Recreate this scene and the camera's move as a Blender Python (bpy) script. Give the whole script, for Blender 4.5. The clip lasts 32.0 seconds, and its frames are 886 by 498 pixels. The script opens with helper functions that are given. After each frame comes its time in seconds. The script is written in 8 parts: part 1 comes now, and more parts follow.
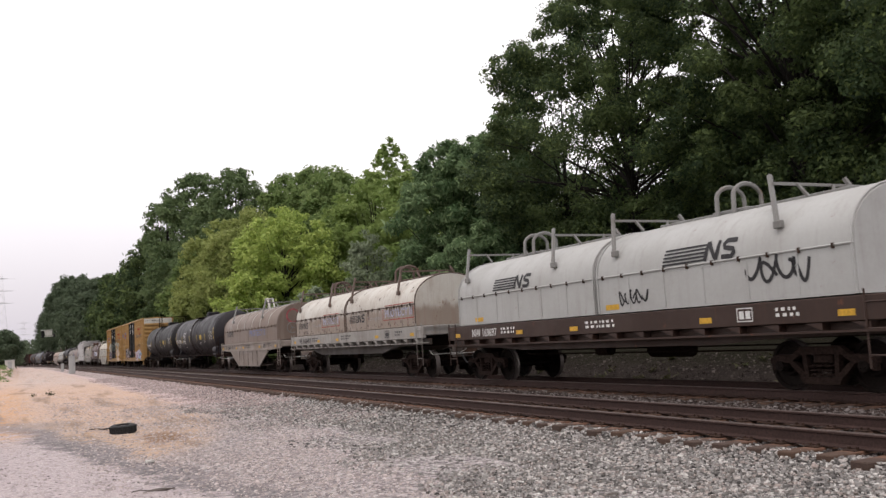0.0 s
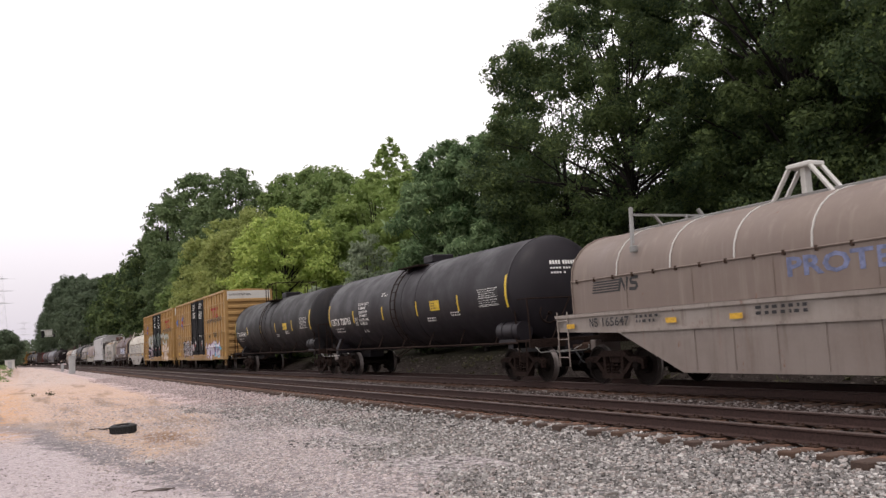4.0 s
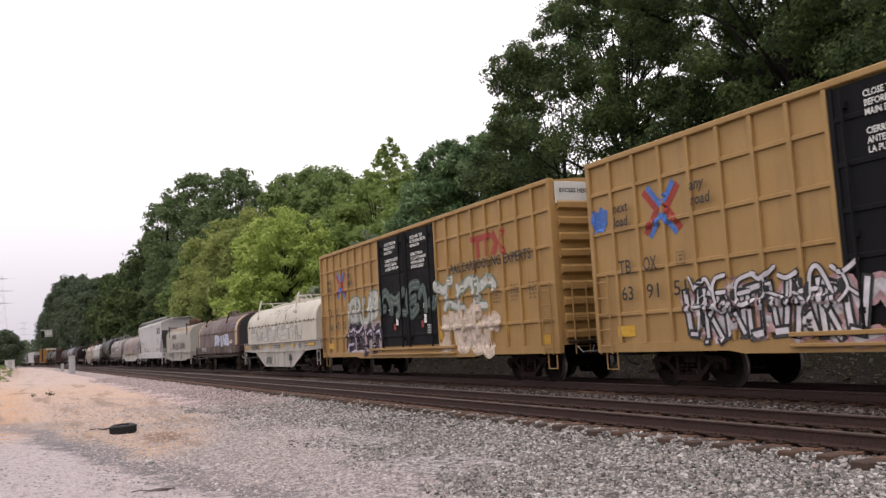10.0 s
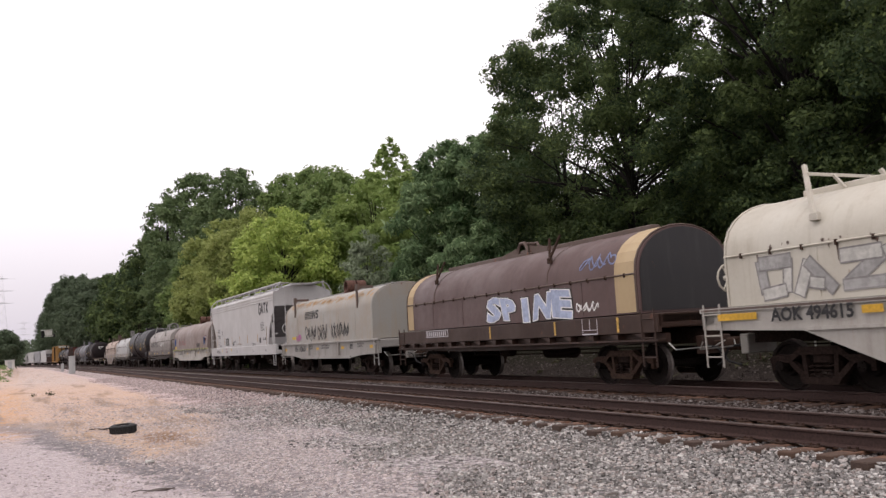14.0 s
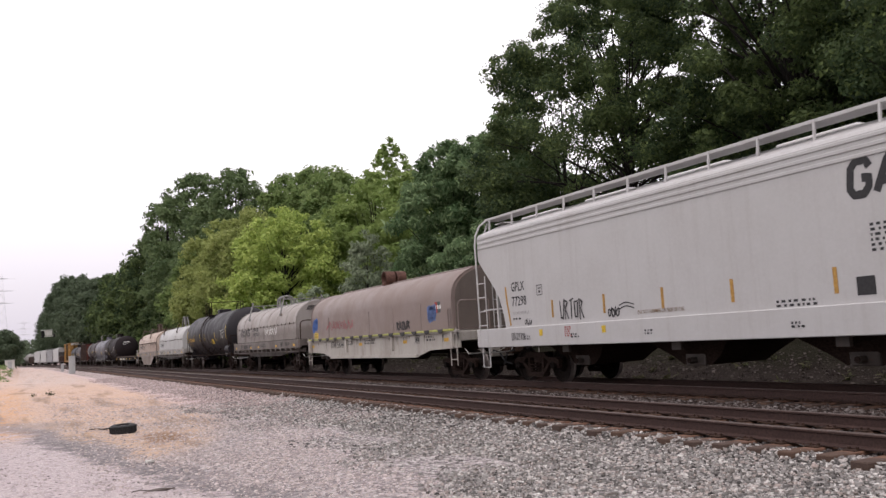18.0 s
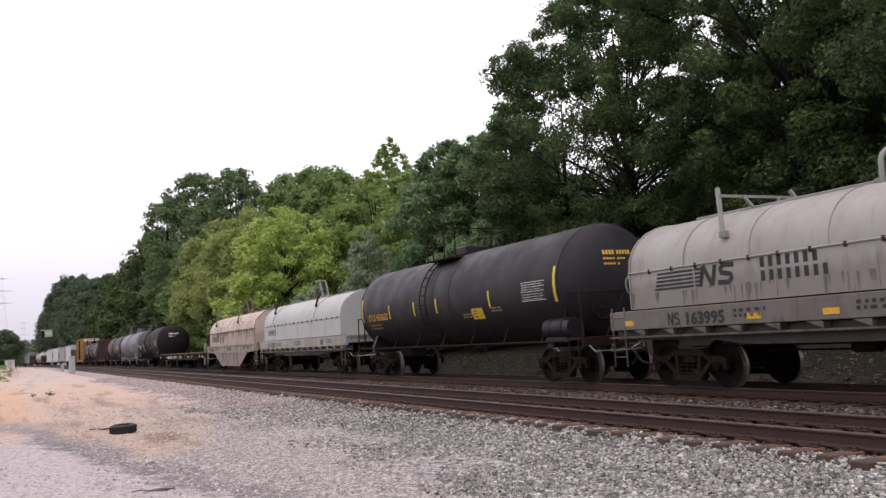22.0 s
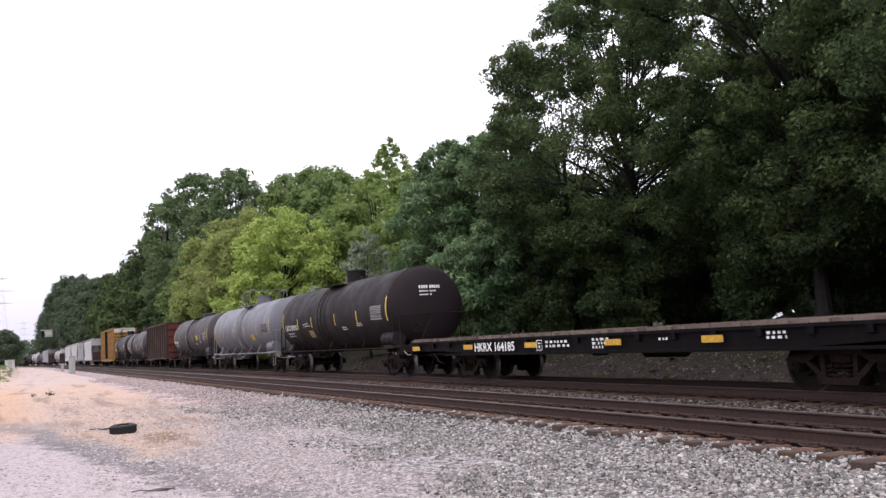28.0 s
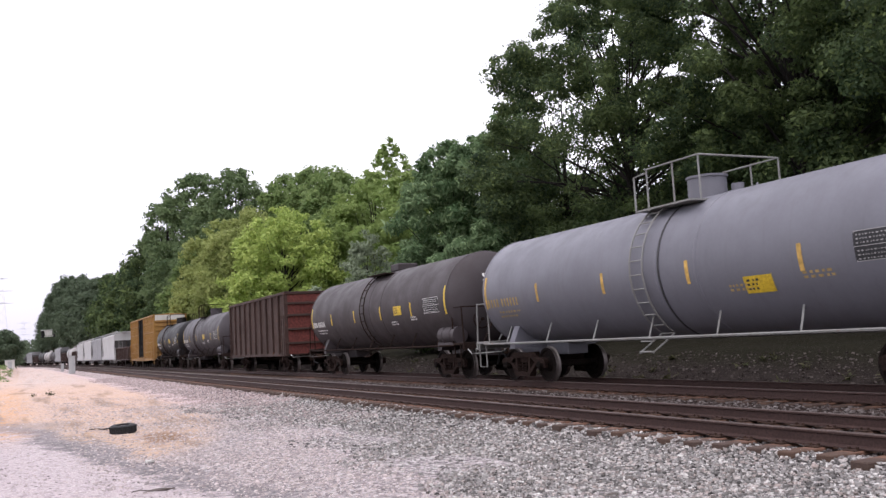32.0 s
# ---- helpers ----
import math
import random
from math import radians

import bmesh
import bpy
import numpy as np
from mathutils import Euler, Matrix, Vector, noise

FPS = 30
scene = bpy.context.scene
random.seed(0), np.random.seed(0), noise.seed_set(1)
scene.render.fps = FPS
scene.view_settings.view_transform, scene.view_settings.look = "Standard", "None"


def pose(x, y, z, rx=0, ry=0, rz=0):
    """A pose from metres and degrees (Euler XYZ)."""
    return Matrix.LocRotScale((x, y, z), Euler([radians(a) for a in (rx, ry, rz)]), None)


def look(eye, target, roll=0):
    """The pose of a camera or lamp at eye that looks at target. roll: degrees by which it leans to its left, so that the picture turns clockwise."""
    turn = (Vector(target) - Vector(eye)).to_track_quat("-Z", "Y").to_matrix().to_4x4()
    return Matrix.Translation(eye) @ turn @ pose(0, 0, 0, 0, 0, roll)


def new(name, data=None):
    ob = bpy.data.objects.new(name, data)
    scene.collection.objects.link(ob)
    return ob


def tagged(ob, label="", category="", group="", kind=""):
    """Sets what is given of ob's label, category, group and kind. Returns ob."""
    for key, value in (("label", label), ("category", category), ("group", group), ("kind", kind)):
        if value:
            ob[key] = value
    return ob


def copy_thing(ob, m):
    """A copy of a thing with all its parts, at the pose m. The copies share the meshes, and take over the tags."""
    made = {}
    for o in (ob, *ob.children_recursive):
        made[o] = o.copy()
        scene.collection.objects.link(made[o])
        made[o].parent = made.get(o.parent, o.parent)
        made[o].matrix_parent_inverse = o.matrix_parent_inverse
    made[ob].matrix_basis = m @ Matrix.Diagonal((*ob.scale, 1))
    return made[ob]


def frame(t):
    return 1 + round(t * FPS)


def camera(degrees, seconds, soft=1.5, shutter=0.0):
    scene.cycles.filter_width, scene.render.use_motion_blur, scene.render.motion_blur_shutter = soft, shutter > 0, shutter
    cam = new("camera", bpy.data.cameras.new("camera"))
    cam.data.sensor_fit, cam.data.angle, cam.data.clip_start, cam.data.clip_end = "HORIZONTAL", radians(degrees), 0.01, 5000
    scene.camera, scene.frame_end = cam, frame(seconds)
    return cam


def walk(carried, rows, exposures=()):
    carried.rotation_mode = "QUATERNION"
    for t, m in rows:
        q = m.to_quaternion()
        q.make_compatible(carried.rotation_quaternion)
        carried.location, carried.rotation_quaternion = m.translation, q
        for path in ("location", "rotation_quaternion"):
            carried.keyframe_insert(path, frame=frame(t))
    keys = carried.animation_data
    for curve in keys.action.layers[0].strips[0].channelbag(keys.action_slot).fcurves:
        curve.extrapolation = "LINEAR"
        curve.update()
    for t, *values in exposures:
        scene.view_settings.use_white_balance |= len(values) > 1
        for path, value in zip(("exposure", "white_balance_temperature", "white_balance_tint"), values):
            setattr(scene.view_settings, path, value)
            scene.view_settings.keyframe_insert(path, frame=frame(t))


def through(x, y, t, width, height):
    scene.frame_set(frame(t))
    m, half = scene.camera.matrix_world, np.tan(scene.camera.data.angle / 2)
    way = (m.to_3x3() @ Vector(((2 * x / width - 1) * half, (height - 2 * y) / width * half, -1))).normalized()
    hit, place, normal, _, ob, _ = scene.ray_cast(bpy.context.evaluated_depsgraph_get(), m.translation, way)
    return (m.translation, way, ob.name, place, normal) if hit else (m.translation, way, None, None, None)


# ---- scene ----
# ---------------------------------------------------------------- camera
EYE = Vector((0.0, 0.0, 1.335))
YAW, PITCH, ROLL, LENS = radians(25.83), radians(5.72), -3.342, 53.246
cam = camera(LENS, 32.0, soft=1.4, shutter=0.08)
AHEAD = Vector((math.sin(YAW) * math.cos(PITCH), math.cos(YAW) * math.cos(PITCH), math.sin(PITCH)))
STAND = look(EYE, EYE + AHEAD * 10.0, ROLL)
walk(cam, [(0.0, STAND), (32.0, STAND)],
     exposures=[(0.0, 0.33, 6750, 13), (6.0, 0.41, 6750, 15), (9.0, 0.36, 6750, 15), (12.0, 0.34, 6750, 16), (18.0, 0.42, 6650, 16), (22.0, 0.44, 6500, 16), (25.0, 0.50, 6350, 16), (28.0, 0.70, 6250, 17), (32.0, 0.76, 6250, 17)])

# ---------------------------------------------------------------- sky and sun
world = bpy.data.worlds.new("overcast_sky")
scene.world = world
world.use_nodes = True
wn, wl = world.node_tree.nodes, world.node_tree.links
wn.clear()
sky = wn.new("ShaderNodeTexSky")
sky.sky_type, sky.sun_disc = "NISHITA", False
sky.sun_elevation, sky.sun_rotation = radians(57), radians(221)
sky.air_density, sky.dust_density = 1.6, 4.0
scaled = wn.new("ShaderNodeVectorMath")
scaled.operation = "SCALE"
scaled.inputs["Scale"].default_value = 0.09
wl.new(sky.outputs[0], scaled.inputs[0])
cloud_noise = wn.new("ShaderNodeTexNoise")
cloud_noise.inputs["Scale"].default_value, cloud_noise.inputs["Detail"].default_value = 2.2, 5.0
cloud = wn.new("ShaderNodeValToRGB")
cloud.color_ramp.elements[0].position, cloud.color_ramp.elements[0].color = 0.3, (1.02, 1.01, 1.08, 1)
cloud.color_ramp.elements[1].position, cloud.color_ramp.elements[1].color = 0.7, (1.30, 1.29, 1.30, 1)
wl.new(cloud_noise.outputs["Fac"], cloud.inputs[0])
# the cloud layer is thicker and cooler towards the horizon
where = wn.new("ShaderNodeTexCoord")
split = wn.new("ShaderNodeSeparateXYZ")
wl.new(where.outputs["Generated"], split.inputs[0])
low = wn.new("ShaderNodeMapRange")
low.interpolation_type = "SMOOTHSTEP"
low.inputs["From Min"].default_value, low.inputs["From Max"].default_value = 0.26, -0.02
wl.new(split.outputs["Z"], low.inputs["Value"])
thick = wn.new("ShaderNodeMix")
thick.data_type = "RGBA"
thick.inputs["B"].default_value = (0.60, 0.58, 0.655, 1)
wl.new(low.outputs[0], thick.inputs["Factor"])
wl.new(cloud.outputs[0], thick.inputs["A"])
veil = wn.new("ShaderNodeMix")
veil.data_type = "RGBA"
veil.inputs["Factor"].default_value = 0.85
wl.new(scaled.outputs[0], veil.inputs["A"])
wl.new(thick.outputs["Result"], veil.inputs["B"])
back = wn.new("ShaderNodeBackground")
back.inputs["Strength"].default_value = 1.0
wl.new(veil.outputs["Result"], back.inputs["Color"])
wout = wn.new("ShaderNodeOutputWorld")
wl.new(back.outputs[0], wout.inputs[0])

sun = new("sun", bpy.data.lights.new("sun", "SUN"))
sun.data.energy, sun.data.angle, sun.data.color = 0.7, radians(25), (1.0, 0.97, 0.93)
sun.matrix_world = look((0, 0, 50), (14, 16, 0))


# ---------------------------------------------------------------- materials
def nodes_of(name):
    m = bpy.data.materials.new(name)
    m.use_nodes = True
    t = m.node_tree
    return m, t.nodes, t.links, t.nodes["Principled BSDF"]


def noise_node(n, l, coord, scale, detail=4.0, rough=0.6, stretch=None):
    tex = n.new("ShaderNodeTexNoise")
    tex.inputs["Scale"].default_value, tex.inputs["Detail"].default_value = scale, detail
    tex.inputs["Roughness"].default_value = rough
    if stretch:
        mp = n.new("ShaderNodeMapping")
        mp.inputs["Scale"].default_value = stretch
        l.new(coord, mp.inputs["Vector"])
        l.new(mp.outputs[0], tex.inputs["Vector"])
    else:
        l.new(coord, tex.inputs["Vector"])
    return tex.outputs["Fac"]


def ramp(n, l, fac, lo, hi, a=0.0, b=1.0):
    r = n.new("ShaderNodeMapRange")
    r.interpolation_type = "SMOOTHSTEP"
    for key, value in (("From Min", lo), ("From Max", hi), ("To Min", a), ("To Max", b)):
        r.inputs[key].default_value = value
    l.new(fac, r.inputs["Value"])
    return r.outputs[0]


def mixed(n, l, fac, a, b):
    m = n.new("ShaderNodeMix")
    m.data_type = "RGBA"
    for key, value in (("Factor", fac), ("A", a), ("B", b)):
        if isinstance(value, (int, float)):
            m.inputs[key].default_value = value
        elif isinstance(value, tuple):
            m.inputs[key].default_value = (*value, 1)
        else:
            l.new(value, m.inputs[key])
    return m.outputs["Result"]


def bumped(n, l, bsdf, height, strength=0.3, distance=0.01):
    b = n.new("ShaderNodeBump")
    b.inputs["Strength"].default_value, b.inputs["Distance"].default_value = strength, distance
    l.new(height, b.inputs["Height"])
    l.new(b.outputs[0], bsdf.inputs["Normal"])


def paint(name, col, grime=(0.10, 0.075, 0.055), amount=0.45, rust=0.0, streak=1.0, rough=0.55, rust_col=(0.16, 0.055, 0.025), scale=1.0, gloss=0.35, skirt=None):
    """Weathered paint: broad stains, vertical streaks, rust spots. skirt: height below which road dirt, rust and some
    painted shade darken it, their colour and amount.
    """
    col, grime = tuple(0.82 * v for v in col), tuple(0.82 * v for v in grime)
    m, n, l, bsdf = nodes_of(name)
    co = n.new("ShaderNodeTexCoord").outputs["Object"]
    broad = noise_node(n, l, co, 0.9 * scale, 5, 0.65)
    fine = noise_node(n, l, co, 14 * scale, 4, 0.7)
    runs = noise_node(n, l, co, 1.0, 4, 0.6, (3.0, 5.0, 0.35))
    c = mixed(n, l, ramp(n, l, broad, 0.35, 0.75, 0, amount * 0.6), col, grime)
    c = mixed(n, l, ramp(n, l, runs, 0.48, 0.78, 0, amount * streak), c, grime)
    c = mixed(n, l, ramp(n, l, fine, 0.3, 0.8, 0, 0.16), c, tuple(min(1, v * 1.35) for v in col))
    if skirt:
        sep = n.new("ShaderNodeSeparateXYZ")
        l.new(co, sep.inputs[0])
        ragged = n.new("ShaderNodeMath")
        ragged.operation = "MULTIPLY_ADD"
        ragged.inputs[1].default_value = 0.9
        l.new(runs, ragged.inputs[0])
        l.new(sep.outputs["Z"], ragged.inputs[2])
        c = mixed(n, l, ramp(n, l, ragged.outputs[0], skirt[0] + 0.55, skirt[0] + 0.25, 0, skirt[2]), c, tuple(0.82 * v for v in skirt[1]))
    if rust:
        spots = noise_node(n, l, co, 2.6 * scale, 7, 0.72, (1.4, 1.4, 0.8))
        c = mixed(n, l, ramp(n, l, spots, 0.66 - 0.14 * rust, 0.76 - 0.1 * rust, 0, 0.9), c, rust_col)
        drips = noise_node(n, l, co, 1.0, 5, 0.6, (4.0, 9.0, 0.3))
        c = mixed(n, l, ramp(n, l, drips, 0.62 - 0.1 * rust, 0.8, 0, 0.75 * rust), c, tuple(v * 1.5 for v in rust_col))
    l.new(c, bsdf.inputs["Base Color"])
    l.new(ramp(n, l, broad, 0.3, 0.7, rough - 0.08, rough + 0.15), bsdf.inputs["Roughness"])
    bsdf.inputs["Specular IOR Level"].default_value = gloss
    bumped(n, l, bsdf, fine, 0.12, 0.004)
    return m


def plain(name, col, rough=0.6, metal=0.0, grain=30.0, vary=0.35, bump=0.2, dist=0.004, gloss=0.3):
    m, n, l, bsdf = nodes_of(name)
    co = n.new("ShaderNodeTexCoord").outputs["Object"]
    f = noise_node(n, l, co, grain, 5, 0.65)
    b = noise_node(n, l, co, grain / 14, 3, 0.6)
    c = mixed(n, l, ramp(n, l, f, 0.3, 0.7), tuple(v * (1 - vary) for v in col), tuple(min(1, v * (1 + vary)) for v in col))
    c = mixed(n, l, ramp(n, l, b, 0.35, 0.7, 0, 0.35), c, tuple(v * 0.6 for v in col))
    l.new(c, bsdf.inputs["Base Color"])
    bsdf.inputs["Roughness"].default_value, bsdf.inputs["Metallic"].default_value = rough, metal
    bsdf.inputs["Specular IOR Level"].default_value = gloss
    bumped(n, l, bsdf, f, bump, dist)
    return m


def pieces(name, cols, rough=0.85, grain=40.0, island=False):
    """Stone or timber whose tint changes from piece to piece."""
    m, n, l, bsdf = nodes_of(name)
    if island:
        rnd = n.new("ShaderNodeNewGeometry").outputs["Random Per Island"]
    else:
        rnd = n.new("ShaderNodeObjectInfo").outputs["Random"]
    r = n.new("ShaderNodeValToRGB")
    els = r.color_ramp.elements
    while len(els) < len(cols):
        els.new(0.5)
    for k, c in enumerate(cols):
        els[k].position, els[k].color = k / (len(cols) - 1), (*c, 1)
    l.new(rnd, r.inputs[0])
    co = n.new("ShaderNodeTexCoord").outputs["Object"]
    f = noise_node(n, l, co, grain, 4, 0.65)
    l.new(mixed(n, l, ramp(n, l, f, 0.35, 0.75, 0, 0.5), r.outputs[0], tuple(v * 0.55 for v in cols[0])), bsdf.inputs["Base Color"])
    bsdf.inputs["Roughness"].default_value, bsdf.inputs["Specular IOR Level"].default_value = rough, 0.08
    bumped(n, l, bsdf, f, 0.35, 0.006)
    return m


def leafage(name, cols, through=0.3):
    m, n, l, bsdf = nodes_of(name)
    rnd = n.new("ShaderNodeNewGeometry").outputs["Random Per Island"]
    r = n.new("ShaderNodeValToRGB")
    els = r.color_ramp.elements
    while len(els) < len(cols):
        els.new(0.5)
    for k, c in enumerate(cols):
        els[k].position, els[k].color = k / (len(cols) - 1), (*c, 1)
    l.new(rnd, r.inputs[0])
    co = n.new("ShaderNodeTexCoord").outputs["Object"]
    patch = noise_node(n, l, co, 0.35, 3, 0.6)
    col = mixed(n, l, ramp(n, l, patch, 0.35, 0.7, 0, 0.5), r.outputs[0], cols[-1])
    l.new(col, bsdf.inputs["Base Color"])
    bsdf.inputs["Roughness"].default_value, bsdf.inputs["Specular IOR Level"].default_value = 0.62, 0.12
    tr = n.new("ShaderNodeBsdfTranslucent")
    l.new(col, tr.inputs["Color"])
    mx = n.new("ShaderNodeMixShader")
    mx.inputs[0].default_value = through
    l.new(bsdf.outputs[0], mx.inputs[1])
    l.new(tr.outputs[0], mx.inputs[2])
    l.new(mx.outputs[0], n["Material Output"].inputs["Surface"])
    return m


STEEL_DARK = plain("grimy_running_gear", (0.024, 0.0155, 0.013), 0.9, 0.0, 22, 0.5, 0.4, 0.004, 0.06)
STEEL_RUST = plain("rusty_brown_casting", (0.046, 0.028, 0.021), 0.9, 0.0, 18, 0.5, 0.4, 0.004, 0.1)
WHEEL = plain("wheel_steel", (0.011, 0.008, 0.007), 0.85, 0.0, 25, 0.4, 0.2, 0.004, 0.08)
TREAD = plain("polished_tread", (0.20, 0.175, 0.165), 0.42, 0.6, 25, 0.2, 0.1)
HOSE = plain("black_rubber", (0.015, 0.015, 0.016), 0.7)
SHEEN = plain("bare_metal_glint", (0.5, 0.49, 0.47), 0.35, 0.8)
YELLOW = plain("reflective_yellow", (0.56, 0.32, 0.035), 0.5, 0, 18, 0.25, 0.1)
LEMON = plain("lemon_reflective_sheet", (0.56, 0.38, 0.028), 0.5, 0, 18, 0.25, 0.1)
SLOGAN_BLUE = plain("faded_blue_stencil", (0.15, 0.17, 0.28), 0.7, 0, 8, 0.35, 0.05)
TAG_RED = plain("pinkish_red_spray", (0.30, 0.075, 0.085), 0.7, 0, 6, 0.35, 0.05)
WHITE_MARK = plain("white_stencil", (0.72, 0.71, 0.69), 0.6, 0, 20, 0.2, 0.05)
GREY_MARK = plain("faded_stencil", (0.30, 0.29, 0.29), 0.7, 0, 20, 0.3, 0.05)
BROWN_MARK = plain("faded_brown_stencil", (0.15, 0.095, 0.05), 0.7, 0, 20, 0.3, 0.05)
BLACK_MARK = plain("black_stencil", (0.025, 0.024, 0.026), 0.6, 0, 20, 0.3, 0.05)
RED_MARK = plain("red_paint_mark", (0.30, 0.040, 0.03), 0.6, 0, 16, 0.3, 0.05)
BLUE_MARK = plain("blue_paint_mark", (0.06, 0.15, 0.45), 0.6, 0, 16, 0.3, 0.05)
LILAC = plain("lilac_spray_paint", (0.46, 0.40, 0.52), 0.5, 0, 6, 0.2, 0.05)


# ---------------------------------------------------------------- mesh building
class Shape:
    """Collects vertices and faces for one mesh."""

    def __init__(self):
        self.v, self.f = [], []

    def add(self, verts, faces):
        k = len(self.v)
        self.v += [tuple(p) for p in verts]
        self.f += [tuple(i + k for i in face) for face in faces]
        return self

    def box(self, x0, x1, y0, y1, z0, z1, c=0.0):
        if not c:
            p = [(x, y, z) for x in (x0, x1) for y in (y0, y1) for z in (z0, z1)]
            return self.add(p, [(0, 1, 3, 2), (4, 6, 7, 5), (0, 4, 5, 1), (2, 3, 7, 6), (0, 2, 6, 4), (1, 5, 7, 3)])
        bm = bmesh.new()
        bmesh.ops.create_cube(bm, size=1.0)
        bmesh.ops.scale(bm, verts=bm.verts, vec=(x1 - x0, y1 - y0, z1 - z0))
        bmesh.ops.translate(bm, verts=bm.verts, vec=((x0 + x1) / 2, (y0 + y1) / 2, (z0 + z1) / 2))
        bmesh.ops.bevel(bm, geom=list(bm.edges), offset=c, segments=1, affect="EDGES")
        bm.verts.index_update()
        self.add([v.co[:] for v in bm.verts], [[v.index for v in fc.verts] for fc in bm.faces])
        bm.free()
        return self

    def prism(self, poly, axis, a0, a1):
        """poly: the outline in the two other axes (yz, xz or xy)."""
        def at(p, a):
            return {"x": (a, p[0], p[1]), "y": (p[0], a, p[1]), "z": (p[0], p[1], a)}[axis]
        n = len(poly)
        verts = [at(p, a0) for p in poly] + [at(p, a1) for p in poly]
        faces = [tuple(range(n)), tuple(range(2 * n - 1, n - 1, -1))]
        faces += [(i, i + n, (i + 1) % n + n, (i + 1) % n) for i in range(n)]
        return self.add(verts, faces)

    def cyl(self, p0, p1, r, n=10, r2=None, caps=True):
        p0, p1 = Vector(p0), Vector(p1)
        d = (p1 - p0).normalized()
        a = d.orthogonal().normalized()
        b = d.cross(a)
        r2 = r if r2 is None else r2
        ring = [(a * math.cos(2 * math.pi * k / n) + b * math.sin(2 * math.pi * k / n)) for k in range(n)]
        verts = [p0 + q * r for q in ring] + [p1 + q * r2 for q in ring]
        faces = [(k, (k + 1) % n, (k + 1) % n + n, k + n) for k in range(n)]
        if caps:
            faces += [tuple(range(n - 1, -1, -1)), tuple(range(n, 2 * n))]
        return self.add(verts, faces)

    def tube(self, pts, r, n=6):
        pts = [Vector(p) for p in pts]
        verts, faces = [], []
        up = None
        for k, p in enumerate(pts):
            d = (pts[min(k + 1, len(pts) - 1)] - pts[max(k - 1, 0)]).normalized()
            if up is None:
                up = d.orthogonal().normalized()
            a = (up - d * up.dot(d))
            a = a.normalized() if a.length > 1e-4 else d.orthogonal().normalized()
            up, b = a, d.cross(a)
            rr = r[k] if isinstance(r, (list, tuple)) else r
            verts += [p + (a * math.cos(2 * math.pi * i / n) + b * math.sin(2 * math.pi * i / n)) * rr for i in range(n)]
        for k in range(len(pts) - 1):
            faces += [(k * n + i, k * n + (i + 1) % n, (k + 1) * n + (i + 1) % n, (k + 1) * n + i) for i in range(n)]
        faces += [tuple(range(n - 1, -1, -1)), tuple(range(len(pts) * n - n, len(pts) * n))]
        return self.add(verts, faces)

    def lathe(self, prof, axis="x", at=(0, 0, 0), n=24, closed=False):
        """prof: (along, radius) points spun round the axis through the point."""
        verts, faces = [], []
        for a, r in prof:
            for k in range(n):
                c, s = r * math.cos(2 * math.pi * k / n), r * math.sin(2 * math.pi * k / n)
                q = {"x": (a, c, s), "y": (s, a, c), "z": (c, s, a)}[axis]
                verts.append((q[0] + at[0], q[1] + at[1], q[2] + at[2]))
        m = len(prof)
        for j in range(m if closed else m - 1):
            j2 = (j + 1) % m
            faces += [(j * n + k, j * n + (k + 1) % n, j2 * n + (k + 1) % n, j2 * n + k) for k in range(n)]
        if not closed:
            faces += [tuple(range(n - 1, -1, -1)), tuple(range((m - 1) * n, m * n))]
        return self.add(verts, faces)

    def loft(self, sections, caps=True):
        """sections: lists of points, all of one length, joined in rings."""
        n = len(sections[0])
        verts = [p for s in sections for p in s]
        faces = []
        for j in range(len(sections) - 1):
            faces += [(j * n + k, j * n + (k + 1) % n, (j + 1) * n + (k + 1) % n, (j + 1) * n + k) for k in range(n)]
        if caps:
            faces += [tuple(range(n - 1, -1, -1)), tuple(range((len(sections) - 1) * n, len(sections) * n))]
        return self.add(verts, faces)

    def mesh(self, name, material, smooth=True):
        me = bpy.data.meshes.new(name)
        me.from_pydata(self.v, [], self.f)
        bm = bmesh.new()
        bm.from_mesh(me)
        bmesh.ops.recalc_face_normals(bm, faces=bm.faces)
        bm.to_mesh(me)
        bm.free()
        me.materials.append(material)
        if smooth:
            me.polygons.foreach_set("use_smooth", [True] * len(me.polygons))
            me.set_sharp_from_angle(angle=radians(32))
        return me


def part(name, shape, material, parent, label=""):
    """Links one mesh under a thing or a part. shape: a Shape or a mesh that is shared."""
    me = shape.mesh(name, material) if isinstance(shape, Shape) else shape
    ob = new(name, me)
    ob.parent = parent
    if label:
        tagged(ob, label)
    return ob


def thing(name, label, category, group="", kind="", at=None):
    ob = new(name)
    ob.empty_display_size = 0.3
    if at:
        ob.location = at
    return tagged(ob, label, category, group, kind)


# ---------------------------------------------------------------- line of the track and the train's run
RUN = (9.6869, -0.0934, 0.1724, -0.1757, 0.0047, -0.0013)


def gone(t):
    """Metres that the train has rolled since 9 s."""
    def s(tt):
        q = (tt - 16) / 16
        return 16 * sum(c * q ** (k + 1) / (k + 1) for k, c in enumerate(RUN))
    return s(t) - s(9.0)


def bend(y):
    """How far the line drifts to the west, ahead of the straight."""
    d = y - 20.0
    return 0.003 * (math.sqrt(d * d + 900.0) + d) + max(0.0, y - 200.0) ** 2 / 3400.0


TRACK_A, TRACK_B = 9.33, 13.75


def on_line(centre, y):
    slope = (bend(y + 0.5) - bend(y - 0.5))
    return centre - bend(y), math.degrees(math.atan(slope))


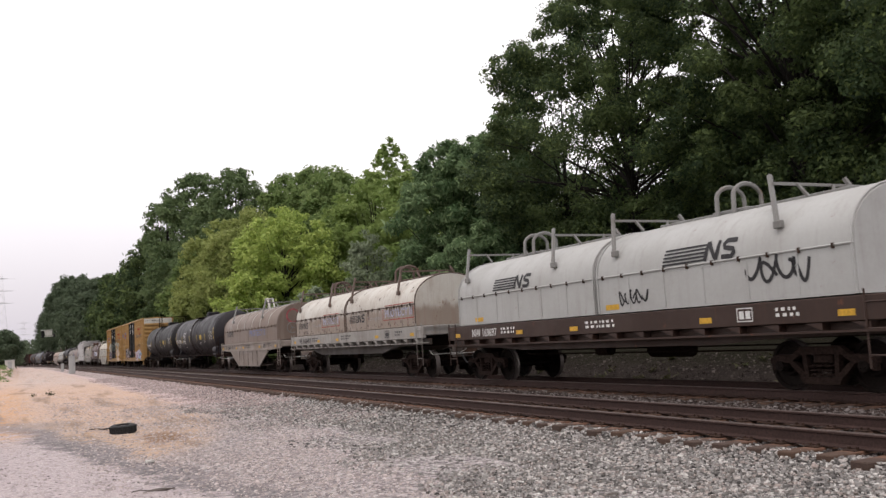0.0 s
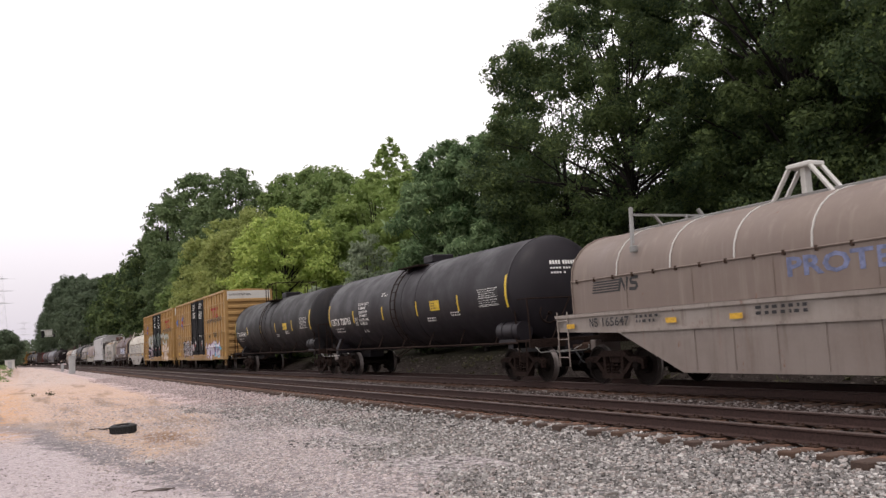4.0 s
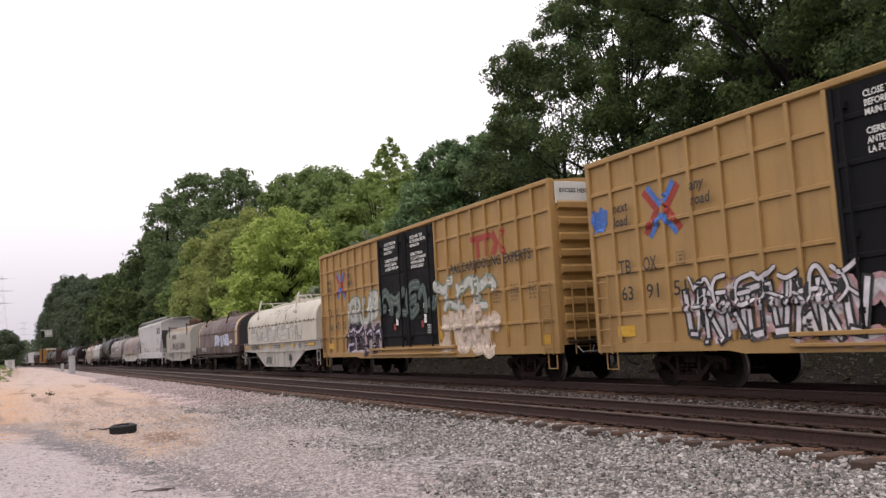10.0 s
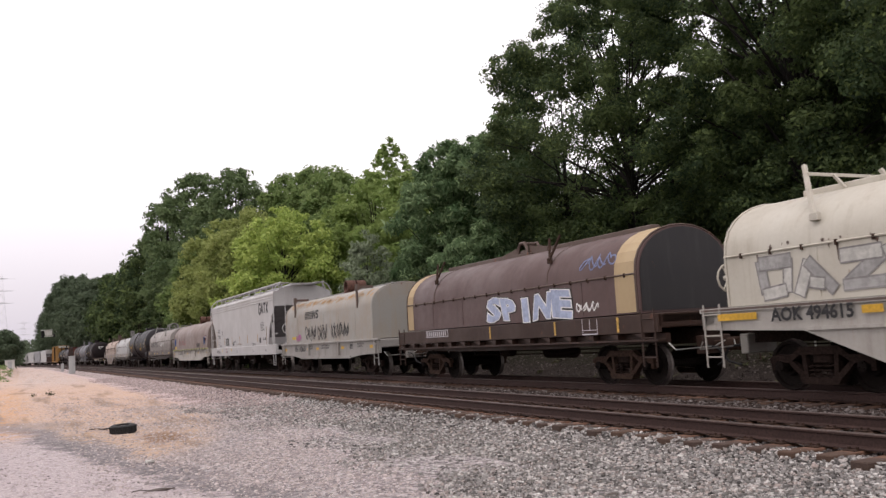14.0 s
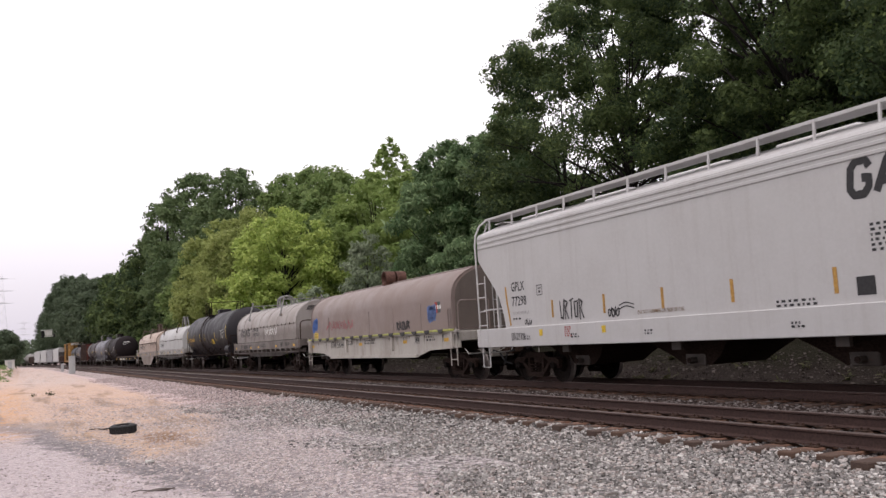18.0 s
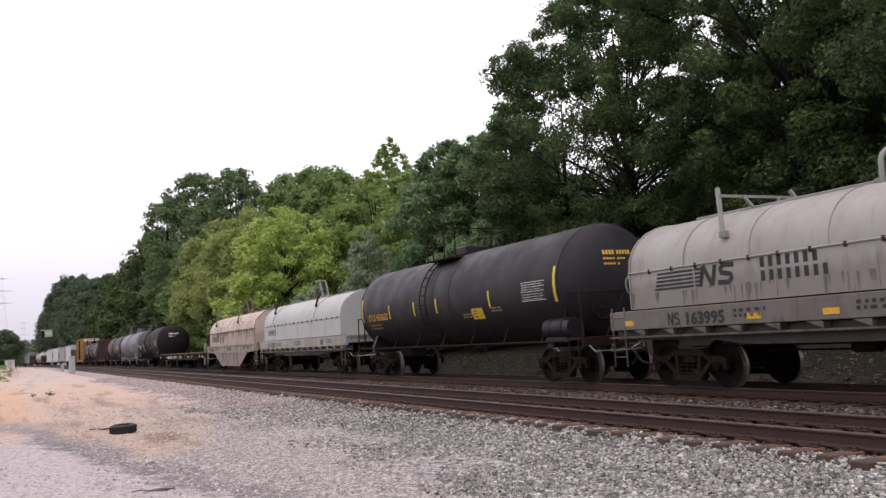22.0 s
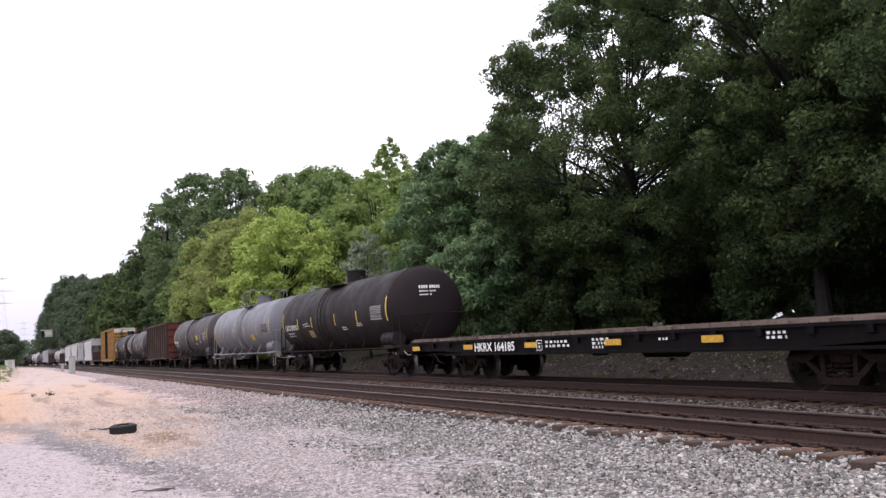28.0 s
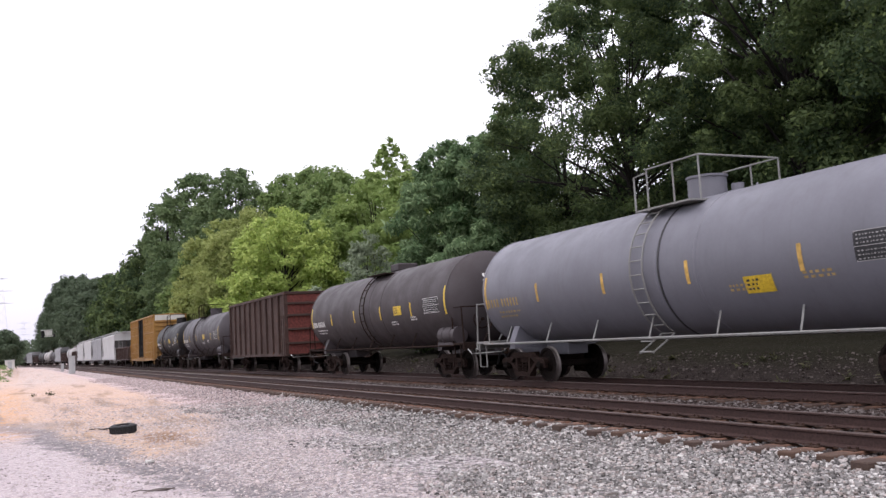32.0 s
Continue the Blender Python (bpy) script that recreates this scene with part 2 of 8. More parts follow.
# ---------------------------------------------------------------- trucks
def side_frame_mesh():
    s = Shape()
    top = [(-1.13, 0.60), (-0.98, 0.66), (-0.62, 0.66), (-0.42, 0.80), (0.42, 0.80), (0.62, 0.66), (0.98, 0.66), (1.13, 0.60),
           (1.13, 0.50), (0.66, 0.52), (0.44, 0.66), (-0.44, 0.66), (-0.66, 0.52), (-1.13, 0.50)]
    s.prism(top, "x", -0.07, 0.07)
    for k in (-1, 1):
        s.prism([(k * 0.60, 0.54), (k * 0.74, 0.54), (k * 0.40, 0.22), (k * 0.28, 0.26)], "x", -0.06, 0.06)
        s.prism([(k * 0.40, 0.70), (k * 0.31, 0.70), (k * 0.27, 0.22), (k * 0.36, 0.22)], "x", -0.065, 0.065)
        s.box(-0.08, 0.08, k * 0.889 - 0.16, k * 0.889 + 0.16, 0.56, 0.64, 0.015)
        s.box(-0.05, 0.05, k * 1.06 - 0.05, k * 1.06 + 0.05, 0.38, 0.56, 0.01)
    s.prism([(-0.46, 0.27), (0.46, 0.27), (0.38, 0.15), (-0.38, 0.15)], "x", -0.10, 0.10)
    return s


def wheelset_mesh():
    s = Shape()
    prof = [(0.70, 0.08), (0.70, 0.17), (0.735, 0.20), (0.745, 0.37), (0.69, 0.40), (0.69, 0.485), (0.72, 0.485), (0.735, 0.462), (0.83, 0.452),
            (0.83, 0.39), (0.79, 0.37), (0.77, 0.20), (0.85, 0.17), (0.85, 0.08)]
    for k in (-1, 1):
        s.lathe([(k * a, r) for a, r in prof], "x", n=20, closed=True)
        s.cyl((k * 0.85, 0, 0), (k * 1.02, 0, 0), 0.11, 14)
        s.cyl((k * 1.02, 0, 0), (k * 1.12, 0, 0), 0.095, 14)
        for a in range(3):
            c, d = 0.055 * math.cos(a * 2.094), 0.055 * math.sin(a * 2.094)
            s.cyl((k * 1.12, c, d), (k * 1.145, c, d), 0.02, 6)
    s.cyl((-0.72, 0, 0), (0.72, 0, 0), 0.085, 12)
    return s


def spring_mesh():
    s = Shape()
    for y in (-0.17, 0.0, 0.17):
        for x in (-0.06, 0.06):
            s.tube([(x + 0.05 * math.cos(a * 1.05), y + 0.05 * math.sin(a * 1.05), 0.28 + 0.0125 * a) for a in range(0, 19, 2)], 0.018, 3)
    return s


def bolster_mesh():
    s = Shape()
    s.box(-1.02, 1.02, -0.2, 0.2, 0.50, 0.68, 0.03)
    s.cyl((0, 0, 0.66), (0, 0, 0.82), 0.2, 16)
    for k in (-1, 1):
        s.box(-0.75, 0.75, k * 0.43 - 0.05, k * 0.43 + 0.05, 0.36, 0.46)
        for q in (-1, 1):
            s.box(q * 0.72 - 0.05, q * 0.72 + 0.05, k * 0.43 - 0.08, k * 0.43 + 0.06, 0.30, 0.54)
        s.box(k * 0.62 - 0.06, k * 0.62 + 0.06, -0.12, 0.12, 0.68, 0.80)
    return s


SIDE_FRAME = side_frame_mesh().mesh("side_frame", STEEL_DARK)
SIDE_FRAME_RUSTY = side_frame_mesh().mesh("side_frame", STEEL_RUST)
WHEELSET = wheelset_mesh().mesh("wheelset", WHEEL)
WHEELSET.materials.append(TREAD)
for face in WHEELSET.polygons:
    if math.hypot(face.center.y, face.center.z) > 0.445:
        face.material_index = 1
SPRINGS = spring_mesh().mesh("spring_pack", STEEL_DARK)
BOLSTER = bolster_mesh().mesh("truck", STEEL_DARK)
ROLLING = []


def truck(car, y, rusty=False, turning=True):
    """A freight truck: bolster with two side frames, springs and two wheelsets."""
    t = part("truck", BOLSTER, None, car)
    t.location = (0, y, 0)
    for k in (-1, 1):
        f = part("side_frame", SIDE_FRAME_RUSTY if rusty else SIDE_FRAME, None, t)
        f.location = (k * 1.0, 0, 0)
        g = tagged(part("spring_pack", SPRINGS, None, t), kind="stuff")
        g.location = (k * 1.0, 0, 0)
        w = part("wheelset", WHEELSET, None, t)
        w.location = (0, k * 0.889, 0.457)
        if turning:
            ROLLING.append((w, k * 0.889))
    return t


def coupler(car, y, way):
    """Knuckle coupler with its shank, cut lever and air hose."""
    s = Shape()
    s.box(-0.09, 0.09, min(y, y + way * 0.55), max(y, y + way * 0.55), 0.78, 0.94, 0.02)
    s.box(-0.16, 0.14, min(y + way * 0.5, y + way * 0.78), max(y + way * 0.5, y + way * 0.78), 0.72, 1.0, 0.05)
    s.prism([(-0.15, y + way * 0.7), (0.0, y + way * 0.98), (0.12, y + way * 0.9), (0.02, y + way * 0.72)], "z", 0.74, 0.98)
    c = part("coupler", s, STEEL_RUST, car)
    part("air_hose", Shape().tube([(-0.35, y + way * 0.1, 0.85), (-0.35, y + way * 0.5, 0.80), (-0.30, y + way * 0.75, 0.5), (-0.2, y + way * 1.0, 0.42)], 0.028, 6), HOSE, car)
    part("cut_lever", Shape().tube([(-1.35, y + way * 0.15, 0.95), (-1.3, y + way * 0.3, 0.80), (-0.3, y + way * 0.35, 0.82), (-0.1, y + way * 0.6, 0.98)], 0.014, 5), SHEEN, car)
    return c


def ladder(car, x, y, z0, z1, width=0.42, along=True, mat=None, rungs=None):
    """Ladder on the side (along the car) or on the end."""
    s = Shape()
    def at(a, z):
        return (x, y + a, z) if along else (x + a, y, z)
    for a in (-width / 2, width / 2):
        s.tube([at(a, z0), at(a, z1)], 0.02, 5)
    n = rungs or max(2, int((z1 - z0) / 0.36))
    for k in range(n):
        z = z0 + (k + 0.5) * (z1 - z0) / n
        s.tube([at(-width / 2, z), at(width / 2, z)], 0.016, 5)
    return part("ladder", s, mat or STEEL_DARK, car)


def step(car, x, y, z0, z1, mat):
    s = Shape().tube([(x, y - 0.2, z1), (x, y - 0.2, z0), (x, y + 0.2, z0), (x, y + 0.2, z1)], 0.022, 5)
    return part("sill_step", s, mat, car)


def brake_wheel(car, x, y, z, mat):
    s = Shape()
    s.tube([(x + 0.28 * math.cos(a * 0.5236), y, z + 0.28 * math.sin(a * 0.5236)) for a in range(13)], 0.022, 6)
    for a in range(3):
        c, d = 0.27 * math.cos(a * 2.094), 0.27 * math.sin(a * 2.094)
        s.tube([(x, y, z), (x + c, y, z + d)], 0.018, 5)
    s.cyl((x, y - 0.1, z), (x, y + 0.1, z), 0.05, 10)
    return part("brake_wheel", s, mat, car)


# ---------------------------------------------------------------- markings
def flat_at(x):
    return lambda y, z: x


def round_at(radius, cz, lift=0.006):
    return lambda y, z: -math.sqrt(max(0.04, (radius + lift) ** 2 - (z - cz) ** 2))


def patch(s, wrap, y0, y1, z0, z1, rows=1, lift=0.0):
    """A thin plate of paint that follows the surface."""
    for k in range(rows):
        a, b = z0 + (z1 - z0) * k / rows, z0 + (z1 - z0) * (k + 1) / rows
        s.add([(wrap(y0, a) - lift, y0, a), (wrap(y1, a) - lift, y1, a), (wrap(y1, b) - lift, y1, b), (wrap(y0, b) - lift, y0, b)], [(0, 3, 2, 1)])
    return s


def bars(s, wrap, y, z, height, widths, gap=0.35):
    """A line of writing as blocks: widths in letter heights, reading towards the front."""
    for w in widths:
        if w > 0:
            patch(s, wrap, y - 0.66 * w * height, y, z, z + height, 2 if height > 0.15 else 1)
        y -= (abs(w) + gap) * height
    return s


def block_text(s, wrap, y, z, height, lines, length, rng, pitch=1.7):
    for k in range(lines):
        n = max(2, int(length / height / 3))
        bars(s, wrap, y, z - k * height * pitch, height, [rng.uniform(1.2, 3.4) for _ in range(n)], 0.5)
    return s


GLYPHS = {}


def outline(body, bold=0.0):
    """Flat mesh data of a piece of lettering, one unit high."""
    if (body, bold) not in GLYPHS:
        cu = bpy.data.curves.new("lettering", "FONT")
        cu.body, cu.size, cu.resolution_u, cu.offset = body, 1.0, 2, bold
        tmp = new("lettering", cu)
        me = bpy.data.meshes.new_from_object(tmp.evaluated_get(bpy.context.evaluated_depsgraph_get()))
        bpy.data.objects.remove(tmp)
        bpy.data.curves.remove(cu)
        GLYPHS[body, bold] = [v.co.to_2d() for v in me.vertices], [tuple(f.vertices) for f in me.polygons]
        bpy.data.meshes.remove(me)
    return GLYPHS[body, bold]


def words(name, body, size, wrap, y, z, material, car, squeeze=1.0, label="", bold=0.022, slant=0.0):
    """Readable lettering, reading towards the front of the car (-y), starting at y."""
    rows = body.split("\n")
    if len(rows) > 1 and size > 0.2 or "" in rows:
        # separate blocks and large lines are parts of their own
        blocks = [(k, row) for k, row in enumerate(rows) if row] if size > 0.2 else []
        if not blocks:
            cut = rows.index("")
            blocks = [(0, "\n".join(rows[:cut])), (cut + 1, "\n".join(rows[cut + 1:]))]
        return [words(name, text, size, wrap, y, z - k * size, material, car, squeeze, label, bold, slant) for k, text in blocks][0]
    verts, faces = outline(body, bold)
    flat = [(y - (v.x + slant * v.y) * size * squeeze, z + v.y * size) for v in verts]
    me = bpy.data.meshes.new(name)
    me.from_pydata([(wrap(p, q), p, q) for p, q in flat], [], faces)
    me.materials.append(material)
    return part(name, me, None, car, label)


def letters(name, body, height, width, wrap, y, z, material, car, bold=0.02, slant=0.0):
    """One line of lettering, fitted to a height and a width."""
    verts, _ = outline(body, bold)
    tall, wide = max(v.y for v in verts), max(v.x for v in verts)
    return words(name, body, height / tall, wrap, y, z, material, car, width / wide * tall / height, "", bold, slant)


FORMS = {"ring": [[(0.92, 0.78), (0.72, 1), (0.28, 1), (0.06, 0.8), (0.06, 0.2), (0.28, 0), (0.72, 0), (0.92, 0.2), (0.92, 0.48), (0.58, 0.48)]],
         "wedge": [[(0.02, 0), (0.5, 1), (0.98, 0)], [(0.24, 0.3), (0.76, 0.3)]], "hammer": [[(0, 0.94), (1, 0.94)], [(0.5, 0.94), (0.5, 0)]],
         "cross": [[(0.05, 1), (0.95, 0)], [(0.05, 0), (0.95, 1)]], "cup": [[(0.06, 1), (0.06, 0.2), (0.28, 0), (0.72, 0), (0.94, 0.2), (0.94, 1)]],
         "corner": [[(0.1, 1), (0.1, 0.06)], [(0.1, 0.06), (0.95, 0.06)]], "post": [[(0.5, 0), (0.5, 1)]],
         "zigzag": [[(0.08, 0), (0.08, 1)], [(0.08, 1), (0.92, 0)], [(0.92, 0), (0.92, 1)]],
         "snake": [[(0.95, 0.9), (0.25, 0.93), (0.06, 0.76), (0.2, 0.56), (0.8, 0.46), (0.94, 0.26), (0.76, 0.07), (0.05, 0.1)]]}


def forms(car, wrap, kinds, y, z, height, width, mat, stroke=0.2, slant=0.0, name="emblem"):
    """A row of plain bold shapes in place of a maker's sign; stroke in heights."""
    s, cell = Shape(), width / len(kinds)
    for k, kind in enumerate(kinds):
        for j, line in enumerate(FORMS[kind]):
            pts = []
            for p, q in zip(line, line[1:]):
                m = max(2, int(math.hypot((q[0] - p[0]) * cell, (q[1] - p[1]) * height) / 0.07))
                pts += [(p[0] + (q[0] - p[0]) * i / m, p[1] + (q[1] - p[1]) * i / m) for i in range(m)]
            pts.append(line[-1])
            ribbon(s, wrap, [(y - (k + 0.08 + 0.8 * u) * cell - slant * v * height, z + v * height) for u, v in pts], stroke * height, 0.001 * j)
    return part(name, s, mat, car)


RIBBED = []


def ribbon(s, wrap, pts, width, lift, ends=1.0):
    """A painted stroke along points (y, z); ends: width left at its two tips."""
    across = 1
    if wrap in RIBBED:
        fine = [pts[0]]
        for p, q in zip(pts, pts[1:]):
            m = max(1, int(math.hypot(q[0] - p[0], q[1] - p[1]) / 0.05))
            fine += [(p[0] + (q[0] - p[0]) * j / m, p[1] + (q[1] - p[1]) * j / m) for j in range(1, m + 1)]
        pts, across = fine, max(1, int(width / 0.05))
    n = len(pts)
    length = sum(math.dist(p, q) for p, q in zip(pts, pts[1:]))
    verts = []
    for k in range(n):
        a, b = pts[max(0, k - 1)], pts[min(n - 1, k + 1)]
        d = math.hypot(b[0] - a[0], b[1] - a[1]) or 1e-6
        near = min(k, n - 1 - k) * length / max(1, n - 1) / (0.45 * width)
        w = width / 2 * (1.0 if ends == 1.0 else ends + (1 - ends) * math.sqrt(max(0.0, 1 - (1 - min(1.0, near)) ** 2)))
        ny, nz = -(b[1] - a[1]) / d * w, (b[0] - a[0]) / d * w
        for j in range(across + 1):
            q = 2 * j / across - 1
            yy, zz = pts[k][0] + q * ny, pts[k][1] + q * nz
            verts.append((wrap(yy, zz) - lift, yy, zz))
    w = across + 1
    s.add(verts, [(w * k + j, w * k + j + 1, w * k + w + j + 1, w * k + w + j) for k in range(n - 1) for j in range(across)])


def curl(rng, y, z, w, h, n=26, turns=1.0):
    """A wandering stroke, no letter of any alphabet."""
    ph, f1, f2 = rng.uniform(0, 6.28), rng.uniform(0.8, 1.5) * turns, rng.uniform(1.3, 2.3) * turns
    return [(y + w * 0.48 * math.sin(6.28 * f1 * k / n + ph), z + h * 0.5 * math.sin(6.28 * f2 * k / n + ph * 1.7) * (0.75 + 0.25 * math.cos(3 * k / n))) for k in range(n + 1)]


def graffiti(car, wrap, y0, y1, z0, z1, letters, layers, seed, stroke=0.22, turns=0.8):
    """Layers of interlaced sprayed strokes; layers: (material, width factor)."""
    rng = random.Random(seed)
    strokes = []
    for k in range(letters):
        yc = y1 - (y1 - y0) * (k + 0.5) / letters
        w, h = (y1 - y0) / letters * 1.05, (z1 - z0) * rng.uniform(0.75, 0.95)
        strokes.append(curl(rng, yc, (z0 + z1) / 2 + rng.uniform(-0.06, 0.06) * h, w, h, 26, turns))
        if stroke > 0.12:
            a = rng.uniform(-0.25, 0.25) * w
            strokes.append([(yc + a + 0.12 * w * math.sin(j + k), z0 + (z1 - z0) * (0.1 + 0.8 * j / 6) + rng.uniform(-0.03, 0.03)) for j in range(7)])
            strokes.append([(yc - w * 0.45 + w * 0.9 * j / 5, z0 + (z1 - z0) * (rng.uniform(0.25, 0.75) if j in (0, 5) else 0.5 + 0.3 * math.sin(j * 1.7 + k))) for j in range(6)])
    for i, (mat, k) in enumerate(layers):
        s = Shape()
        for p in strokes:
            ribbon(s, wrap, p, stroke * k, 0.003 * (i + 1))
        tagged(part("graffiti", s, mat, car, "sprayed interlaced tag strokes"), kind="stuff")


def notice_frame(car, wrap, y, z, size, mat):
    """A small stencilled square with two bars inside."""
    s = Shape()
    for a, b, c, d in ((0, 1, 0, 0.07), (0, 1, 0.93, 1), (0, 0.07, 0.07, 0.93), (0.93, 1, 0.07, 0.93), (0.25, 0.75, 0.62, 0.74), (0.35, 0.65, 0.25, 0.48)):
        patch(s, wrap, y - size * b, y - size * a, z + size * c, z + size * d)
    part("notice_mark", s, mat, car)


def rust_streaks(car, wrap, y0, y1, z_top, fall, count, seed, mat):
    """Thin rust runs that hang from one line on the cover."""
    rng = random.Random(seed)
    s = Shape()
    for k in range(count):
        y = rng.uniform(y0, y1)
        h = fall * rng.uniform(0.15, 1.0) ** 1.5
        w = rng.uniform(0.015, 0.05)
        z = z_top - rng.uniform(0, 0.04)
        pts = [(y - w, z), (y + w, z), (y + w * 0.5, z - h * 0.6), (y + rng.uniform(-0.01, 0.01), z - h), (y - w * 0.4, z - h * 0.55)]
        s.add([(wrap(p, q) - 0.002, p, q) for p, q in pts], [(0, 1, 2, 3, 4)])
    tagged(part("rust_staining", s, mat, car, "brown rust runs below the bead"), kind="stuff")


def rust_chips(car, wrap, y0, y1, z0, z1, count, seed, mat, size=0.09):
    """Small ragged chips of bare rust in the paint."""
    rng = random.Random(seed)
    s = Shape()
    for k in range(count):
        y, z = rng.uniform(y0, y1), z0 + (z1 - z0) * rng.random()
        r = size * rng.uniform(0.25, 1.0) ** 2
        pts = [(y + r * rng.uniform(0.5, 1.2) * math.cos(a * 0.9), z + r * rng.uniform(0.5, 1.6) * math.sin(a * 0.9)) for a in range(7)]
        s.add([(wrap(p, q) - 0.003, p, q) for p, q in pts], [tuple(range(7))])
    tagged(part("paint_loss", s, mat, car, "small chips of bare rust"), kind="stuff")


def stripes(car, wrap, ys, z0, z1, width=0.09, mat=None, rows=4):
    for y in ys:
        s = patch(Shape(), wrap, y - width / 2, y + width / 2, z0, z1, rows)
        part("reflective_stripe", s, mat or YELLOW, car)


def logo_bars(car, wrap, y, z, size, mat):
    """Stylised emblem: stacked speed lines that run into two bold slanted forms."""
    s = Shape()
    for k in range(5):
        patch(s, wrap, y - size * (3.55 + 0.08 * k), y - 0.06 * size * k, z + size * (0.02 + 0.2 * k), z + size * (0.13 + 0.2 * k))
    part("emblem", s, mat, car)
    forms(car, wrap, ["zigzag", "snake"], y - 3.30 * size, z, size, 2.5 * size, mat, 0.25, 0.28)


SHAPES = ([[(0.1, 0.95), (0.3, 0.4), (0.15, 0.05), (0.6, 0.1)], [(0.3, 0.6), (0.7, 0.85), (0.95, 0.5)]], [[(0.05, 0.6), (0.35, 1.0), (0.5, 0.5), (0.45, 0.0)], [(0.5, 0.45), (0.85, 0.2), (1.0, 0.7)]],
          [[(0.9, 0.95), (0.35, 0.9), (0.2, 0.45), (0.5, 0.05), (0.95, 0.2)], [(0.3, 0.5), (0.8, 0.55)]], [[(0.1, 0.0), (0.25, 0.7), (0.6, 1.0), (0.75, 0.5), (0.9, 0.0)], [(0.0, 0.35), (0.6, 0.3)]],
          [[(0.0, 0.9), (0.4, 0.7), (0.9, 1.0)], [(0.45, 0.75), (0.55, 0.35), (0.3, 0.0)], [(0.55, 0.3), (1.0, 0.15)]])


def curved(pts, m=7):
    """A smooth line through the points."""
    out = []
    for k in range(len(pts) - 1):
        p0, p1, p2, p3 = pts[max(0, k - 1)], pts[k], pts[k + 1], pts[min(len(pts) - 1, k + 2)]
        for j in range(m):
            t = j / m
            out.append(tuple(0.5 * (2 * p1[i] + (p2[i] - p0[i]) * t + (2 * p0[i] - 5 * p1[i] + 4 * p2[i] - p3[i]) * t * t + (3 * p1[i] - p0[i] - 3 * p2[i] + p3[i]) * t ** 3) for i in (0, 1)))
    return out + [pts[-1]]


def piece(car, wrap, y0, y1, z0, z1, n, layers, seed, stroke, body="", over=0.0):
    """A sprayed piece: fat forms in layers of (material, extra width). body: its letters where they can be read."""
    rng = random.Random(seed)
    cell, tall = (y1 - y0) / n, z1 - z0
    jobs = []
    for k in range(n):
        jobs.append((rng.randrange(len(SHAPES)) if not body else body[k], rng.uniform(-0.10, 0.10), rng.uniform(0.9, 1.04), rng.uniform(-0.05, 0.07), [rng.uniform(-0.09, 0.09) for _ in range(24)]))
    for i, (mat, grow) in enumerate(layers):
        s = Shape()
        for k, (form, lean, big, lift, jit) in enumerate(jobs):
            def at(u, v):
                return y1 - cell * (k + 0.5 + (u - 0.5) * big * (1.02 if body else 1.2) + lean * (v - 0.5)), z0 + tall * (v * big * 0.94 + lift)
            if body:
                verts, faces = outline(form, 0.05 + grow)
                wide, high = max(v.x for v in outline(form, 0.05)[0]), max(v.y for v in outline(form, 0.05)[0])
                bm = bmesh.new()
                slim = min(1.0, 1.35 * wide / high)
                vs = [bm.verts.new((0.0, *at(0.5 + slim * (v.x / wide - 0.5) + 0.07 * math.sin(4.0 * v.y + k * 1.7), v.y / high + 0.07 * math.sin(3.2 * v.x + k * 2.1)))) for v in verts]
                for f in faces:
                    bm.faces.new([vs[q] for q in f])
                lo, hi = min(v.co.y for v in vs), max(v.co.y for v in vs)
                step = 0.06 if wrap in RIBBED else 0.12
                for axis, a, b in ((1, lo, hi), (2, z0 - 0.2, z1 + 0.2)):
                    for j in range(1, int((b - a) / step) + 1):
                        co, no = [0.0] * 3, [0.0] * 3
                        co[axis], no[axis] = a + j * step, 1.0
                        bmesh.ops.bisect_plane(bm, geom=bm.verts[:] + bm.edges[:] + bm.faces[:], plane_co=co, plane_no=no)
                bm.verts.index_update()
                s.add([(wrap(v.co.y, v.co.z) - 0.003 * (i + 1), v.co.y, v.co.z) for v in bm.verts], [[v.index for v in f.verts] for f in bm.faces])
                bm.free()
                continue
            q = 0
            for line in SHAPES[form]:
                pts = []
                for u, v in line:
                    pts.append(at(u + jit[q], v + jit[q + 1]))
                    q += 2
                ribbon(s, wrap, curved(pts), stroke * (1.1 - 0.35 * (q % 4 == 0)) + grow, 0.003 * (i + 1) + 0.0003 * (q + k) + over, 0.25)
        tagged(part("graffiti", s, mat, car, "sprayed interlaced lettering"), kind="stuff")


ANGLES = {"frame": (((0.15, 0), (0.08, 1)), ((0.85, 1), (0.75, 0.05)), ((0.0, 0.92), (0.95, 0.96)), ((0.85, 0.10), (0.1, 0.06))), "peak": (((0, 0), (0.36, 1)), ((0.30, 1), (1.0, 0)), ((0.25, 0.3), (0.7, 0.26))),
          "bolt": (((0.95, 0.9), (0.1, 0.1)), ((-0.05, 0.92), (1.05, 0.96)), ((0.0, 0.1), (1.05, 0.14))), "vee": (((0, 1), (0.25, 0.05)), ((1.0, 1), (0.7, 0.05)), ((0.1, 0.1), (0.85, 0.08))),
          "fork": (((0.1, 0), (0.06, 1)), ((0.25, 0.5), (0.95, 0)), ((0.06, 0.9), (0.85, 0.82)), ((0.85, 0.86), (0.2, 0.45))), "mast": (((0.5, 0.95), (0.42, 0)), ((-0.05, 0.9), (1.0, 0.98))),
          "gate": (((0.1, 0), (0.05, 1)), ((0.85, 0), (0.95, 1)), ((0.0, 0.95), (0.95, 0.05)))}


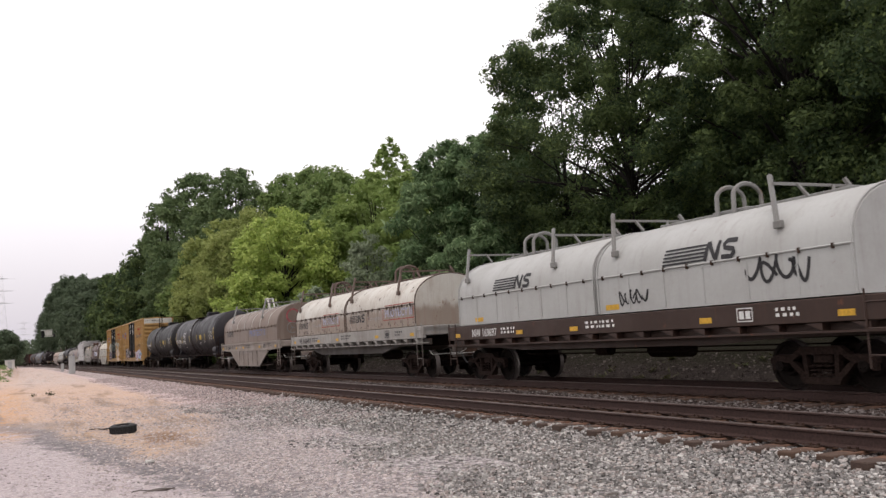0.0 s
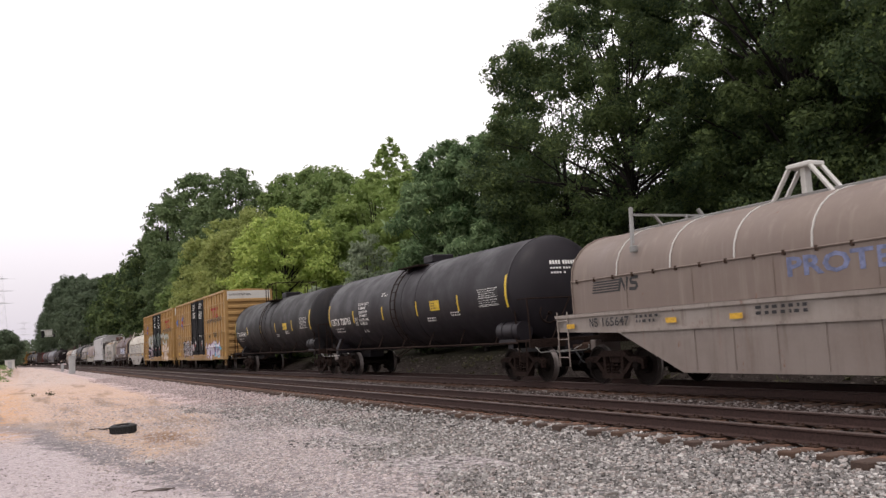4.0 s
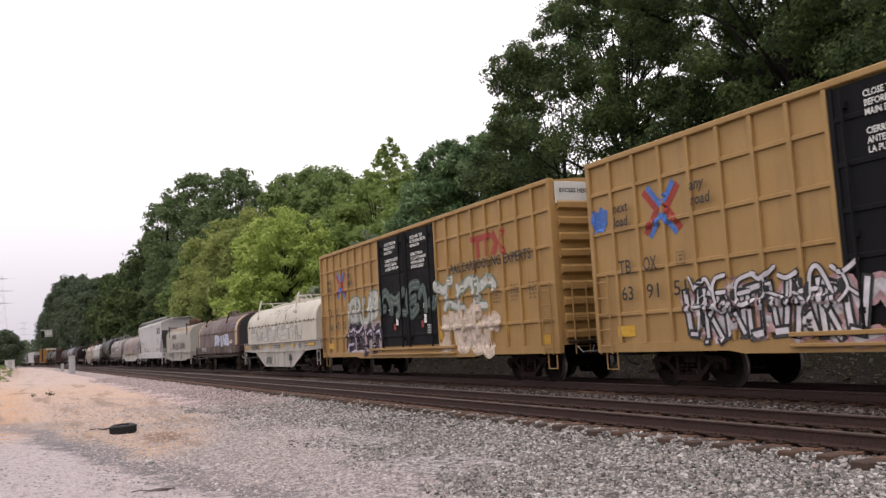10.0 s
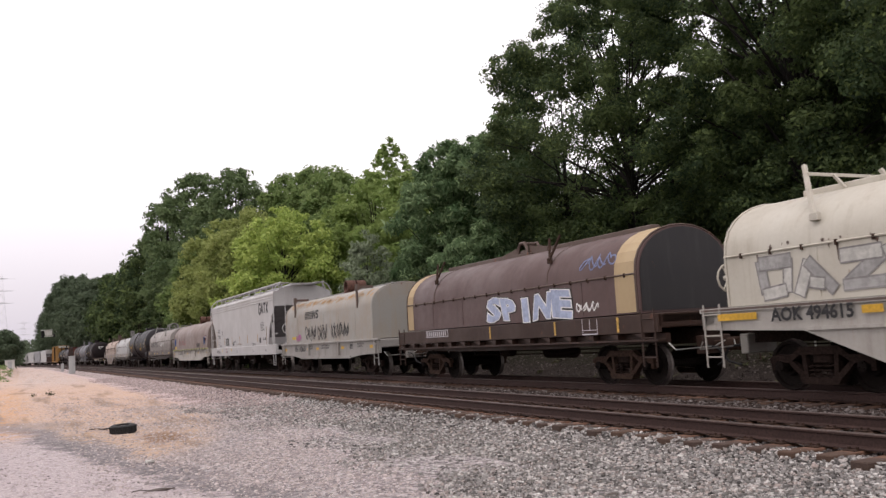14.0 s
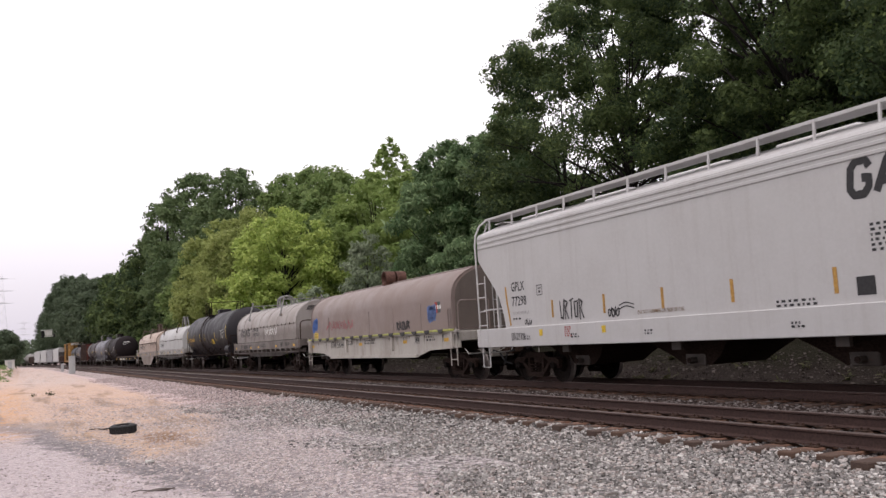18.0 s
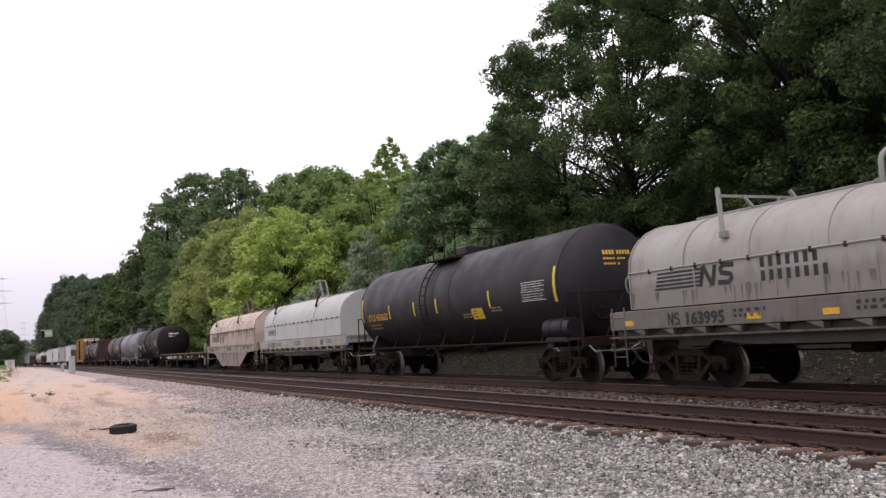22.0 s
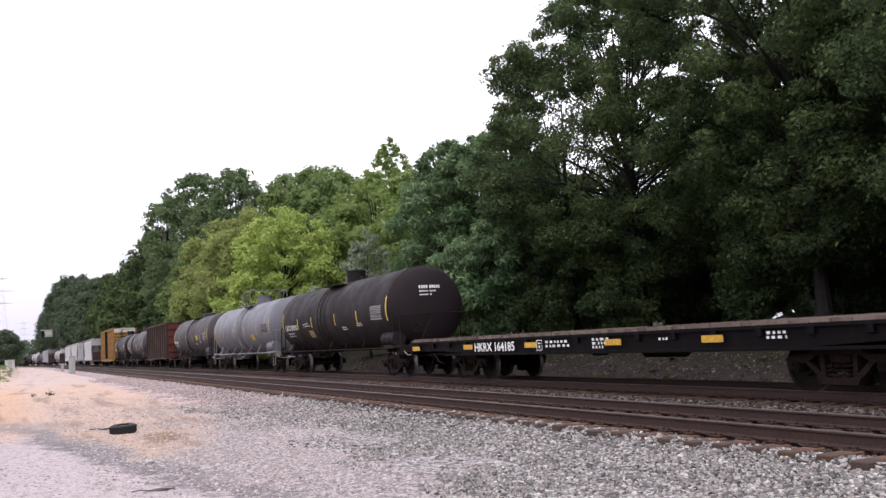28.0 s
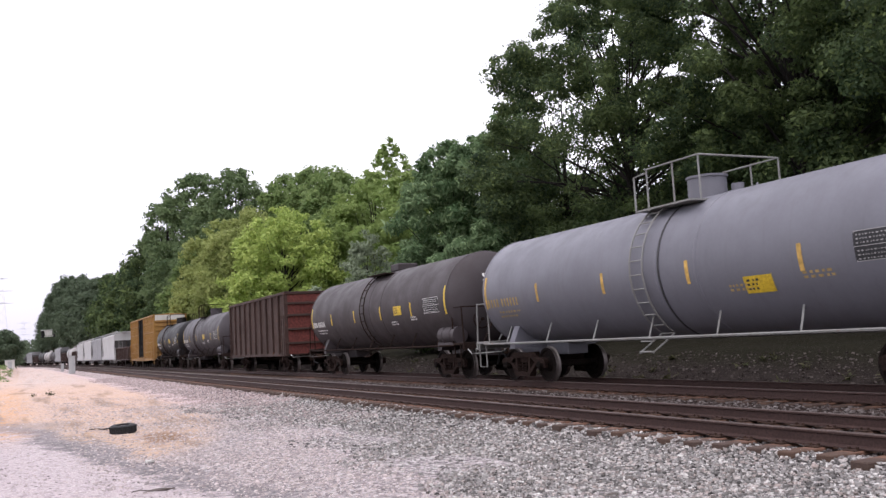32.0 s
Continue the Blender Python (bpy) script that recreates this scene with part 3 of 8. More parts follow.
def angular(car, wrap, y0, y1, z0, z1, kinds, edge, tones, seed, stroke, rim=0.05, over=0.0):
    """Straight-sided sprayed forms: each stroke rimmed, filled with one of the tones."""
    rng = random.Random(seed)
    cell, tall = (y1 - y0) / len(kinds), z1 - z0
    rims, fills = Shape(), [Shape() for _ in tones]
    for k, kind in enumerate(kinds):
        high, foot = rng.uniform(0.86, 1.0), rng.uniform(0.0, 0.10)
        for j, line in enumerate(ANGLES[kind]):
            (a, b), (c, d) = [(y1 - cell * (k + 0.06 + 0.88 * u + rng.uniform(-0.05, 0.05)), z0 + tall * (foot + (high - foot) * v + rng.uniform(-0.04, 0.04))) for u, v in line]
            w, size = stroke * rng.uniform(0.8, 1.25), math.hypot(c - a, d - b)
            p, q = (c - a) / size * rim / 2, (d - b) / size * rim / 2
            lift = over + 0.003 + 0.0012 * j + 0.006 * (k % 2)
            ribbon(rims, wrap, [(a, b), (c, d)], w + rim, lift)
            ribbon(fills[(j + k) % len(tones)], wrap, [(a + p, b + q), (c - p, d - q)], w - rim * 0.4, lift + 0.0006)
    for s, mat in zip([rims] + fills, [edge] + list(tones)):
        tagged(part("graffiti", s, mat, car, "sprayed angular lettering"), kind="stuff")


for sign in "GRUBSPINE":
    for thick in (0.05, 0.075, 0.08, 0.105):
        outline(sign, thick)


# ---------------------------------------------------------------- freight cars
CARS = []


def begin(label, category, u):
    car = thing("freight_car", label, category, group="cars of the train")
    CARS.append((car, u))
    return car


def hood_section(hw, zb, zs, zt, n=14):
    pts = [(-hw, zb), (-hw, zs)]
    for k in range(1, n):
        a = math.pi - math.pi * k / n
        pts.append((hw * math.cos(a), zs + (zt - zs) * math.sin(a) ** 0.9))
    return pts + [(hw, zs), (hw, zb)]


def on_hood(hw, zs, zt, lift=0.006):
    def wrap(y, z):
        if z <= zs:
            return -hw - lift
        q = min(0.98, (z - zs) / (zt - zs)) ** (1 / 0.9)
        return -hw * math.sqrt(max(0.01, 1 - q * q)) - lift
    return wrap


def hood(car, y0, y1, hw, zb, zs, zt, mat, trim, loops, guides, hoops=(), bead=True, end_mat=None, loop_kind="arch", rise=0.6, hoop_mat=None, vee=False):
    """One lift-off cover with its rim, guide posts and lifting loop."""
    sec = hood_section(hw, zb, zs, zt)
    s = Shape()
    s.loft([[(x * 0.985, y0 - 0.0, z - 0.03 * (z > zs)) for x, z in sec], [(x, y0 + 0.06, z) for x, z in sec],
            [(x, y1 - 0.06, z) for x, z in sec], [(x * 0.985, y1, z - 0.03 * (z > zs)) for x, z in sec]])
    body = part("cover", s, mat, car)
    if end_mat:
        for a, b in ((y0 - 0.015, y0 - 0.004), (y1 + 0.004, y1 + 0.015)):
            part("cover_end", Shape().prism([(x * 0.93, zb + 0.05 + (z - zb) * 0.95) for x, z in sec], "y", a, b), end_mat, body)
    rim, lugs = Shape(), Shape()
    if bead:
        for k in (-1, 1):
            rim.tube([(k * (hw + 0.012), y0, zs), (k * (hw + 0.012), y1, zs)], 0.02, 6)
            y = y0 + 0.4
            while y < y1 - 0.2:
                lugs.box(k * hw - 0.035, k * hw + 0.035, y - 0.025, y + 0.025, zs - 0.06, zs + 0.035)
                y += 0.72
    for a in (y0 + 0.03, y1 - 0.03):
        rim.tube([(x * 1.008, a, z * 1.002) for x, z in sec], 0.022, 5)
    part("cover_rim", rim, trim if trim is TRIM_RUST else mat, body)
    if bead:
        tagged(part("clamp_strip", lugs, STEEL_RUST, body), kind="stuff")
    for a in hoops:
        h = Shape()
        h.tube([(x * 1.005, a, z * 1.001) for x, z in sec[1:-1]], 0.02, 4)
        part("hoop", h, hoop_mat or mat, body)
    for y in guides:
        if vee:
            # a pair of short bars in a V on each shoulder
            for k in (-1, 1):
                g = Shape()
                for q, w in ((0.30, 0.16), (-0.22, 0.20)):
                    g.tube([(k * 0.90 * hw, y, zt - 0.42), (k * 0.74 * hw, y + q, zt + w)], 0.035, 4)
                g.box(k * 0.90 * hw - 0.04, k * 0.90 * hw + 0.04, y - 0.08, y + 0.08, zt - 0.52, zt - 0.38, 0.01)
                part("guide_post", g, STEEL_RUST if hoop_mat is None else hoop_mat, body)
            h = Shape()
            h.tube([(x * 1.004, y, z * 1.001) for x, z in sec[1:-1]], 0.012, 4)
            part("strap", h, TRIM_RUST, body)
            continue
        for k in (-1, 1):
            g = Shape()
            g.tube([(k * 0.97 * hw, y - 0.26, zt - 0.56), (k * 0.71 * hw, y + 0.16, zt + 0.42)], 0.05, 4)
            part("bar_strut", Shape().tube([(k * 0.34 * hw, y, zt + 0.24), (k * 0.26 * hw, y - 0.14, zt - 0.02)], 0.034, 4), trim, body)
            g.box(k * 0.96 * hw - 0.05, k * 0.96 * hw + 0.05, y - 0.36, y - 0.18, zt - 0.64, zt - 0.50, 0.01)
            part("guide_post", g, trim, body)
        g = Shape().tube([(-0.76 * hw, y + 0.03, zt + 0.24), (0.76 * hw, y + 0.03, zt + 0.24)], 0.038, 4)
        part("cross_bar", g, trim, body)
    for y in loops:
        g = Shape()
        if loop_kind == "arch":
            for q in (-0.24, 0.24):
                g.tube([(0.40 * math.cos(math.pi * a / 10), y + q, zt - 0.02 + 0.30 + 0.30 * math.sin(math.pi * a / 10)) if 0 < a < 10 else (0.40 * (1 if a == 0 else -1), y + q, zt - 0.05) for a in range(11)], 0.05, 6)
            g.box(-0.3, 0.3, y - 0.5, y + 0.5, zt - 0.03, zt + 0.06, 0.02)
        elif loop_kind == "frame":
            for q in (-1, 1):
                g.tube([(q * 0.15, y + 0.75, zt - 0.05), (q * 0.15, y + 0.22, zt + rise), (q * 0.15, y - 0.22, zt + rise), (q * 0.15, y - 0.75, zt - 0.05)], 0.05, 5)
            g.box(-0.2, 0.2, y - 0.3, y + 0.3, zt + rise - 0.06, zt + rise + 0.03, 0.02)
            g.box(-0.08, 0.08, y - 0.06, y + 0.06, zt - 0.05, zt + rise)
        elif loop_kind == "roll":
            for q in (-0.24, 0.24):
                g.lathe([(q - 0.20, 0.22), (q + 0.20, 0.22), (q + 0.20, 0.27), (q - 0.20, 0.27)], "x", (0, y, zt + 0.25), 18, True)
            g.box(-0.5, 0.5, y - 0.14, y + 0.14, zt - 0.05, zt + 0.04, 0.01)
        else:
            for q in (-0.22, 0.22):
                g.tube([(q, y + 0.26, zt - 0.04), (q, y + 0.24, zt + 0.22), (q, y + 0.13, zt + 0.36), (q, y - 0.13, zt + 0.36), (q, y - 0.24, zt + 0.22), (q, y - 0.26, zt - 0.04)], 0.05, 5)
            g.box(-0.3, 0.3, y - 0.45, y + 0.45, zt - 0.05, zt + 0.05, 0.01)
            for q in (-0.16, 0.16):
                for w in (-1, 1):
                    g.prism([(y + w * 1.25, zt), (y + w * 1.25, zt + 0.12), (y + w * 0.3, zt + 0.27), (y + w * 0.3, zt)], "x", q - 0.012, q + 0.012)
            g.tube([(-0.22, y, zt + 0.35), (0.22, y, zt + 0.35)], 0.05, 6)
        part("lifting_loop", g, RUST_RED if loop_kind == "roll" else hoop_mat or trim, body)
    part("rub_beam", Shape().box(-0.14, 0.14, y0 + 0.9, y1 - 0.9, zt - 0.04, zt + (0.12 if loop_kind == "ring" else 0.06), 0.015), trim, body)
    return body


def deck_ends(car, y0, y1, zs, mat):
    """End platforms with handrails, steps, ladders and couplers."""
    for y, k in ((y0, -1), (y1, 1)):
        s = Shape()
        s.box(-1.45, 1.45, min(y, y - k * 0.35), max(y, y - k * 0.35), zs - 0.30, zs, 0.02)
        s.box(-0.4, 0.4, min(y - k * 0.1, y + k * 0.12), max(y - k * 0.1, y + k * 0.12), 0.66, 1.06, 0.02)
        part("end_sill", s, mat, car)
        for q in (-1, 1):
            if q < 0:
                ladder(car, -1.49, y - k * 0.32, 0.45, zs + 0.12, 0.44, True, mat)
                continue
            part("grab_iron", Shape().tube([(q * 1.42, y - k * 0.1, zs - 0.05), (q * 1.42, y - k * 0.1, zs + 0.85), (q * 1.42, y - k * 0.55, zs + 0.85), (q * 1.42, y - k * 0.55, zs - 0.05)], 0.018, 5), mat, car)
            step(car, q * 1.46, y - k * 0.32, 0.42, zs - 0.1, mat)
        coupler(car, y, k)


def under_gear(car, y0, y1, z):
    """Centre sill, brake rigging and air reservoir."""
    s = Shape()
    s.box(-0.2, 0.2, y0, y1, z - 0.33, z, 0.0)
    part("centre_sill", s, STEEL_DARK, car)
    g = Shape()
    g.cyl((0.55, -0.9, 0.75), (0.55, 0.5, 0.75), 0.2, 14)
    g.cyl((-0.5, 0.8, 0.8), (-0.5, 1.3, 0.8), 0.14, 12)
    g.tube([(-0.3, y0 + 1.5, 0.72), (-0.3, y1 - 1.5, 0.72)], 0.02, 5)
    g.tube([(0.35, y0 + 0.6, 0.8), (0.35, y1 - 0.6, 0.8)], 0.018, 5)
    part("brake_rigging", g, STEEL_DARK, car)


def coil_car(label, u0, u1, trucks, deck, mat, deck_mat, trim, seed, hoods=1, zb=1.72, zs=2.50, zt=3.58, d0=None, d1=None, hoops=False, end_mat=None,
             loop_kind="arch", logo=None, number_mat=None, guides=True, rusty=False, edge=0.7, mark=True, rise=0.6, posts=(), tops=(), hoop_mat=None, vee=False, bead=True, mark_at=1.0, mark_h=0.20, sign=(), digits="", mark_w=1.3, mark_z=None, bold=0.012):
    """Covered coil-steel car. u0, u1: front and rear of the cover along the train."""
    uc = (u0 + u1) / 2
    car = begin(label, "coil car", uc)
    rng = random.Random(seed)
    y0, y1 = u0 - uc, u1 - uc
    d0 = y0 - edge if d0 is None else d0 - uc
    d1 = y1 + edge if d1 is None else d1 - uc
    hw = 1.40
    spans = [(y0, y1)] if hoods == 1 else [(y0, (y0 + y1) / 2 - 0.06), ((y0 + y1) / 2 + 0.06, y1)]
    for a, b in spans:
        n = 6
        hood(car, a, b, hw, zb, zs, zt, mat, trim, [v - uc for v in tops if a < v - uc < b] or [(a + b) / 2], [v - uc for v in posts if a - 0.3 < v - uc < b + 0.3],
             [a + (b - a) * (k + 1) / (n + 1) for k in range(n)] if hoops else (), bead, end_mat, loop_kind, rise, hoop_mat, vee)
        seams = Shape()
        for k in range(1, 6):
            y = a + (b - a) * k / 6
            for q in (-1, 1):
                seams.box(q * hw - 0.012, q * hw + 0.012, y - 0.02, y + 0.02, zb + 0.05, zs - 0.05)
        tagged(part("seam", seams, mat, car), kind="stuff")
    # body under the cover
    s = Shape()
    if deck == "sill":
        s.box(-1.36, 1.36, d0, d1, zb - 0.24, zb - 0.02, 0.02)
        for q in (-1, 1):
            low = Shape()
            low.prism([(d0, zb - 0.46), (d1, zb - 0.46), (d1, zb - 0.66), (d1 - 2.9, zb - 0.70), (d1 - 4.2, 0.88), (d0 + 4.2, 0.88), (d0 + 2.9, zb - 0.70), (d0, zb - 0.66)], "x", q * 1.22 - 0.06, q * 1.22 + 0.06)
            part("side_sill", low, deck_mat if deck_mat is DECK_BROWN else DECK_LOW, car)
            part("side_plate", Shape().box(q * 1.43 - 0.055, q * 1.43 + 0.055, d0, d1, zb - 0.44, zb - 0.03, 0.012), deck_mat, car)
            s.box(q * 1.37 - 0.15, q * 1.37 + 0.15, d0, d1, zb - 0.62, zb - 0.58)
            y = d0 + 0.5
            while y < d1 - 0.3:
                s.prism([(y - 0.02, zb - 0.58), (y + 0.34, zb - 0.45), (y - 0.02, zb - 0.45)], "x", q * 1.37 - 0.10, q * 1.37 + 0.10)
                y += 0.95
    elif deck == "well":
        for q in (-1, 1):
            s.prism([(d0, zb - 0.02), (d1, zb - 0.02), (d1, zb - 0.42), (d1 - 2.5, zb - 0.50), (d1 - 4.6, 0.34), (d0 + 4.6, 0.34), (d0 + 2.5, zb - 0.50), (d0, zb - 0.42)], "x", q * 1.42 - 0.03, q * 1.42 + 0.03)
            s.box(q * 1.47 - 0.03, q * 1.47 + 0.03, d0 + 2.6, d1 - 2.6, zb - 0.50, zb - 0.44)
            s.box(q * 1.46 - 0.04, q * 1.46 + 0.04, d0, d1, zb - 0.09, zb - 0.01)
            for k in range(5):
                y = d0 + 5.0 + (d1 - d0 - 10.0) * k / 4
                s.box(q * 1.46 - 0.015, q * 1.46 + 0.015, y - 0.02, y + 0.02, 0.40, zb - 0.5)
        s.box(-1.4, 1.4, d0 + 0.02, d1 - 0.02, zb - 0.10, zb - 0.04)
        s.box(-1.4, 1.4, d0 + 4.6, d1 - 4.6, 0.36, 0.44)
    else:
        for q in (-1, 1):
            s.prism([(d0, zb), (d1, zb), (d1, zb - 0.55), (d1 - 2.2, zb - 0.62), (d1 - 3.2, 0.74), (d0 + 3.2, 0.74), (d0 + 2.2, zb - 0.62), (d0, zb - 0.55)], "x", q * 1.42 - 0.03, q * 1.42 + 0.03)
            s.box(q * 1.46 - 0.06, q * 1.46 + 0.06, d0, d1, zb - 0.08, zb + 0.0, 0.01)
            n = 4
            for k in range(n):
                y = d0 + 0.4 + (d1 - d0 - 0.8) * k / (n - 1)
                s.box(q * 1.48 - 0.06, q * 1.48 + 0.06, y - 0.06, y + 0.06, zb - 0.58, zb - 0.06, 0.012)
            s.box(q * 1.45 - 0.05, q * 1.45 + 0.05, d0 + 3.2, d1 - 3.2, 0.72, 0.82)
        s.box(-1.4, 1.4, d0 + 0.02, d1 - 0.02, zb - 0.10, zb - 0.02)
    part("deck", s, deck_mat, car)
    under_gear(car, d0, d1, zb - 0.4)
    deck_ends(car, d0, d1, zb - 0.05, deck_mat)
    brake_wheel(car, -0.75, d0 + 0.2 if seed == 3 else d1 - 0.08, zb + 0.6, trim)
    for u in trucks:
        truck(car, u - uc, rusty)
    # markings
    side = flat_at({"sill": -1.494, "well": -1.512, "rib": -1.456}[deck])
    over = on_hood(hw, zs, zt)
    if mark:
        s = Shape()
        base = mark_z or zb - 0.34 - 0.8 * (mark_h - 0.20)
        if digits:
            share = mark_w * len(sign) / (len(sign) + len(digits) + 0.6) if sign else 0.0
            if sign:
                forms(car, side, sign, d1 - mark_at, base, mark_h, share, number_mat or WHITE_MARK, 0.17, 0.0, "reporting_mark")
            letters("car_number", digits, mark_h, mark_w - share - (0.5 * mark_h if sign else 0.0), side, d1 - mark_at - share - (0.5 * mark_h if sign else 0.0), base, number_mat or WHITE_MARK, car, bold)
        bars(s, side, d1 - mark_at, base, mark_h, [] if digits else [1.3, -0.3, 0.7, 0.7, 0.7, 0.7, 0.7, 0.7], 0.28)
        if not mark_z:
            block_text(s, side, d1 - (mark_at + mark_w + 0.25 if digits else 3.4), zb - 0.20, 0.06, 2, 0.9, rng)
        block_text(s, side, 0.4, zb - 0.20, 0.06, 2, 1.4, rng)
        block_text(s, side, d0 + 2.4, zb - 0.20, 0.06, 2, 0.8, rng)
        tagged(part("lettering", s, number_mat or WHITE_MARK, car), kind="stuff")
        for y in (d1 - 0.7, d1 - 4.4, 0.9, d0 + 4.2, d0 + 0.9):
            if mark_z or digits and d1 - mark_at - mark_w - 0.2 < y < d1 - mark_at + 0.2:
                continue
            part("reflective_stripe", patch(Shape(), side, y - 0.17, y + 0.17, zb - 0.35, zb - 0.24), YELLOW, car)
        m = number_mat or WHITE_MARK
        for a, b, c, d in ((0, 0.4, 0, 0.02), (0, 0.4, 0.24, 0.26), (0, 0.02, 0, 0.26), (0.38, 0.4, 0, 0.26), (0.06, 0.18, 0.05, 0.2), (0.22, 0.34, 0.05, 0.2)):
            part("notice_mark", patch(Shape(), side, d0 + 2.95 + a, d0 + 2.95 + b, zb - 0.36 + c, zb - 0.36 + d), m, car)
    if logo:
        for ly, lz, size, lm in logo:
            logo_bars(car, over, ly, lz, size, lm)
    return car, y0, y1, d0, d1, over, side


def tank_car(label, u0, u1, trucks, mat, seed, marks=WHITE_MARK, radius=1.53, cz=2.52, rail=None, ring=0.12, texts=True, stripe=LEMON, panel=True, dome="box", cage=True, turning=True, low=0.2, sign=(), digits="", start=0.28, wide=2.1, high=0.25, ks=(1, 2, 3, 4), warn=None, warn_mat=None):
    """Tank car. u0: front head seam, u1: rear apex of the other head."""
    L0, L1 = u0, u1 - 0.55
    uc = (L0 + L1) / 2
    car = begin(label, "tank car", uc)
    rng = random.Random(seed)
    y0, y1 = L0 - uc, L1 - uc
    rail = rail or STEEL_DARK
    s = Shape()
    prof = []
    for k in range(9):
        a = math.pi / 2 * k / 8
        prof.append((y0 - 0.62 * math.cos(a), max(0.02, radius * math.sin(a) ** 0.85)))
    prof += [(y0 + (y1 - y0) * k / 8, radius) for k in range(1, 8)]
    for k in range(9):
        a = math.pi / 2 * (8 - k) / 8
        prof.append((y1 + 0.62 * math.cos(a), max(0.02, radius * math.sin(a) ** 0.85)))
    s.lathe(prof, "y", (0, 0, cz), 48)
    tank = part("tank", s, mat, car)
    for y in (y0, y1, ring + 0.2, ring - 1.0):
        w = Shape().lathe([(y - 0.045, radius), (y - 0.025, radius + 0.014), (y + 0.025, radius + 0.014), (y + 0.045, radius)], "y", (0, 0, cz), 48, True)
        part("weld_band", w, mat, tank)
    # saddles and stub sills
    for u, k in ((trucks[0], -1), (trucks[1], 1)):
        y = u - uc
        e = (y0 - 0.85) if k < 0 else (y1 + 0.85)
        s = Shape()
        s.prism([(-1.35, 0.92), (1.35, 0.92), (1.35, 1.14), (1.15, cz - 0.95), (0.85, cz - 1.2), (-0.85, cz - 1.2), (-1.15, cz - 0.95), (-1.35, 1.14)], "y", y - 0.14, y + 0.14)
        s.box(-0.32, 0.32, min(e, y + k * -1.2), max(e, y + k * -1.2), 0.70, 1.08, 0.02)
        for q in (-1, 1):
            s.prism([(y - 0.6, 1.1), (y + 0.6, 1.1), (y + 0.3, 1.42), (y - 0.3, 1.42)], "x", q * 0.55 - 0.04, q * 0.55 + 0.04)
        part("saddle", s, mat, car)
        p = Shape()
        p.box(-1.42, 1.42, min(e, e - k * 0.75), max(e, e - k * 0.75), 1.08, 1.15, 0.01)
        p.box(-1.42, 1.42, min(e, e - k * 0.08), max(e, e - k * 0.08), 0.92, 1.10)
        part("end_platform", p, rail, car)
        h = Shape()
        h.tube([(-1.38, e - k * 0.75, 1.1), (-1.38, e - k * 0.75, 2.25), (-1.38, e - k * 0.1, 2.25), (-1.38, e - k * 0.02, 1.1)], 0.024, 6)
        h.tube([(1.38, e - k * 0.75, 1.1), (1.38, e - k * 0.75, 2.25), (1.38, e - k * 0.1, 2.25), (1.38, e - k * 0.02, 1.1)], 0.024, 6)
        h.tube([(-1.38, e - k * 0.1, 2.25), (1.38, e - k * 0.1, 2.25)], 0.022, 6)
        h.tube([(0.0, e - k * 0.1, 2.25), (-0.7, e - k * 0.05, 1.12)], 0.02, 5)
        part("end_handrail", h, rail, car)
        for q in (-1, 1):
            step(car, q * 1.42, e - k * 0.4, 0.42, 1.1, rail)
        coupler(car, e, k)
        truck(car, y, turning=turning)
        if k < 0:
            b = Shape().cyl((-1.2, y0 - 0.25, 1.40), (-1.2, y0 + 0.9, 1.40), 0.27, 18)
            for j in (y0 + 0.05, y0 + 0.6):
                b.lathe([(j - 0.03, 0.27), (j - 0.03, 0.285), (j + 0.03, 0.285), (j + 0.03, 0.27)], "y", (-1.2, 0, 1.40), 18, True)
            b.box(-1.42, -0.9, y0 - 0.1, y0 + 0.8, 1.07, 1.18)
            part("air_reservoir", b, mat, car)
            brake_wheel(car, -0.55, e - k * 0.35, 1.85, rail)
    # running rail along the side, held by brackets
    for q in (-1, 1):
        r = Shape()
        r.tube([(q * 1.45, y0 - 0.3, 1.07), (q * 1.45, y1 + 0.3, 1.07)], 0.03, 6)
        for k in range(7):
            y = y0 + 1.0 + (y1 - y0 - 2.0) * k / 6
            r.tube([(q * 1.45, y, 1.07), (q * 1.18, y + 0.12, cz - radius * 0.64)], 0.022, 5)
        part("side_rail", r, rail, car)
    # top fittings
    t = Shape()
    yc = ring + 0.3
    if dome == "box":
        t.cyl((0, yc - 0.2, cz + radius - 0.05), (0, yc - 0.2, cz + radius + 0.42), 0.42, 20)
        t.cyl((0, yc - 0.2, cz + radius + 0.42), (0, yc - 0.2, cz + radius + 0.47), 0.45, 20)
        part("vent_stub", Shape().cyl((0, yc - 1.1, cz + radius - 0.05), (0, yc - 1.1, cz + radius + 0.16), 0.13, 12), mat, tank)
    else:
        t.box(-0.42, 0.42, yc - 0.6, yc + 0.2, cz + radius - 0.05, cz + radius + 0.24, 0.04)
        part("manway", Shape().cyl((0, yc + 0.55, cz + radius - 0.05), (0, yc + 0.55, cz + radius + 0.2), 0.2, 14), mat, tank)
    part("vent_cap", Shape().cyl((0.2, yc - 1.45, cz + radius - 0.06), (0.2, yc - 1.45, cz + radius + 0.12), 0.08, 10, 0.02), mat, tank)
    part("valve_dome", t, mat, tank)
    for q in (-1, 1):
        part("top_platform", Shape().box(q * 0.85 - 0.28, q * 0.85 + 0.28, yc - 0.9, yc + 0.9, cz + radius - 0.18, cz + radius - 0.14), rail, tank)
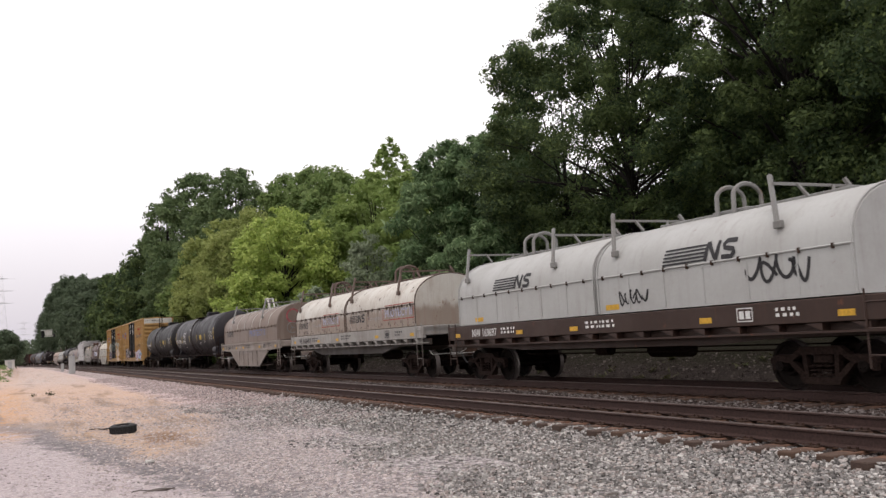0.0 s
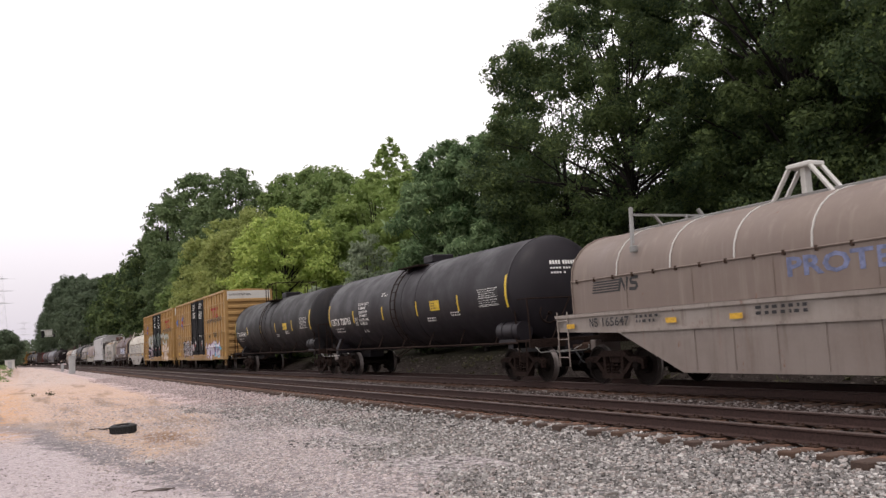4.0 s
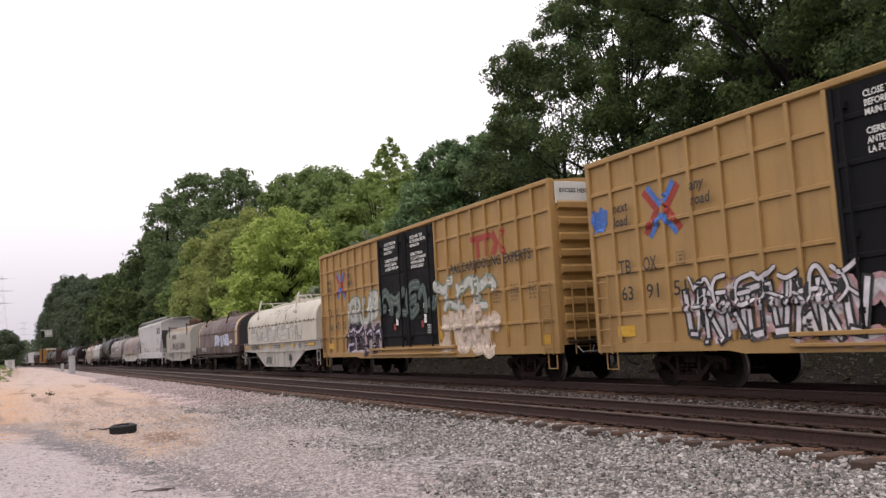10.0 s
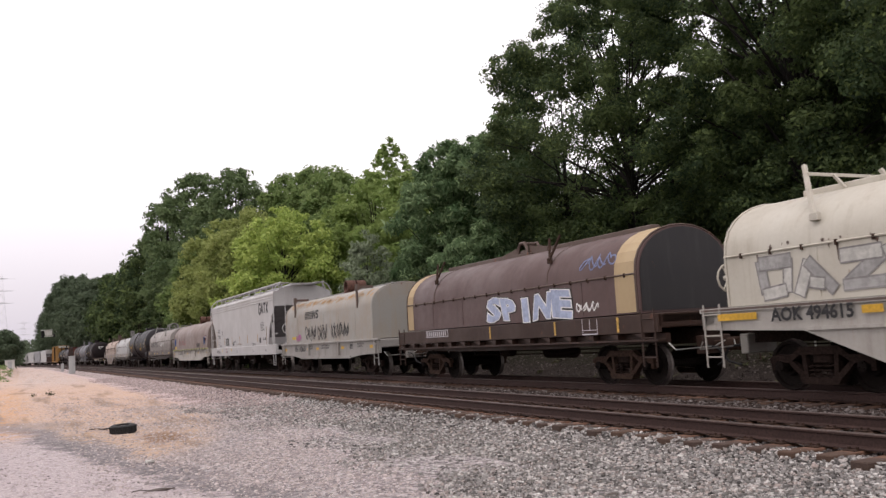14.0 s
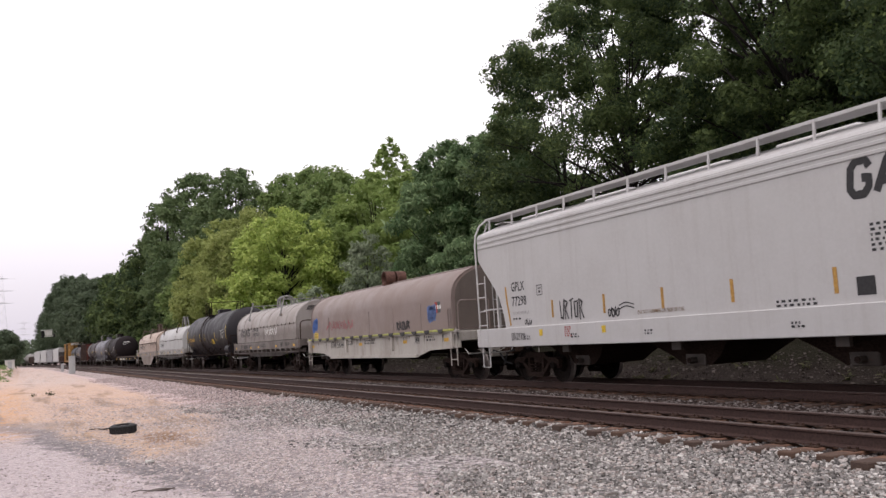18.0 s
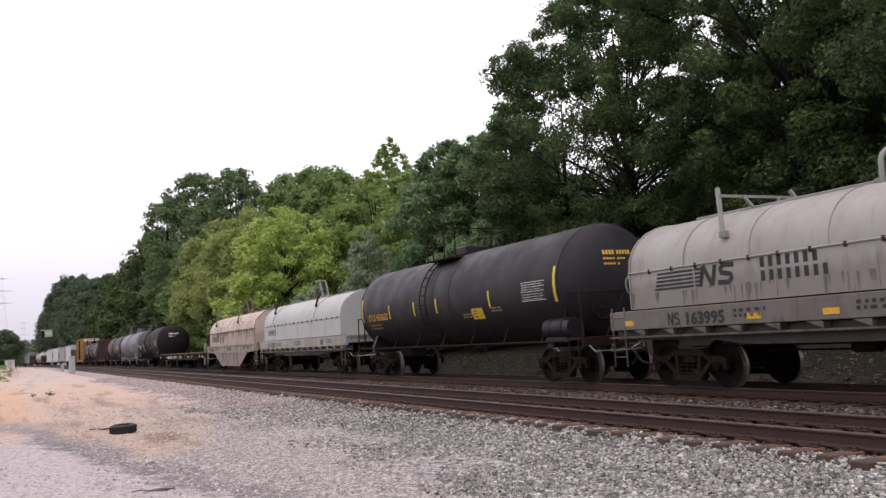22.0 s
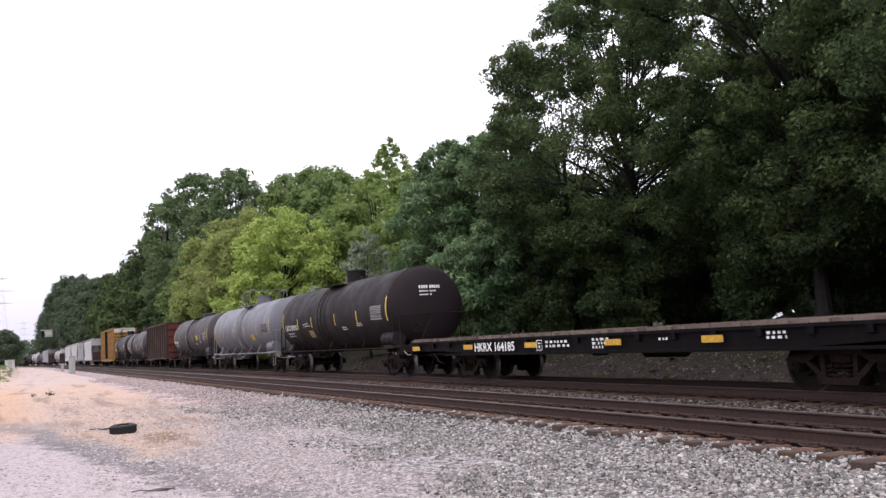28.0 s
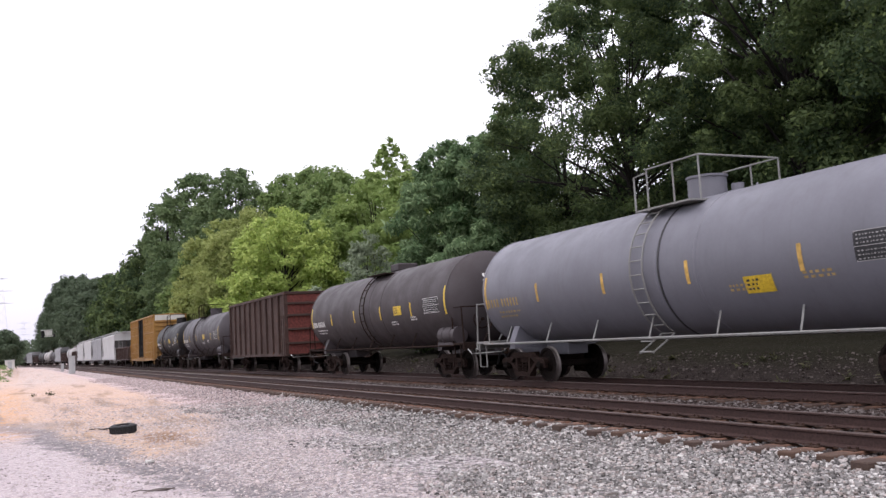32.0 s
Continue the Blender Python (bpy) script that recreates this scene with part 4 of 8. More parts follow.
    if cage:
        c = Shape()
        top = cz + radius + 0.72
        for q in (-1, 1):
            c.tube([(q * 1.12, yc + 0.9, cz + radius - 0.2), (q * 1.12, yc + 0.9, top - 0.1), (q * 1.12, yc + 0.5, top - 0.08)], 0.024, 6)
            c.tube([(q * 1.12, yc + 0.45, cz + radius - 0.2), (q * 1.12, yc + 0.45, top), (q * 1.12, yc - 1.2, top), (q * 1.12, yc - 1.2, cz + radius - 0.2)], 0.024, 6)
            c.tube([(q * 1.12, yc - 0.4, cz + radius - 0.2), (q * 1.12, yc - 0.4, top)], 0.022, 6)
        c.tube([(-1.12, yc - 1.2, top), (1.12, yc - 1.2, top)], 0.022, 6)
        part("safety_railing", c, rail, tank)
    # ladder that follows the shell
    l = Shape()
    arc = [(-(radius + 0.09) * math.cos(a), cz + (radius + 0.09) * math.sin(a)) for a in [radians(-58 + 11 * k) for k in range(12)]]
    for a in (yc + 0.25, yc + 0.68):
        l.tube([(-1.5, a, 0.75)] + [(x, a, z) for x, z in arc], 0.022, 5)
    for x, z in arc + [(-1.45, 1.0), (-1.5, 0.78)]:
        l.tube([(x, yc + 0.25, z), (x, yc + 0.68, z)], 0.017, 5)
    part("ladder", l, rail, tank)
    on = round_at(radius, cz)
    if stripe:
        stripes(car, on, [y1 + 0.02 - (y1 - y0 + 0.04) * k / 5 for k in ks], cz - 0.40, cz + 0.08, 0.10, stripe)
        stripes(car, on, [y0 + 0.1, y1 - 0.1], cz - 0.45, cz + 0.45, 0.11, stripe, 6)
    if texts:
        s = Shape()
        if digits:
            share = wide * len(sign) / (len(sign) + len(digits) + 0.6) if sign else 0.0
            gap = 0.4 * high if sign else 0.0
            if sign:
                forms(car, on, sign, y1 - start, cz - 0.42, high, share, marks, 0.17, 0.0, "reporting_mark")
            letters("car_number", digits, high, wide - share - gap, on, y1 - start - share - gap, cz - 0.42, marks, car, 0.012)
        else:
            bars(s, on, y1 - 0.2, cz - 0.42, 0.22, [0.55, 0.55, 0.5, 0.6, -0.2, 0.52, 0.52, 0.52, 0.52, 0.52, 0.52], 0.2)
        block_text(s, on, y1 - 0.7, cz - 0.60, 0.05, 2, 1.3, rng, 2.4)
        block_text(s, on, ring - 1.8, cz - 0.55, 0.045, 2, 0.8, rng, 1.8)
        block_text(s, on, ring - 3.6, cz - 0.45, 0.045, 2, 0.7, rng, 1.8)
        tagged(part("lettering", s, FADED_YELLOW if marks is YELLOW else marks, car), kind="stuff")
        e = Shape()
        for k in range(3):
            n = (9, 7, 5)[k]
            for j in range(n):
                a, z, hgt = -0.45 + j * 0.09 + (0.05 if j > 3 else 0.0), cz + 0.66 - k * 0.13, (0.11 if k == 0 else 0.05)
                e.add([(x, y0 - 0.62 * math.sqrt(max(0, 1 - (math.hypot(x, zz - cz) / radius) ** 2.3)) - 0.012, zz) for x, zz in ((a, z), (a + 0.065, z), (a + 0.065, z + hgt), (a, z + hgt))], [(0, 1, 2, 3)])
        tagged(part("end_lettering", e, marks, car), kind="stuff")
    if panel:
        s = patch(Shape(), on, y0 + 0.55, y0 + 1.75, cz - 0.36, cz + 0.14, 4)
        pn = part("data_panel", s, BLACK_MARK, car)
        m = Shape()
        rim = round_at(radius, cz, 0.010)
        for k in range(7):
            if k != 3:
                bars(m, rim, y0 + 1.69, cz - 0.33 + 0.065 * k, 0.024, [rng.uniform(0.8, 3.0) for _ in range(16)], 0.9)
        for z in (cz - 0.36, cz + 0.13, cz - 0.12):
            patch(m, rim, y0 + 0.56, y0 + 1.74, z, z + 0.012)
        for y in (y0 + 0.56, y0 + 1.73):
            patch(m, rim, y, y + 0.012, cz - 0.36, cz + 0.14)
        tagged(part("panel_lettering", m, GREY_MARK if stripe is not LEMON else WHITE_MARK, pn), kind="stuff")
        wy, wz = warn or (ring - 2.55, cz + 0.06 - low)
        wp = part("warning_panel", patch(Shape(), on, wy - 0.35, wy + 0.35, wz - 0.16, wz + 0.16, 3), warn_mat or LEMON, car)
        tagged(part("panel_lettering", block_text(Shape(), round_at(radius, cz, 0.010), wy + 0.28, wz + 0.06, 0.04, 3, 0.4, rng, 2.0), BLACK_MARK, wp), kind="stuff")
    return car, y0, y1, on


def box_car(label, u0, u1, trucks, body_mat, door_mat, roof_mat, seed, near=True):
    """High-cube box car with outside posts and double plug doors."""
    uc = (u0 + u1) / 2
    car = begin(label, "box car", uc)
    rng = random.Random(seed)
    y0, y1 = u0 - uc, u1 - uc
    zb, zt, hw = 0.98, 5.10, 1.50
    door = (y0 + 6.95, y1 - 6.95) if near else (-1.6, 1.6)
    s = Shape()
    s.box(-hw, hw, y0 + 0.12, y1 - 0.12, zb, zt - 0.02)
    s.box(-hw + 0.02, hw - 0.02, y0 + 0.02, y0 + 0.14, zb, zt)
    s.box(-hw + 0.02, hw - 0.02, y1 - 0.14, y1 - 0.02, zb, zt)
    part("body", s, body_mat, car)
    # side posts and rails, one mesh each
    for q in (-1, 1):
        for a, b in ((y0 + 0.02, door[0]), (door[1], y1 - 0.02)):
            n = max(4, int(round((b - a) / 0.86)))
            for k in range(n + 1):
                y = a + (b - a) * k / n
                wide = 0.10 if k in (0, n) else 0.05
                p = Shape().box(q * hw - 0.01 if q > 0 else q * hw - 0.075, q * hw + 0.075 if q > 0 else q * hw + 0.01, max(a, y - wide), min(b, y + wide), zb - 0.02, zt, 0.012)
                part("side_post", p, body_mat, car)
            for z in (1.62, 2.56, 3.50, 4.42):
                p = Shape().box(q * hw - 0.05, q * hw + 0.05, a + 0.1, b - 0.1, z - 0.045, z + 0.045, 0.012)
                part("side_rail", p, body_mat, car)
        sill = Shape()
        sill.prism([(y0, zb), (y1, zb), (y1, zb - 0.2), (y1 - 4.2, zb - 0.2), (y1 - 4.6, 0.72), (y0 + 4.6, 0.72), (y0 + 4.2, zb - 0.2), (y0, zb - 0.2)], "x", q * hw - 0.06, q * hw + 0.06)
        part("side_sill", sill, body_mat, car)
        top = Shape().box(q * hw - 0.09, q * hw + 0.09, y0, y1, zt - 0.03, zt + 0.10, 0.02)
        part("top_chord", top, body_mat, car)
        # plug doors
        half = (door[1] - door[0]) / 2
        for k in (0, 1):
            a = door[0] + k * half + 0.03
            b = a + half - 0.06
            d = Shape()
            d.box(q * hw - 0.05, q * hw + 0.05, a, b, zb + 0.16, zt - 0.06, 0.015)
            dr = part("plug_door", d, door_mat, car)
            for z in (1.5, 2.25, 3.0, 3.75, 4.5):
                part("door_rib", Shape().box(q * hw - 0.075, q * hw + 0.075, a + 0.06, b - 0.06, z - 0.05, z + 0.05, 0.015), door_mat, dr)
            for y in (a + 0.04, b - 0.04):
                part("door_edge", Shape().box(q * hw - 0.085, q * hw + 0.085, y - 0.05, y + 0.05, zb + 0.16, zt - 0.06, 0.012), door_mat, dr)
            r = Shape()
            for y in (a + half * 0.12, b - half * 0.12):
                r.tube([(q * (hw + 0.13), y, zb + 0.1), (q * (hw + 0.13), y, zt - 0.1)], 0.028, 6)
                for z in (zb + 0.4, 2.6, zt - 0.4):
                    r.box(q * hw, q * (hw + 0.14), y - 0.06, y + 0.06, z - 0.05, z + 0.05)
            r.box(q * hw, q * (hw + 0.15), (a + b) / 2 - 0.25, (a + b) / 2 + 0.25, 2.0, 2.12)
            part("lock_rod", r, door_mat, dr)
        t = Shape().box(q * hw, q * (hw + 0.15), door[0] - 1.2, door[1] + 1.2, zb + 0.02, zb + 0.10, 0.01)
        t.box(q * hw, q * (hw + 0.15), door[0] - 1.2, door[1] + 1.2, zb - 0.16, zb - 0.10, 0.01)
        part("door_track", t, body_mat, car)
    r = Shape()
    r.prism([(-hw - 0.05, zt + 0.05), (-hw * 0.5, zt + 0.13), (0, zt + 0.16), (hw * 0.5, zt + 0.13), (hw + 0.05, zt + 0.05), (hw, zt - 0.02), (-hw, zt - 0.02)], "y", y0 + 0.03, y1 - 0.03)
    n = 16
    for k in range(n):
        y = y0 + 0.6 + (y1 - y0 - 1.2) * k / (n - 1)
        r.prism([(-hw, zt + 0.08), (0, zt + 0.20), (hw, zt + 0.08), (hw, zt + 0.04), (-hw, zt + 0.04)], "y", y - 0.04, y + 0.04)
    part("roof", r, roof_mat, car)
    # corrugated ends
    for y, k in ((y0, -1), (y1, 1)):
        for j in range(9):
            z = zb + 0.25 + j * 0.41
            e = Shape()
            e.prism([(y, z - 0.13), (y + k * 0.09, z - 0.07), (y + k * 0.09, z + 0.07), (y, z + 0.13)], "x", -hw + 0.14, hw - 0.14)
            part("end_corrugation", e, body_mat, car)
        for q in (-1, 1):
            part("corner_post", Shape().box(q * hw - 0.08, q * hw + 0.08, min(y, y - k * 0.14), max(y, y - k * 0.14), zb - 0.1, zt, 0.02), body_mat, car)
        part("end_panel", Shape().box(-hw + 0.1, hw - 0.1, min(y - k * 0.02, y + k * 0.03), max(y - k * 0.02, y + k * 0.03), zt - 0.56, zt + 0.02, 0.01), WHITE_BAND, car, "white painted band across the end")
        ladder(car, -0.98, y + k * 0.16, 0.75, 2.55, 0.42, False, body_mat)
        ladder(car, -hw - 0.13, y - k * 0.42, 0.75, 2.55, 0.42, True, body_mat)
        ladder(car, hw + 0.13, y - k * 0.42, 0.75, 2.55, 0.42, True, body_mat)
        p = Shape().box(-1.3, 1.3, min(y, y + k * 0.45), max(y, y + k * 0.45), 1.02, 1.08, 0.01)
        part("crossover_platform", p, STEEL_DARK, car)
        c = Shape().box(-0.45, 0.45, min(y, y + k * 0.5), max(y, y + k * 0.5), 0.66, 1.06, 0.02)
        part("striker", c, STEEL_DARK, car)
        coupler(car, y + k * 0.3, k)
        for q in (-1, 1):
            step(car, q * 1.5, y - k * 0.45, 0.4, 0.85, body_mat)
    brake_wheel(car, 0.2, y0 - 0.3, 2.2, body_mat)
    part("brake_box", Shape().box(0.0, 0.5, y0 - 0.3, y0 - 0.06, 1.7, 2.0, 0.03), STEEL_RUST, car)
    under_gear(car, y0, y1, 1.0)
    for u in trucks:
        truck(car, u - uc)
    posts = []
    for a, b in ((y0 + 0.02, door[0]), (door[1], y1 - 0.02)):
        n = max(4, int(round((b - a) / 0.86)))
        posts += [(a + (b - a) * k / n, 0.115 if k in (0, n) else 0.065) for k in range(n + 1)]

    def skin(y, z):
        """The outside of the ribbed wall, as the paint lies on it."""
        if door[0] < y < door[1]:
            return -hw - 0.092
        if any(abs(y - p) < w for p, w in posts):
            return -hw - 0.079
        if any(abs(z - r) < 0.06 for r in (1.62, 2.56, 3.50, 4.42)) or z < zb + 0.02:
            return -hw - 0.062
        return -hw - 0.008
    RIBBED.append(skin)
    return car, y0, y1, door, skin, rng


def ribbon_part(car, wrap, pts, width, mat=None):
    s = Shape()
    ribbon(s, wrap, pts, width, 0.002)
    part("emblem", s, mat or RED_MARK, car)


def box_car_marks(car, y0, y1, door, side, rng, initials, digits):
    on_door = flat_at(-1.59)
    words("door_notice", "CLOSE THIS DOOR\nBEFORE CLOSING\nMAIN DOOR\n\nCIERRE ESTA PUERTA\nANTES DE CERRAR\nLA PUERTA PRINCIPAL", 0.15, on_door, door[1] - 0.72, 4.74, WHITE_MARK, car, 0.85)
    words("door_notice", "CLOSE AND LOCK\nBOTH DOORS BEFORE\nMOVING CAR\n\nCIERRE Y PONGA\nEL SEGURO EN AMBAS\nPUERTAS ANTES DE\nMOVER EL CARRO", 0.145, on_door, (door[0] + door[1]) / 2 - 0.62, 4.74, WHITE_MARK, car, 0.85)
    s = Shape()
    for y, z, h, n in ((door[1] - 0.9, 2.4, 0.05, 1), ((door[0] + door[1]) / 2 - 0.7, 2.5, 0.05, 2), (door[0] + 1.0, 2.45, 0.05, 2), (door[0] + 0.75, 1.75, 0.045, 4)):
        block_text(s, on_door, y, z, h, n, 0.45, rng, 1.8)
    for y in (door[1] - 1.62, (door[0] + door[1]) / 2 - 1.55):
        patch(s, on_door, y - 0.10, y + 0.10, 1.86, 2.14)
    tagged(part("door_lettering", s, WHITE_MARK, car), kind="stuff")
    part("door_decal", patch(Shape(), on_door, door[1] - 1.50, door[1] - 1.30, 1.70, 1.92), RED_MARK, car)
    part("door_decal", patch(Shape(), on_door, (door[0] + door[1]) / 2 - 1.43, (door[0] + door[1]) / 2 - 1.23, 1.72, 1.94), RED_MARK, car)
    # front panel: red emblem over a slogan
    a = door[0] - 2.58
    ribbon_part(car, side, [(a + 0.02, 4.16), (a - 1.10, 4.16)], 0.17)
    for q in (0.30, 0.84):
        ribbon_part(car, side, [(a - q, 4.10), (a - q, 3.58)], 0.20)
    for q, w in ((0.0, 0.17), (0.16, 0.05)):
        ribbon_part(car, side, [(a - 1.22 + q, 4.24), (a - 1.44 + q, 3.91), (a - 1.22 + q, 3.58)], w)
    ribbon_part(car, side, [(a - 1.86, 4.24), (a - 1.60, 3.91), (a - 1.86, 3.58)], 0.17)
    words("slogan", "RAILCARPOOLING EXPERTS", 0.40, flat_at(-1.594), door[0] - 1.15, 3.27, BLACK_MARK, car, 0.95, "", 0.012)
    me = words("end_notice", "EXCESS HEIGHT CAR", 0.15, lambda y, z: 0.0, 0, 0, BLACK_MARK, car, 1.0).data
    for v in me.vertices:
        yy, zz = v.co.y, v.co.z
        v.co = (-1.28 - yy, y0 - 0.036, 4.84 + zz)
    # rear panel: crossed red and blue emblem between two short words
    yc, zc = y1 - 2.55, 3.74
    for q in (-1, 1):
        ribbon_part(car, side, [(yc + q * 0.56, zc + 0.46), (yc + q * 0.15, zc + 0.02), (yc + q * 0.56, zc - 0.46)], 0.15)
        ribbon_part(car, side, [(yc - 0.42, zc + q * 0.54), (yc, zc + q * 0.07), (yc + 0.42, zc + q * 0.54)], 0.13, BLUE_MARK)
    words("slogan", "next\nload", 0.31, flat_at(-1.594), y1 - 0.98, 3.88, BLACK_MARK, car, 0.95, "", 0.02, 0.15)
    words("slogan", "any\nroad", 0.31, flat_at(-1.594), y1 - 3.52, 3.98, BLACK_MARK, car, 0.95, "", 0.02, 0.15)
    for k, pair in enumerate(initials):
        letters("reporting_mark", pair, 0.30, 0.44, flat_at(-1.594), y1 - 1.05 - 0.86 * k, 2.50, BLACK_MARK, car, 0.008)
    for k, pair in enumerate(digits):
        letters("car_number", pair, 0.30, 0.42, flat_at(-1.594), y1 - 1.08 - 0.86 * k, 1.92, BLACK_MARK, car, 0.008)
    notice_frame(car, flat_at(-1.574), y1 - 2.95, 2.54, 0.26, BROWN_MARK)
    s = Shape()
    plate = flat_at(-1.579)
    for q in (3.75, 4.75, 5.7):
        block_text(s, plate, door[0] - q, 2.62, 0.05, 5, 0.55, rng, 2.0)
    tagged(part("lettering", s, BROWN_MARK, car), kind="stuff")
    for y, z in ((y0 + 0.75, 1.02), (y1 - 1.1, 1.12)):
        part("warning_panel", patch(Shape(), side, y - 0.26, y + 0.26, z, z + 0.24), YELLOW, car)


OCHRE = plain("faded_ochre_sheet", (0.36, 0.20, 0.05), 0.6, 0, 18, 0.3, 0.1)


def hopper_car(label, u0, u1, trucks, mat, seed, near=True, bays=3):
    """Covered hopper with sloped ends, roof walk and white side sill."""
    uc = (u0 + u1) / 2
    car = begin(label, "covered hopper", uc)
    rng = random.Random(seed)
    y0, y1 = u0 - uc, u1 - uc
    hw, zt = 1.55, 4.18
    s = Shape()
    # the ends slope in and then turn down to the sill
    slope = ((0.22, 3.50), (0.50, 3.20), (0.84, 2.88), (1.12, 2.60), (1.35, 2.30), (1.52, 1.90), (1.62, 1.46))
    s.prism([(y1 - a, z) for a, z in slope] + [(y0 + a, z) for a, z in reversed(slope)] + [(y0 + 0.22, zt), (y1 - 0.22, zt)], "x", -hw, hw)
    part("body", s, mat, car)
    r = Shape()
    r.prism([(-hw, zt - 0.02), (-hw + 0.05, zt + 0.06), (-0.8, zt + 0.34), (0, zt + 0.40), (0.8, zt + 0.34), (hw - 0.05, zt + 0.06), (hw, zt - 0.02)], "y", y0 + 0.25, y1 - 0.25)
    part("roof", r, mat, car)
    for q in (-1, 1):
        b = Shape()
        for z in (zt - 0.06, zt - 0.20, zt - 0.34):
            b.box(q * hw - 0.02, q * hw + 0.025, y0 + 0.25, y1 - 0.25, z - 0.035, z + 0.035, 0.01)
        part("side_bead", b, mat, car)
        p = Shape().box(q * 1.53 - 0.08, q * 1.53 + 0.08, y0, y1, 0.98, 1.50, 0.015)
        part("side_sill", p, mat, car)
    # roof walk and hatches
    for q in (-1, 1):
        w = Shape()
        w.box(q * 0.95 - 0.22, q * 0.95 + 0.22, y0 + 0.1, y1 - 0.1, zt + 0.49, zt + 0.52)
        w.box(q * 1.17 - 0.02, q * 1.17 + 0.02, y0 + 0.1, y1 - 0.1, zt + 0.50, zt + 0.56)
        part("roof_walk", w, mat, car)
    for y in (y0 + 0.15, y1 - 0.15):
        part("end_walk", Shape().box(-0.72, 0.72, y - 0.25, y + 0.25, zt + 0.42, zt + 0.46), mat, car)
    n = 13
    for k in range(n):
        y = y0 + 0.4 + (y1 - y0 - 0.8) * k / (n - 1)
        for q in (-1, 1):
            part("walk_bracket", Shape().tube([(q * 1.18, y, zt + 0.54), (q * 1.22, y, zt + 0.10)], 0.03, 4), mat, car)
    for k in range(5):
        y = y0 + 1.8 + (y1 - y0 - 3.6) * k / 4
        part("roof_hatch", Shape().box(-0.4, 0.4, y - 0.95, y + 0.95, zt + 0.38, zt + 0.50, 0.04), mat, car)
    # ends
    for y, k in ((y0, -1), (y1, 1)):
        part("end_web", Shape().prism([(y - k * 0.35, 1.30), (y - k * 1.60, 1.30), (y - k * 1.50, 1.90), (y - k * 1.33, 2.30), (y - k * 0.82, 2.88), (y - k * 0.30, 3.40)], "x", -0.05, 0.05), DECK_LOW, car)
        # thin darker panel laid over the slope for its dirt and shade
        part("slope_sheet", Shape().prism([(y - k * a, z) for a, z in slope[:-1]] + [(y - k * (a - 0.03), z - 0.02) for a, z in reversed(slope[:-1])], "x", -1.50, 1.50), HOPPER_SLOPE_SHADE, car)
        for q in (-1, 1):
            e = Shape()
            e.box(q * 1.42 - 0.04, q * 1.42 + 0.04, min(y - k * 1.0, y - k * 1.08), max(y - k * 1.0, y - k * 1.08), 1.2, 2.66)
            e.tube([(q * 1.42, y - k * 0.18, 2.05), (q * 1.42, y - k * 1.45, 2.05)], 0.022, 5)
            e.tube([(q * 1.60, y - k * 0.20, 1.3), (q * 1.60, y - k * 0.17, zt - 0.25), (q * 1.56, y - k * 0.15, zt + 0.05), (q * 1.40, y - k * 0.14, zt + 0.35), (q * 1.18, y - k * 0.14, zt + 0.50)], 0.028, 6)
            e.tube([(q * 1.3, y - k * 0.15, zt + 0.02), (q * 1.1, y - k * 0.1, zt + 0.44)], 0.03, 5)
            part("end_frame", e, mat, car)
        part("end_sill", Shape().box(-1.5, 1.5, min(y, y - k * 2.2), max(y, y - k * 2.2), 1.0, 1.2, 0.02), mat, car)
        ladder(car, -1.6, y - k * 0.42, 1.0, 3.02, 0.44, True, mat)
        ladder(car, -0.8, y - k * 0.02, 1.0, zt + 0.35, 0.44, False, mat)
        for q in (-1, 1):
            step(car, q * 1.56, y - k * 0.42, 0.42, 1.0, mat)
        coupler(car, y, k)
    for k in range(bays):
        y = y0 + 4.1 + (y1 - y0 - 8.2) * k / max(1, bays - 1)
        b = Shape()
        w2 = (y1 - y0 - 5.2) / bays / 2
        b.loft([[(-1.35, y - w2, 1.4), (1.35, y - w2, 1.4), (1.35, y + w2, 1.4), (-1.35, y + w2, 1.4)],
                [(-0.8, y - 0.75, 0.66), (0.8, y - 0.75, 0.66), (0.8, y + 0.75, 0.66), (-0.8, y + 0.75, 0.66)],
                [(-0.75, y - 0.42, 0.46), (0.75, y - 0.42, 0.46), (0.75, y + 0.42, 0.46), (-0.75, y + 0.42, 0.46)]])
        b.tube([(-1.0, y, 0.56), (1.0, y, 0.56)], 0.06, 8)
        part("discharge_bay", b, STEEL_DARK if near else mat, car)
        if near:
            g = Shape().box(-0.82, -0.72, y - 0.30, y + 0.30, 0.44, 0.74, 0.02)
            g.cyl((-0.98, y, 0.56), (-0.80, y, 0.56), 0.07, 10)
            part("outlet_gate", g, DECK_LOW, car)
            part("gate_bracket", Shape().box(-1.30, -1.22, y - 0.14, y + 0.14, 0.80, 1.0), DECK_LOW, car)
    part("brake_cylinder", Shape().cyl((-0.5, y0 + 1.0, 1.45), (-0.5, y0 + 1.6, 1.45), 0.2, 14), mat, car)
    brake_wheel(car, -0.9, y0 + 0.1, 2.3, mat)
    for u in trucks:
        truck(car, u - uc, turning=near)
    if near:
        on, low = flat_at(-hw - 0.004), flat_at(-1.618)
        forms(car, on, ("ring", "wedge", "hammer", "cross"), y0 + 3.52, 3.22, 0.54, 2.06, BLACK_MARK, 0.26, 0.12)
        letters("reporting_mark", "GPLX", 0.25, 0.70, on, y1 - 2.02, 2.47, BLACK_MARK, car, 0.015)
        letters("car_number", "77298", 0.25, 0.76, on, y1 - 2.02, 2.08, BLACK_MARK, car, 0.015)
        notice_frame(car, on, y1 - 3.32, 2.28, 0.27, BLACK_MARK)
        s = Shape()
